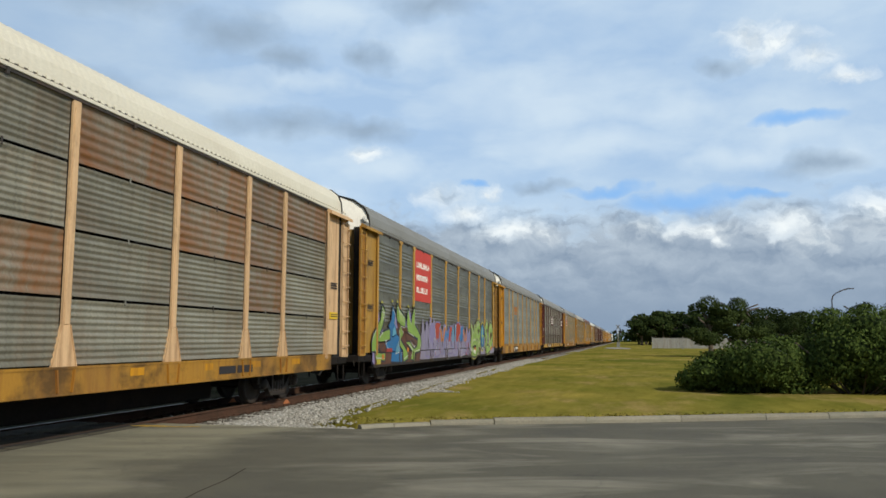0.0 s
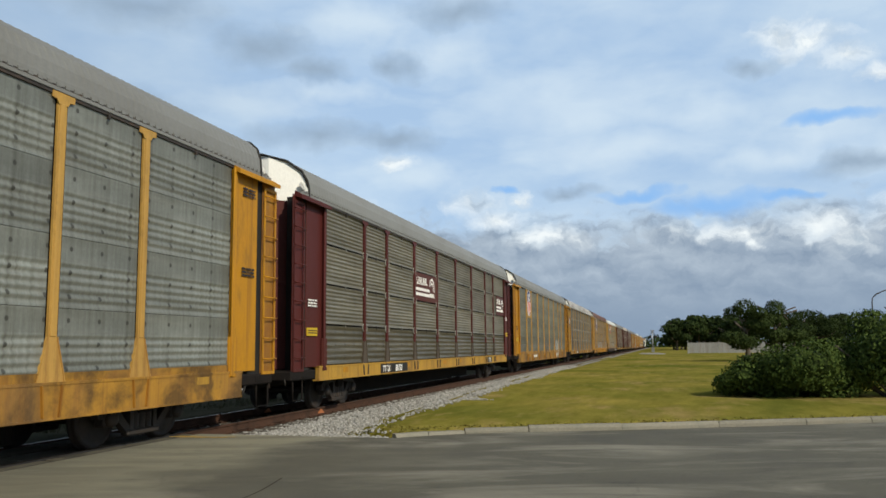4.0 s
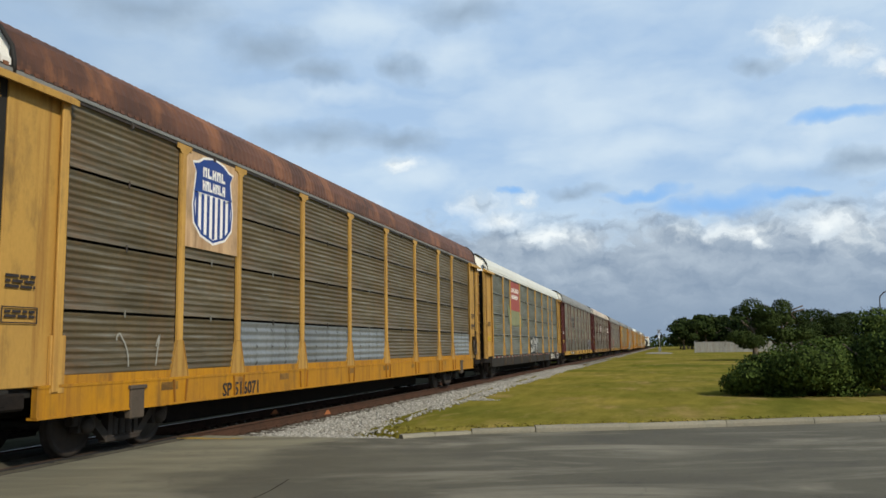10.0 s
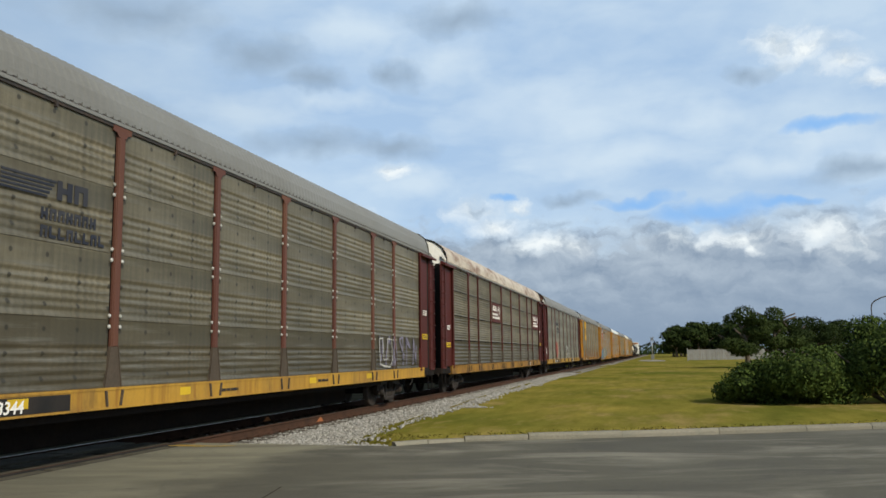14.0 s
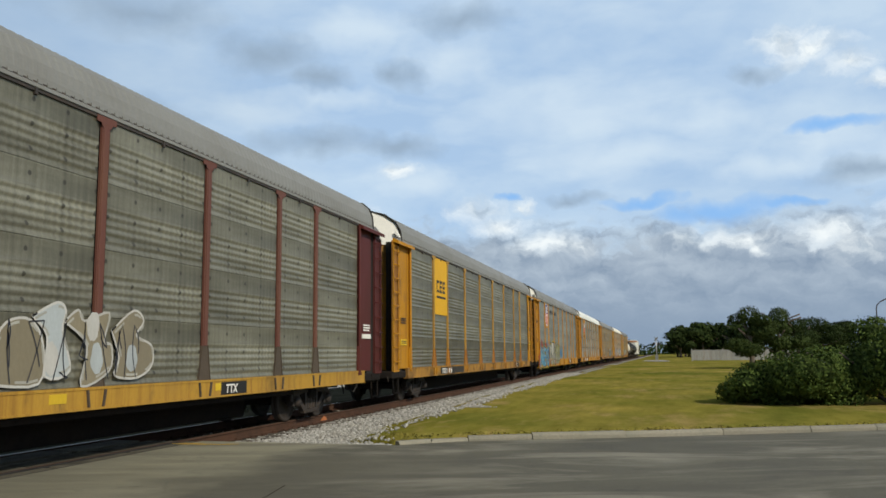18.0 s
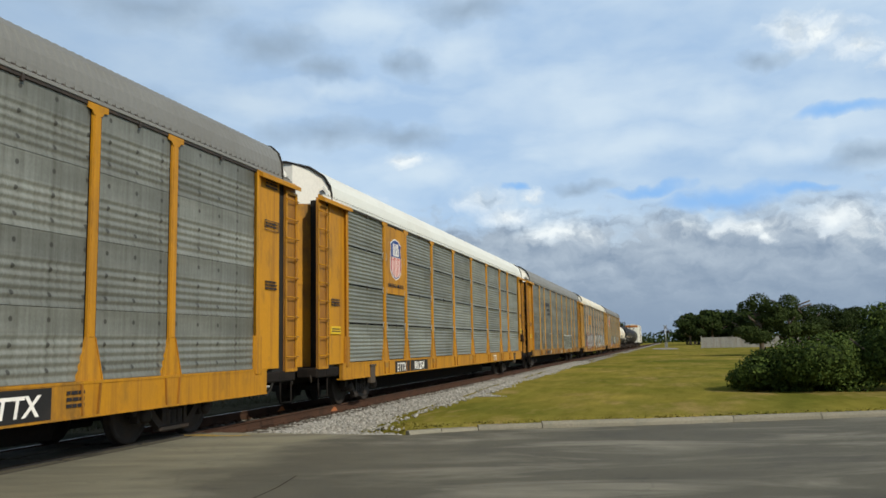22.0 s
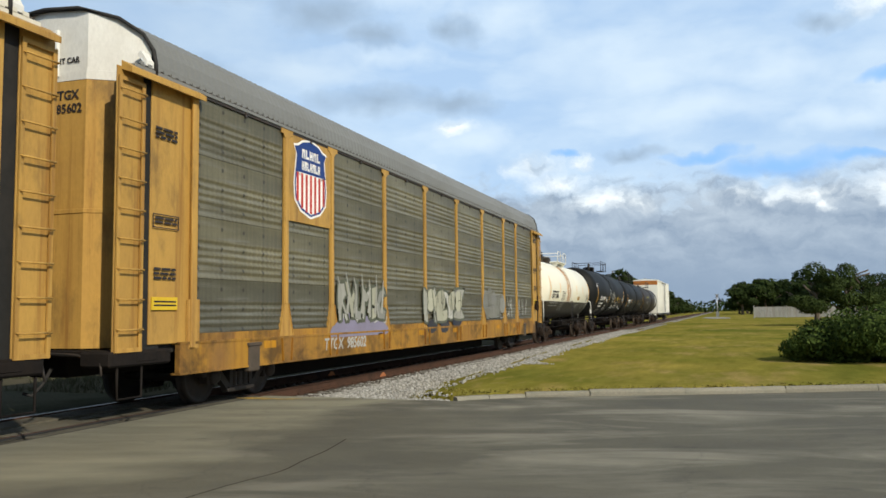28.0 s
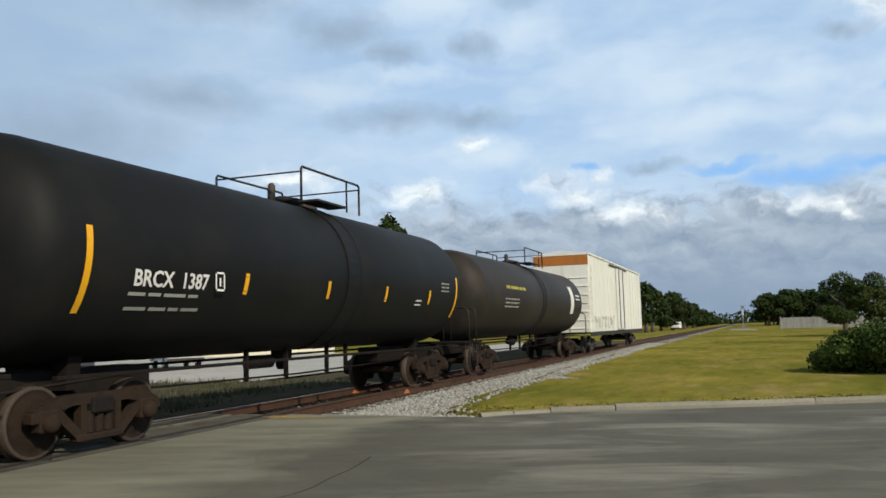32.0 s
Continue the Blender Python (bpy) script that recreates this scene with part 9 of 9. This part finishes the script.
def marks_m(c):
    x = SIDE + 0.042
    union_shield(c, 1, YELLOW)
    lettering("BUILDING", 0.27, SIDE + 0.012, -6.44, 4.36, S_DARK, c, 0.1)
    lettering("AMERICA", 0.27, SIDE + 0.012, -4.12, 4.36, S_DARK, c, 0.1)
    for k, (y, z, ry, rz, m) in enumerate(((-11.0, 2.15, 0.25, 0.3, S_RED), (-10.65, 1.9, 0.25, 0.25, S_RED), (-9.1, 2.05, 0.3, 0.2, S_RED), (-9.25, 1.7, 0.2, 0.35, S_RED), (-12.1, 1.0, 0.28, 0.5, S_RED), (-7.6, 0.95, 0.3, 0.3, S_ORANGE), (-12.6, 1.3, 0.12, 0.12, S_RED), (-8.0, 2.0, 0.5, 0.25, S_LILAC))):
        blob(c, m, 60 + k, x - 0.001, y, z, ry, rz)
    kit = dict(edge=S_DARK, rim=S_YELLOW, inner=S_BLUE, shine=S_WHITE)
    sprayed_letter(c, x, [(0.08, 0.50, (-11.68, 2.40), (-11.58, 1.9), (-11.6, 1.2), (-11.7, 0.85)), (0.40, 0.34, (-11.5, 1.9), (-11.2, 1.3), (-11.0, 0.95)), (0.36, 0.30, (-10.95, 1.0), (-10.8, 1.5), (-10.72, 1.75)), (0.34, 0.42, (-10.65, 1.7), (-10.55, 1.2), (-10.5, 0.85))], S_CYAN, **kit)
    sprayed_letter(c, x + 0.001, [(0.06, 0.40, (-10.0, 2.36), (-9.98, 1.95), (-10.05, 1.4), (-9.95, 0.85)), (0.28, 0.22, (-9.9, 1.8), (-9.5, 1.75), (-9.3, 1.82)), (0.24, 0.2, (-9.9, 1.35), (-9.45, 1.3)), (0.28, 0.24, (-9.9, 0.85), (-9.5, 0.82), (-9.3, 0.92))], S_CYAN, **kit)
    sprayed_letter(c, x + 0.002, [(0.30, 0.36, (-8.95, 1.85), (-9.0, 1.3), (-8.95, 0.82)), (0.24, 0.3, (-8.5, 1.82), (-8.75, 1.4), (-8.6, 1.15), (-8.4, 0.8))], S_CYAN, **kit)
    sprayed_letter(c, x + 0.003, [(0.30, 0.32, (-7.75, 1.72), (-8.1, 1.85), (-8.3, 1.55), (-8.0, 1.32), (-7.8, 1.1), (-7.9, 0.85), (-8.25, 0.8))], S_CYAN, **kit)
    haze(c, S_HAZE, 51, x - 0.003, -7.9, -1.3, 0.75, 2.15, 0.35)
    blob(c, S_BROWN, 77, x - 0.002, -7.35, 1.35, 0.3, 0.55)
    block_letters(c, 11, x, -7.0, -4.0, 0.72, 2.4, 3, (S_FADED, S_WHITE, S_GREY), S_DARK, S_YELLOW, S_GREY, S_DARK, 1.5)
    block_letters(c, 14, x + 0.003, -4.0, -1.4, 0.95, 2.2, 4, (S_MIST, S_BONE, S_HAZE), S_GREEN_GREY, S_OLIVE, None, S_DARK, 1.5)
    tag(c, 91, x + 0.009, -6.8, -4.2, 0.95, 2.2, S_DARK, 4, 0.03)
    tag(c, 92, x + 0.009, -3.9, -1.6, 1.1, 2.1, S_OLIVE, 5, 0.035)
    tag(c, 46, SIDE + 0.03, -0.9, 0.9, 1.3, 2.0, S_CYAN, 3, 0.07)
    blob(c, S_BLUE, 71, SIDE + 0.028, -0.5, 1.5, 0.45, 0.3)
    sill_text(c, "TTX", 5.48, LETTER, 0.27, BLACK, 0.95)
    bars(SIDE + 0.046, 6.7, 0.72, 0.35, 0.26, 3, DARK_LETTER, c, random.Random(18))


def marks_n(c):
    union_shield(c, 1, YELLOW, 3.0, 4.97, 0.95, 1.15)
    lettering("BUILDING AMERICA", 0.11, SIDE + 0.03, -8.85, 3.2, DARK_LETTER, c)
    sill_text(c, "ETTX", -8.2, LETTER, 0.27, BLACK, 3.1)
    lettering("901254", 0.25, SIDE + 0.046, -6.55, 0.755, LETTER, c, 0.15)
    sill_text(c, "TTX", 5.2, LETTER, 0.30)
    sill_patches(c, OCHRE, 10, 5)


def marks_o(c):
    speed_lines(c, -6.75, 3.85, S_DARK)
    tag(c, 47, SIDE + 0.03, -10.6, -9.4, 1.25, 2.3, S_WHITE, 2, 0.05)
    tag(c, 48, SIDE + 0.03, -8.5, -7.3, 1.3, 2.4, S_WHITE, 3, 0.05)
    chalk_blocks(c, 0, SIDE + 0.032, -5.6, -4.5, 1.3, 2.1, 1, S_WHITE)
    scrawl(c, SIDE + 0.060, -3.55, -1.1, 1.4, 2.06, "RUDE", S_BONE, 0.045, None, 4)
    chalk_blocks(c, 5, SIDE + 0.010, -1.1, -0.4, 2.05, 2.35, 3, S_DARK, None, 0.03)
    part("graffiti_ground", Geo().box(SIDE + 0.057, SIDE + 0.058, 1.5, 6.6, 1.02, 1.98), S_GREEN_GREY, c, "dark sprayed ground")
    scrawl(c, SIDE + 0.062, 1.55, 6.6, 1.05, 2.02, "RUDE", S_WHITE, 0.075, None, 6)
    ends = Geo()
    stroke(ends, [(1.5, 2.04), (4.0, 2.0), (6.65, 2.03)], 0.05, 0.05, SIDE + 0.061)
    part("graffiti_line", ends, S_WHITE, c, "thin sprayed line")
    scrawl(c, SIDE + 0.060, 7.6, 11.2, 1.25, 1.7, "RUDE", S_FADED, 0.05, None, 9)
    lettering("003", 0.21, SIDE + 0.046, -5.2, 0.80, S_WHITE, c, 0.15)
    block_row(c, S_DARK, SIDE + 0.037, -7.6, -5.4, 0.80, 1.0, 7, 1)
    sill_text(c, "TTX", 4.9, DARK_LETTER, 0.2)
    part("sill_patch", Geo().box(0.0, 0.003, 0.2, 0.6, 0.78, 0.9), WHITE, c, "", pose(SIDE + 0.037, 0, 0))


def marks_p(c):
    bars_plate(c, 2, 3.2, 4.1, YELLOW, (4,), DARK_LETTER, 0.1, 0.9)
    haze(c, S_PINK, 8, SIDE + 0.036, -10.2, -6.5, 1.1, 2.3, 0.3)
    block_letters(c, 15, SIDE + 0.042, -9.6, -3.2, 0.95, 2.2, 6, (S_FADED, S_WHITE, S_GREY), S_DARK, S_PINK, None, None, 1.15, True)
    block_letters(c, 16, SIDE + 0.042, -1.2, 10.6, 0.95, 2.3, 9, (S_WHITE, S_FADED, S_GREY, S_FADED), S_DARK, None, None, None, 1.15, True)
    chalk_blocks(c, 2, SIDE + 0.05, -7.9, -5.6, 1.2, 2.1, 2, S_WHITE)


def marks_q(c):
    union_shield(c, 1, PALE_YELLOW)
    x = SIDE + 0.042
    haze(c, S_LILAC, 10, x - 0.003, -7.3, -4.2, 1.0, 1.6, 0.1)
    block_letters(c, 17, x, -6.95, -4.5, 1.35, 2.2, 6, (S_FADED, S_BONE, S_MIST), S_GREEN_GREY, None, None, S_WHITE, 1.45)
    for k in range(7):
        spike = Geo()
        stroke(spike, [(-6.9 + 0.38 * k, 1.5), (-6.82 + 0.38 * k, 1.95), (-6.98 + 0.41 * k, 2.3 + 0.1 * (k % 2))], 0.14, 0.03, x + 0.006)
        part("graffiti_spike", spike, S_FADED, c, "pale sprayed spike")
    block_letters(c, 18, x, -1.7, 1.85, 1.28, 2.25, 4, (S_FADED, S_BONE, S_WHITE), S_GREEN_GREY, None, None, S_DARK, 1.4, True)
    for y in (-1.1, -0.2, 0.8, 1.4):
        blob(c, S_BONE, int(70 + y * 10), x + 0.006, y, 1.85, 0.36, 0.3)
    tag(c, 19, x + 0.007, -1.5, 1.7, 1.4, 2.15, S_GREEN_GREY, 8, 0.025)
    for k, (y, z, ry, rz) in enumerate(((-1.0, 1.12, 0.42, 0.2), (0.1, 1.12, 0.4, 0.22), (1.25, 1.22, 0.45, 0.16))):
        blob(c, S_DARK, 90 + k, x - 0.002, y, z, ry, rz)
    for k, (y, z, ry, rz) in enumerate(((4.55, 1.85, 0.32, 0.42), (5.05, 2.05, 0.36, 0.32), (5.6, 1.8, 0.42, 0.4), (6.2, 1.75, 0.36, 0.36), (6.75, 1.8, 0.35, 0.36), (5.3, 1.5, 0.9, 0.22))):
        blob(c, S_HAZE if k % 2 else S_MIST, 95 + k, SIDE + 0.036 + 0.001 * k, y, z, ry, rz, "graffiti_haze", "thin cloud of grey sprayed paint")
    chalk_blocks(c, 1, x + 0.004, 4.4, 7.0, 1.3, 2.15, 4, S_MIST, None, 0.05)
    lettering("TTGX  985602", 0.24, SIDE + 0.046, -7.6, 0.76, S_WHITE, c, 0.15)
    tag(c, 83, SIDE + 0.03, 7.4, 8.3, 1.3, 2.1, S_WHITE, 2, 0.05)
    tag(c, 84, SIDE + 0.03, 9.2, 10.8, 1.35, 2.0, S_WHITE, 4, 0.05)
    end_text(c, ("TTGX", "985602"), "EXCESS HEIGHT CAR")
    sill_patches(c, YELLOW, 11, 6)


SPECS = (
    dict(seed=1, low=0.71, rise=0.03, trim=PEACH, sill=SILL_YELLOW, roof=ROOF_CREAM, sheet=SHEET_RUSTY, odd={(5, 3): SHEET_RUSTED, (6, 3): SHEET_RUSTED, (6, 2): SHEET_RUSTED, (7, 3): SHEET_RUSTED, (7, 2): SHEET_RUSTED, (7, 1): SHEET_RUSTED, (8, 3): SHEET_RUSTED, (4, 1): SHEET_RUSTED}, slots=True, post="plain", marks=marks_a, label="rusty grey autorack with cream posts and a cream roof"),
    dict(seed=2, trim=PALE_YELLOW, ends=OCHRE, sill=SOOT_SILL, roof=ROOF_GREY, sheet=SHEET_SOOTY, notes=(("frame", 2.5), ("text", 3.9)), marks=marks_b, odd=rows_of(range(9), (0,), SHEET_LOW_OLIVE), label="grey autorack covered in bright graffiti with a red plate"),
    dict(seed=3, trim=PALE_YELLOW, ends=YELLOW, sill=SILL_YELLOW, roof=ROOF_GREY, sheet=SHEET_CLEAN, notes=(("text", 2.6), ("text", 4.2)), marks=marks_c, kick=True, label="weathered grey autorack with yellow ends and an orange plate"),
    dict(seed=4, shift=-0.2, low=0.77, rise=0.12, trim=MAROON, sill=LEMON, roof=ROOF_GREY, sheet=SHEET_DUSTY, slots=True, bolts=True, foot=GRIME, marks=marks_d, odd=rows_of(range(9), (0,), SHEET_LOW_BROWN), plates=rows_of((3,), (2,), None), label="grey autorack with maroon posts and ends and a ring emblem"),
    dict(seed=5, trim=PALE_YELLOW, ends=YELLOW, sill=SILL_YELLOW, roof=ROOF_GREY, sheet=SHEET_OLIVE, marks=marks_e, kick=True, odd=rows_of(range(9), (0,), SHEET_LOW_OLIVE), label="olive-grey autorack with yellow posts and a shield plate"),
    dict(seed=6, low=0.80, trim=OCHRE, sill=SILL_YELLOW, roof=ROOF_WORN, sheet=SHEET_SCUFFED, waved=True, bolts=True, lock=True, notes=(("text", 1.75),), marks=marks_f, label="dark olive autorack with ochre posts and a worn silver roof"),
    dict(seed=7, low=0.68, trim=PALE_YELLOW, ends=PALE_YELLOW, sill=YELLOW, notes=(("frame", 2.0), ("text", 2.4)), roof=ROOF_RUST, gear=True, sheet=SHEET_DARK, slots=True, marks=marks_g, kick=True, odd=rows_of((2, 3, 4, 8), (0,), SHEET_BRIGHT), label="sooty autorack with a rusted brown roof and new lower sheets"),
    dict(seed=8, rise=0.00, trim=PALE_YELLOW, sill=SOOT_SILL, roof=ROOF_WHITE, sheet=SHEET_FINE_DARK, slots=True, bolts=True, marks=marks_h, label="pale grey autorack with a white roof and a faded red plate"),
    dict(seed=9, low=0.81, trim=BROWN, foot=GRIME, bolts=True, ends=MAROON, sill=LEMON, roof=ROOF_GREY, sheet=SHEET_BROWN, odd=rows_of(range(9), (0,), SHEET_LOW_BROWN), marks=marks_i, label="brownish grey autorack with brown ends and yellow sill"),
    dict(seed=10, low=0.79, rise=0.12, trim=MAROON, sill=SILL_YELLOW, roof=ROOF_MOTTLED, sheet=SHEET_BROWN, slots=True, foot=GRIME, odd=rows_of(range(9), (0,), SHEET_LOW_BROWN), marks=marks_j, label="brownish grey autorack with maroon ends and a rust-mottled roof"),
    dict(seed=11, low=0.80, trim=BROWN, foot=GRIME, ends=MAROON, sill=LEMON, roof=ROOF_GREY, sheet=SHEET_PALE, notes=(("text", 1.83), ("white", 1.62)), marks=marks_k, door=BLACK, gable=paint("rust_brown_end_paint", (0.07, 0.03, 0.02), soil=0.6, dirt=(0.30, 0.09, 0.02), scale=1.5), label="brownish grey autorack with maroon ends and pale graffiti"),
    dict(seed=12, low=0.79, trim=OCHRE, foot=FOOT_RUST, ends=YELLOW, sill=SILL_YELLOW, roof=ROOF_GREY, sheet=SHEET_GREY, marks=marks_l, odd=rows_of(range(9), (0,), SHEET_LOW_OLIVE), label="weathered grey autorack with yellow ends and a yellow plate"),
    dict(seed=13, trim=YELLOW, sill=YELLOW, roof=ROOF_GREY, sheet=SHEET_CLEAN, notes=(("frame", 3.6), ("text", 4.45), ("text", 2.35)), marks=marks_m, label="grey autorack with yellow posts, shield plate and blue graffiti"),
    dict(seed=14, low=0.71, rise=0.06, trim=YELLOW, sill=YELLOW, roof=ROOF_WHITE, sheet=SHEET_FINE, gear=True, slots=True, bolts=True, marks=marks_n, label="clean grey autorack with yellow posts and a white roof"),
    dict(seed=15, low=0.76, trim=PALE_YELLOW, ends=YELLOW, sill=SILL_YELLOW, roof=ROOF_GREY, sheet=SHEET_GREY, marks=marks_o, odd=rows_of(range(9), (0,), SHEET_LOW_OLIVE), label="grey autorack with pale yellow posts and white scrawled tags"),
    dict(seed=16, rise=0.12, trim=PEACH, ends=PALE_YELLOW, sill=SILL_YELLOW, roof=ROOF_CREAM, sheet=SHEET_GREY, slots=True, marks=marks_p, label="grey autorack with a cream roof and a row of white graffiti"),
    dict(seed=17, trim=PALE_YELLOW, ends=PALE_YELLOW, sill=SILL_YELLOW, roof=ROOF_GREY, sheet=SHEET_OLIVE, gear=True, notes=(("label", 1.68), ("text", 2.1), ("frame", 2.9), ("text", 4.2)), marks=marks_q, kick=True, odd=rows_of(range(9), (0,), SHEET_LOW_OLIVE), label="olive-grey autorack with faded yellow ends and a shield plate"),
)
TRAIN = []
for i, spec in enumerate(SPECS):
    y = GAP0 + PITCH * (i - 0.5) + spec.get("shift", 0.0)
    TRAIN.append((autorack(spec, y), y))
y = GAP0 + PITCH * (len(SPECS) - 1)
for build, length in ((white_tank, 14.9), (black_tank_a, 17.7), (black_tank_b, 17.3), (brown_tank, 18.6), (boxcar, 23.0)):
    TRAIN.append((build(y + length / 2, length), y + length / 2))
    y += length


def motions():
    """The whole train rolls towards and past the crossing, its wheels turning with the way it makes."""
    for car, start in TRAIN:
        walk(car, [(t, pose(TRACK_X, start - d, RAIL_TOP)) for t, d in RUN])
    way = [(i / FPS, float(np.interp(i / FPS, [t for t, d in RUN], [d for t, d in RUN]))) for i in range(32 * FPS + 1)]
    lead = {}
    for w, s in ROLLING:
        if s not in lead:
            walk(w, [(t, pose(0, s * 0.89, 0.457, math.degrees(d / 0.457) % 360, 0, 0)) for t, d in way])
            lead[s] = w
        else:
            w.rotation_mode = "QUATERNION"
            keys = w.animation_data_create()
            keys.action = lead[s].animation_data.action
            keys.action_slot = lead[s].animation_data.action_slot


motions()
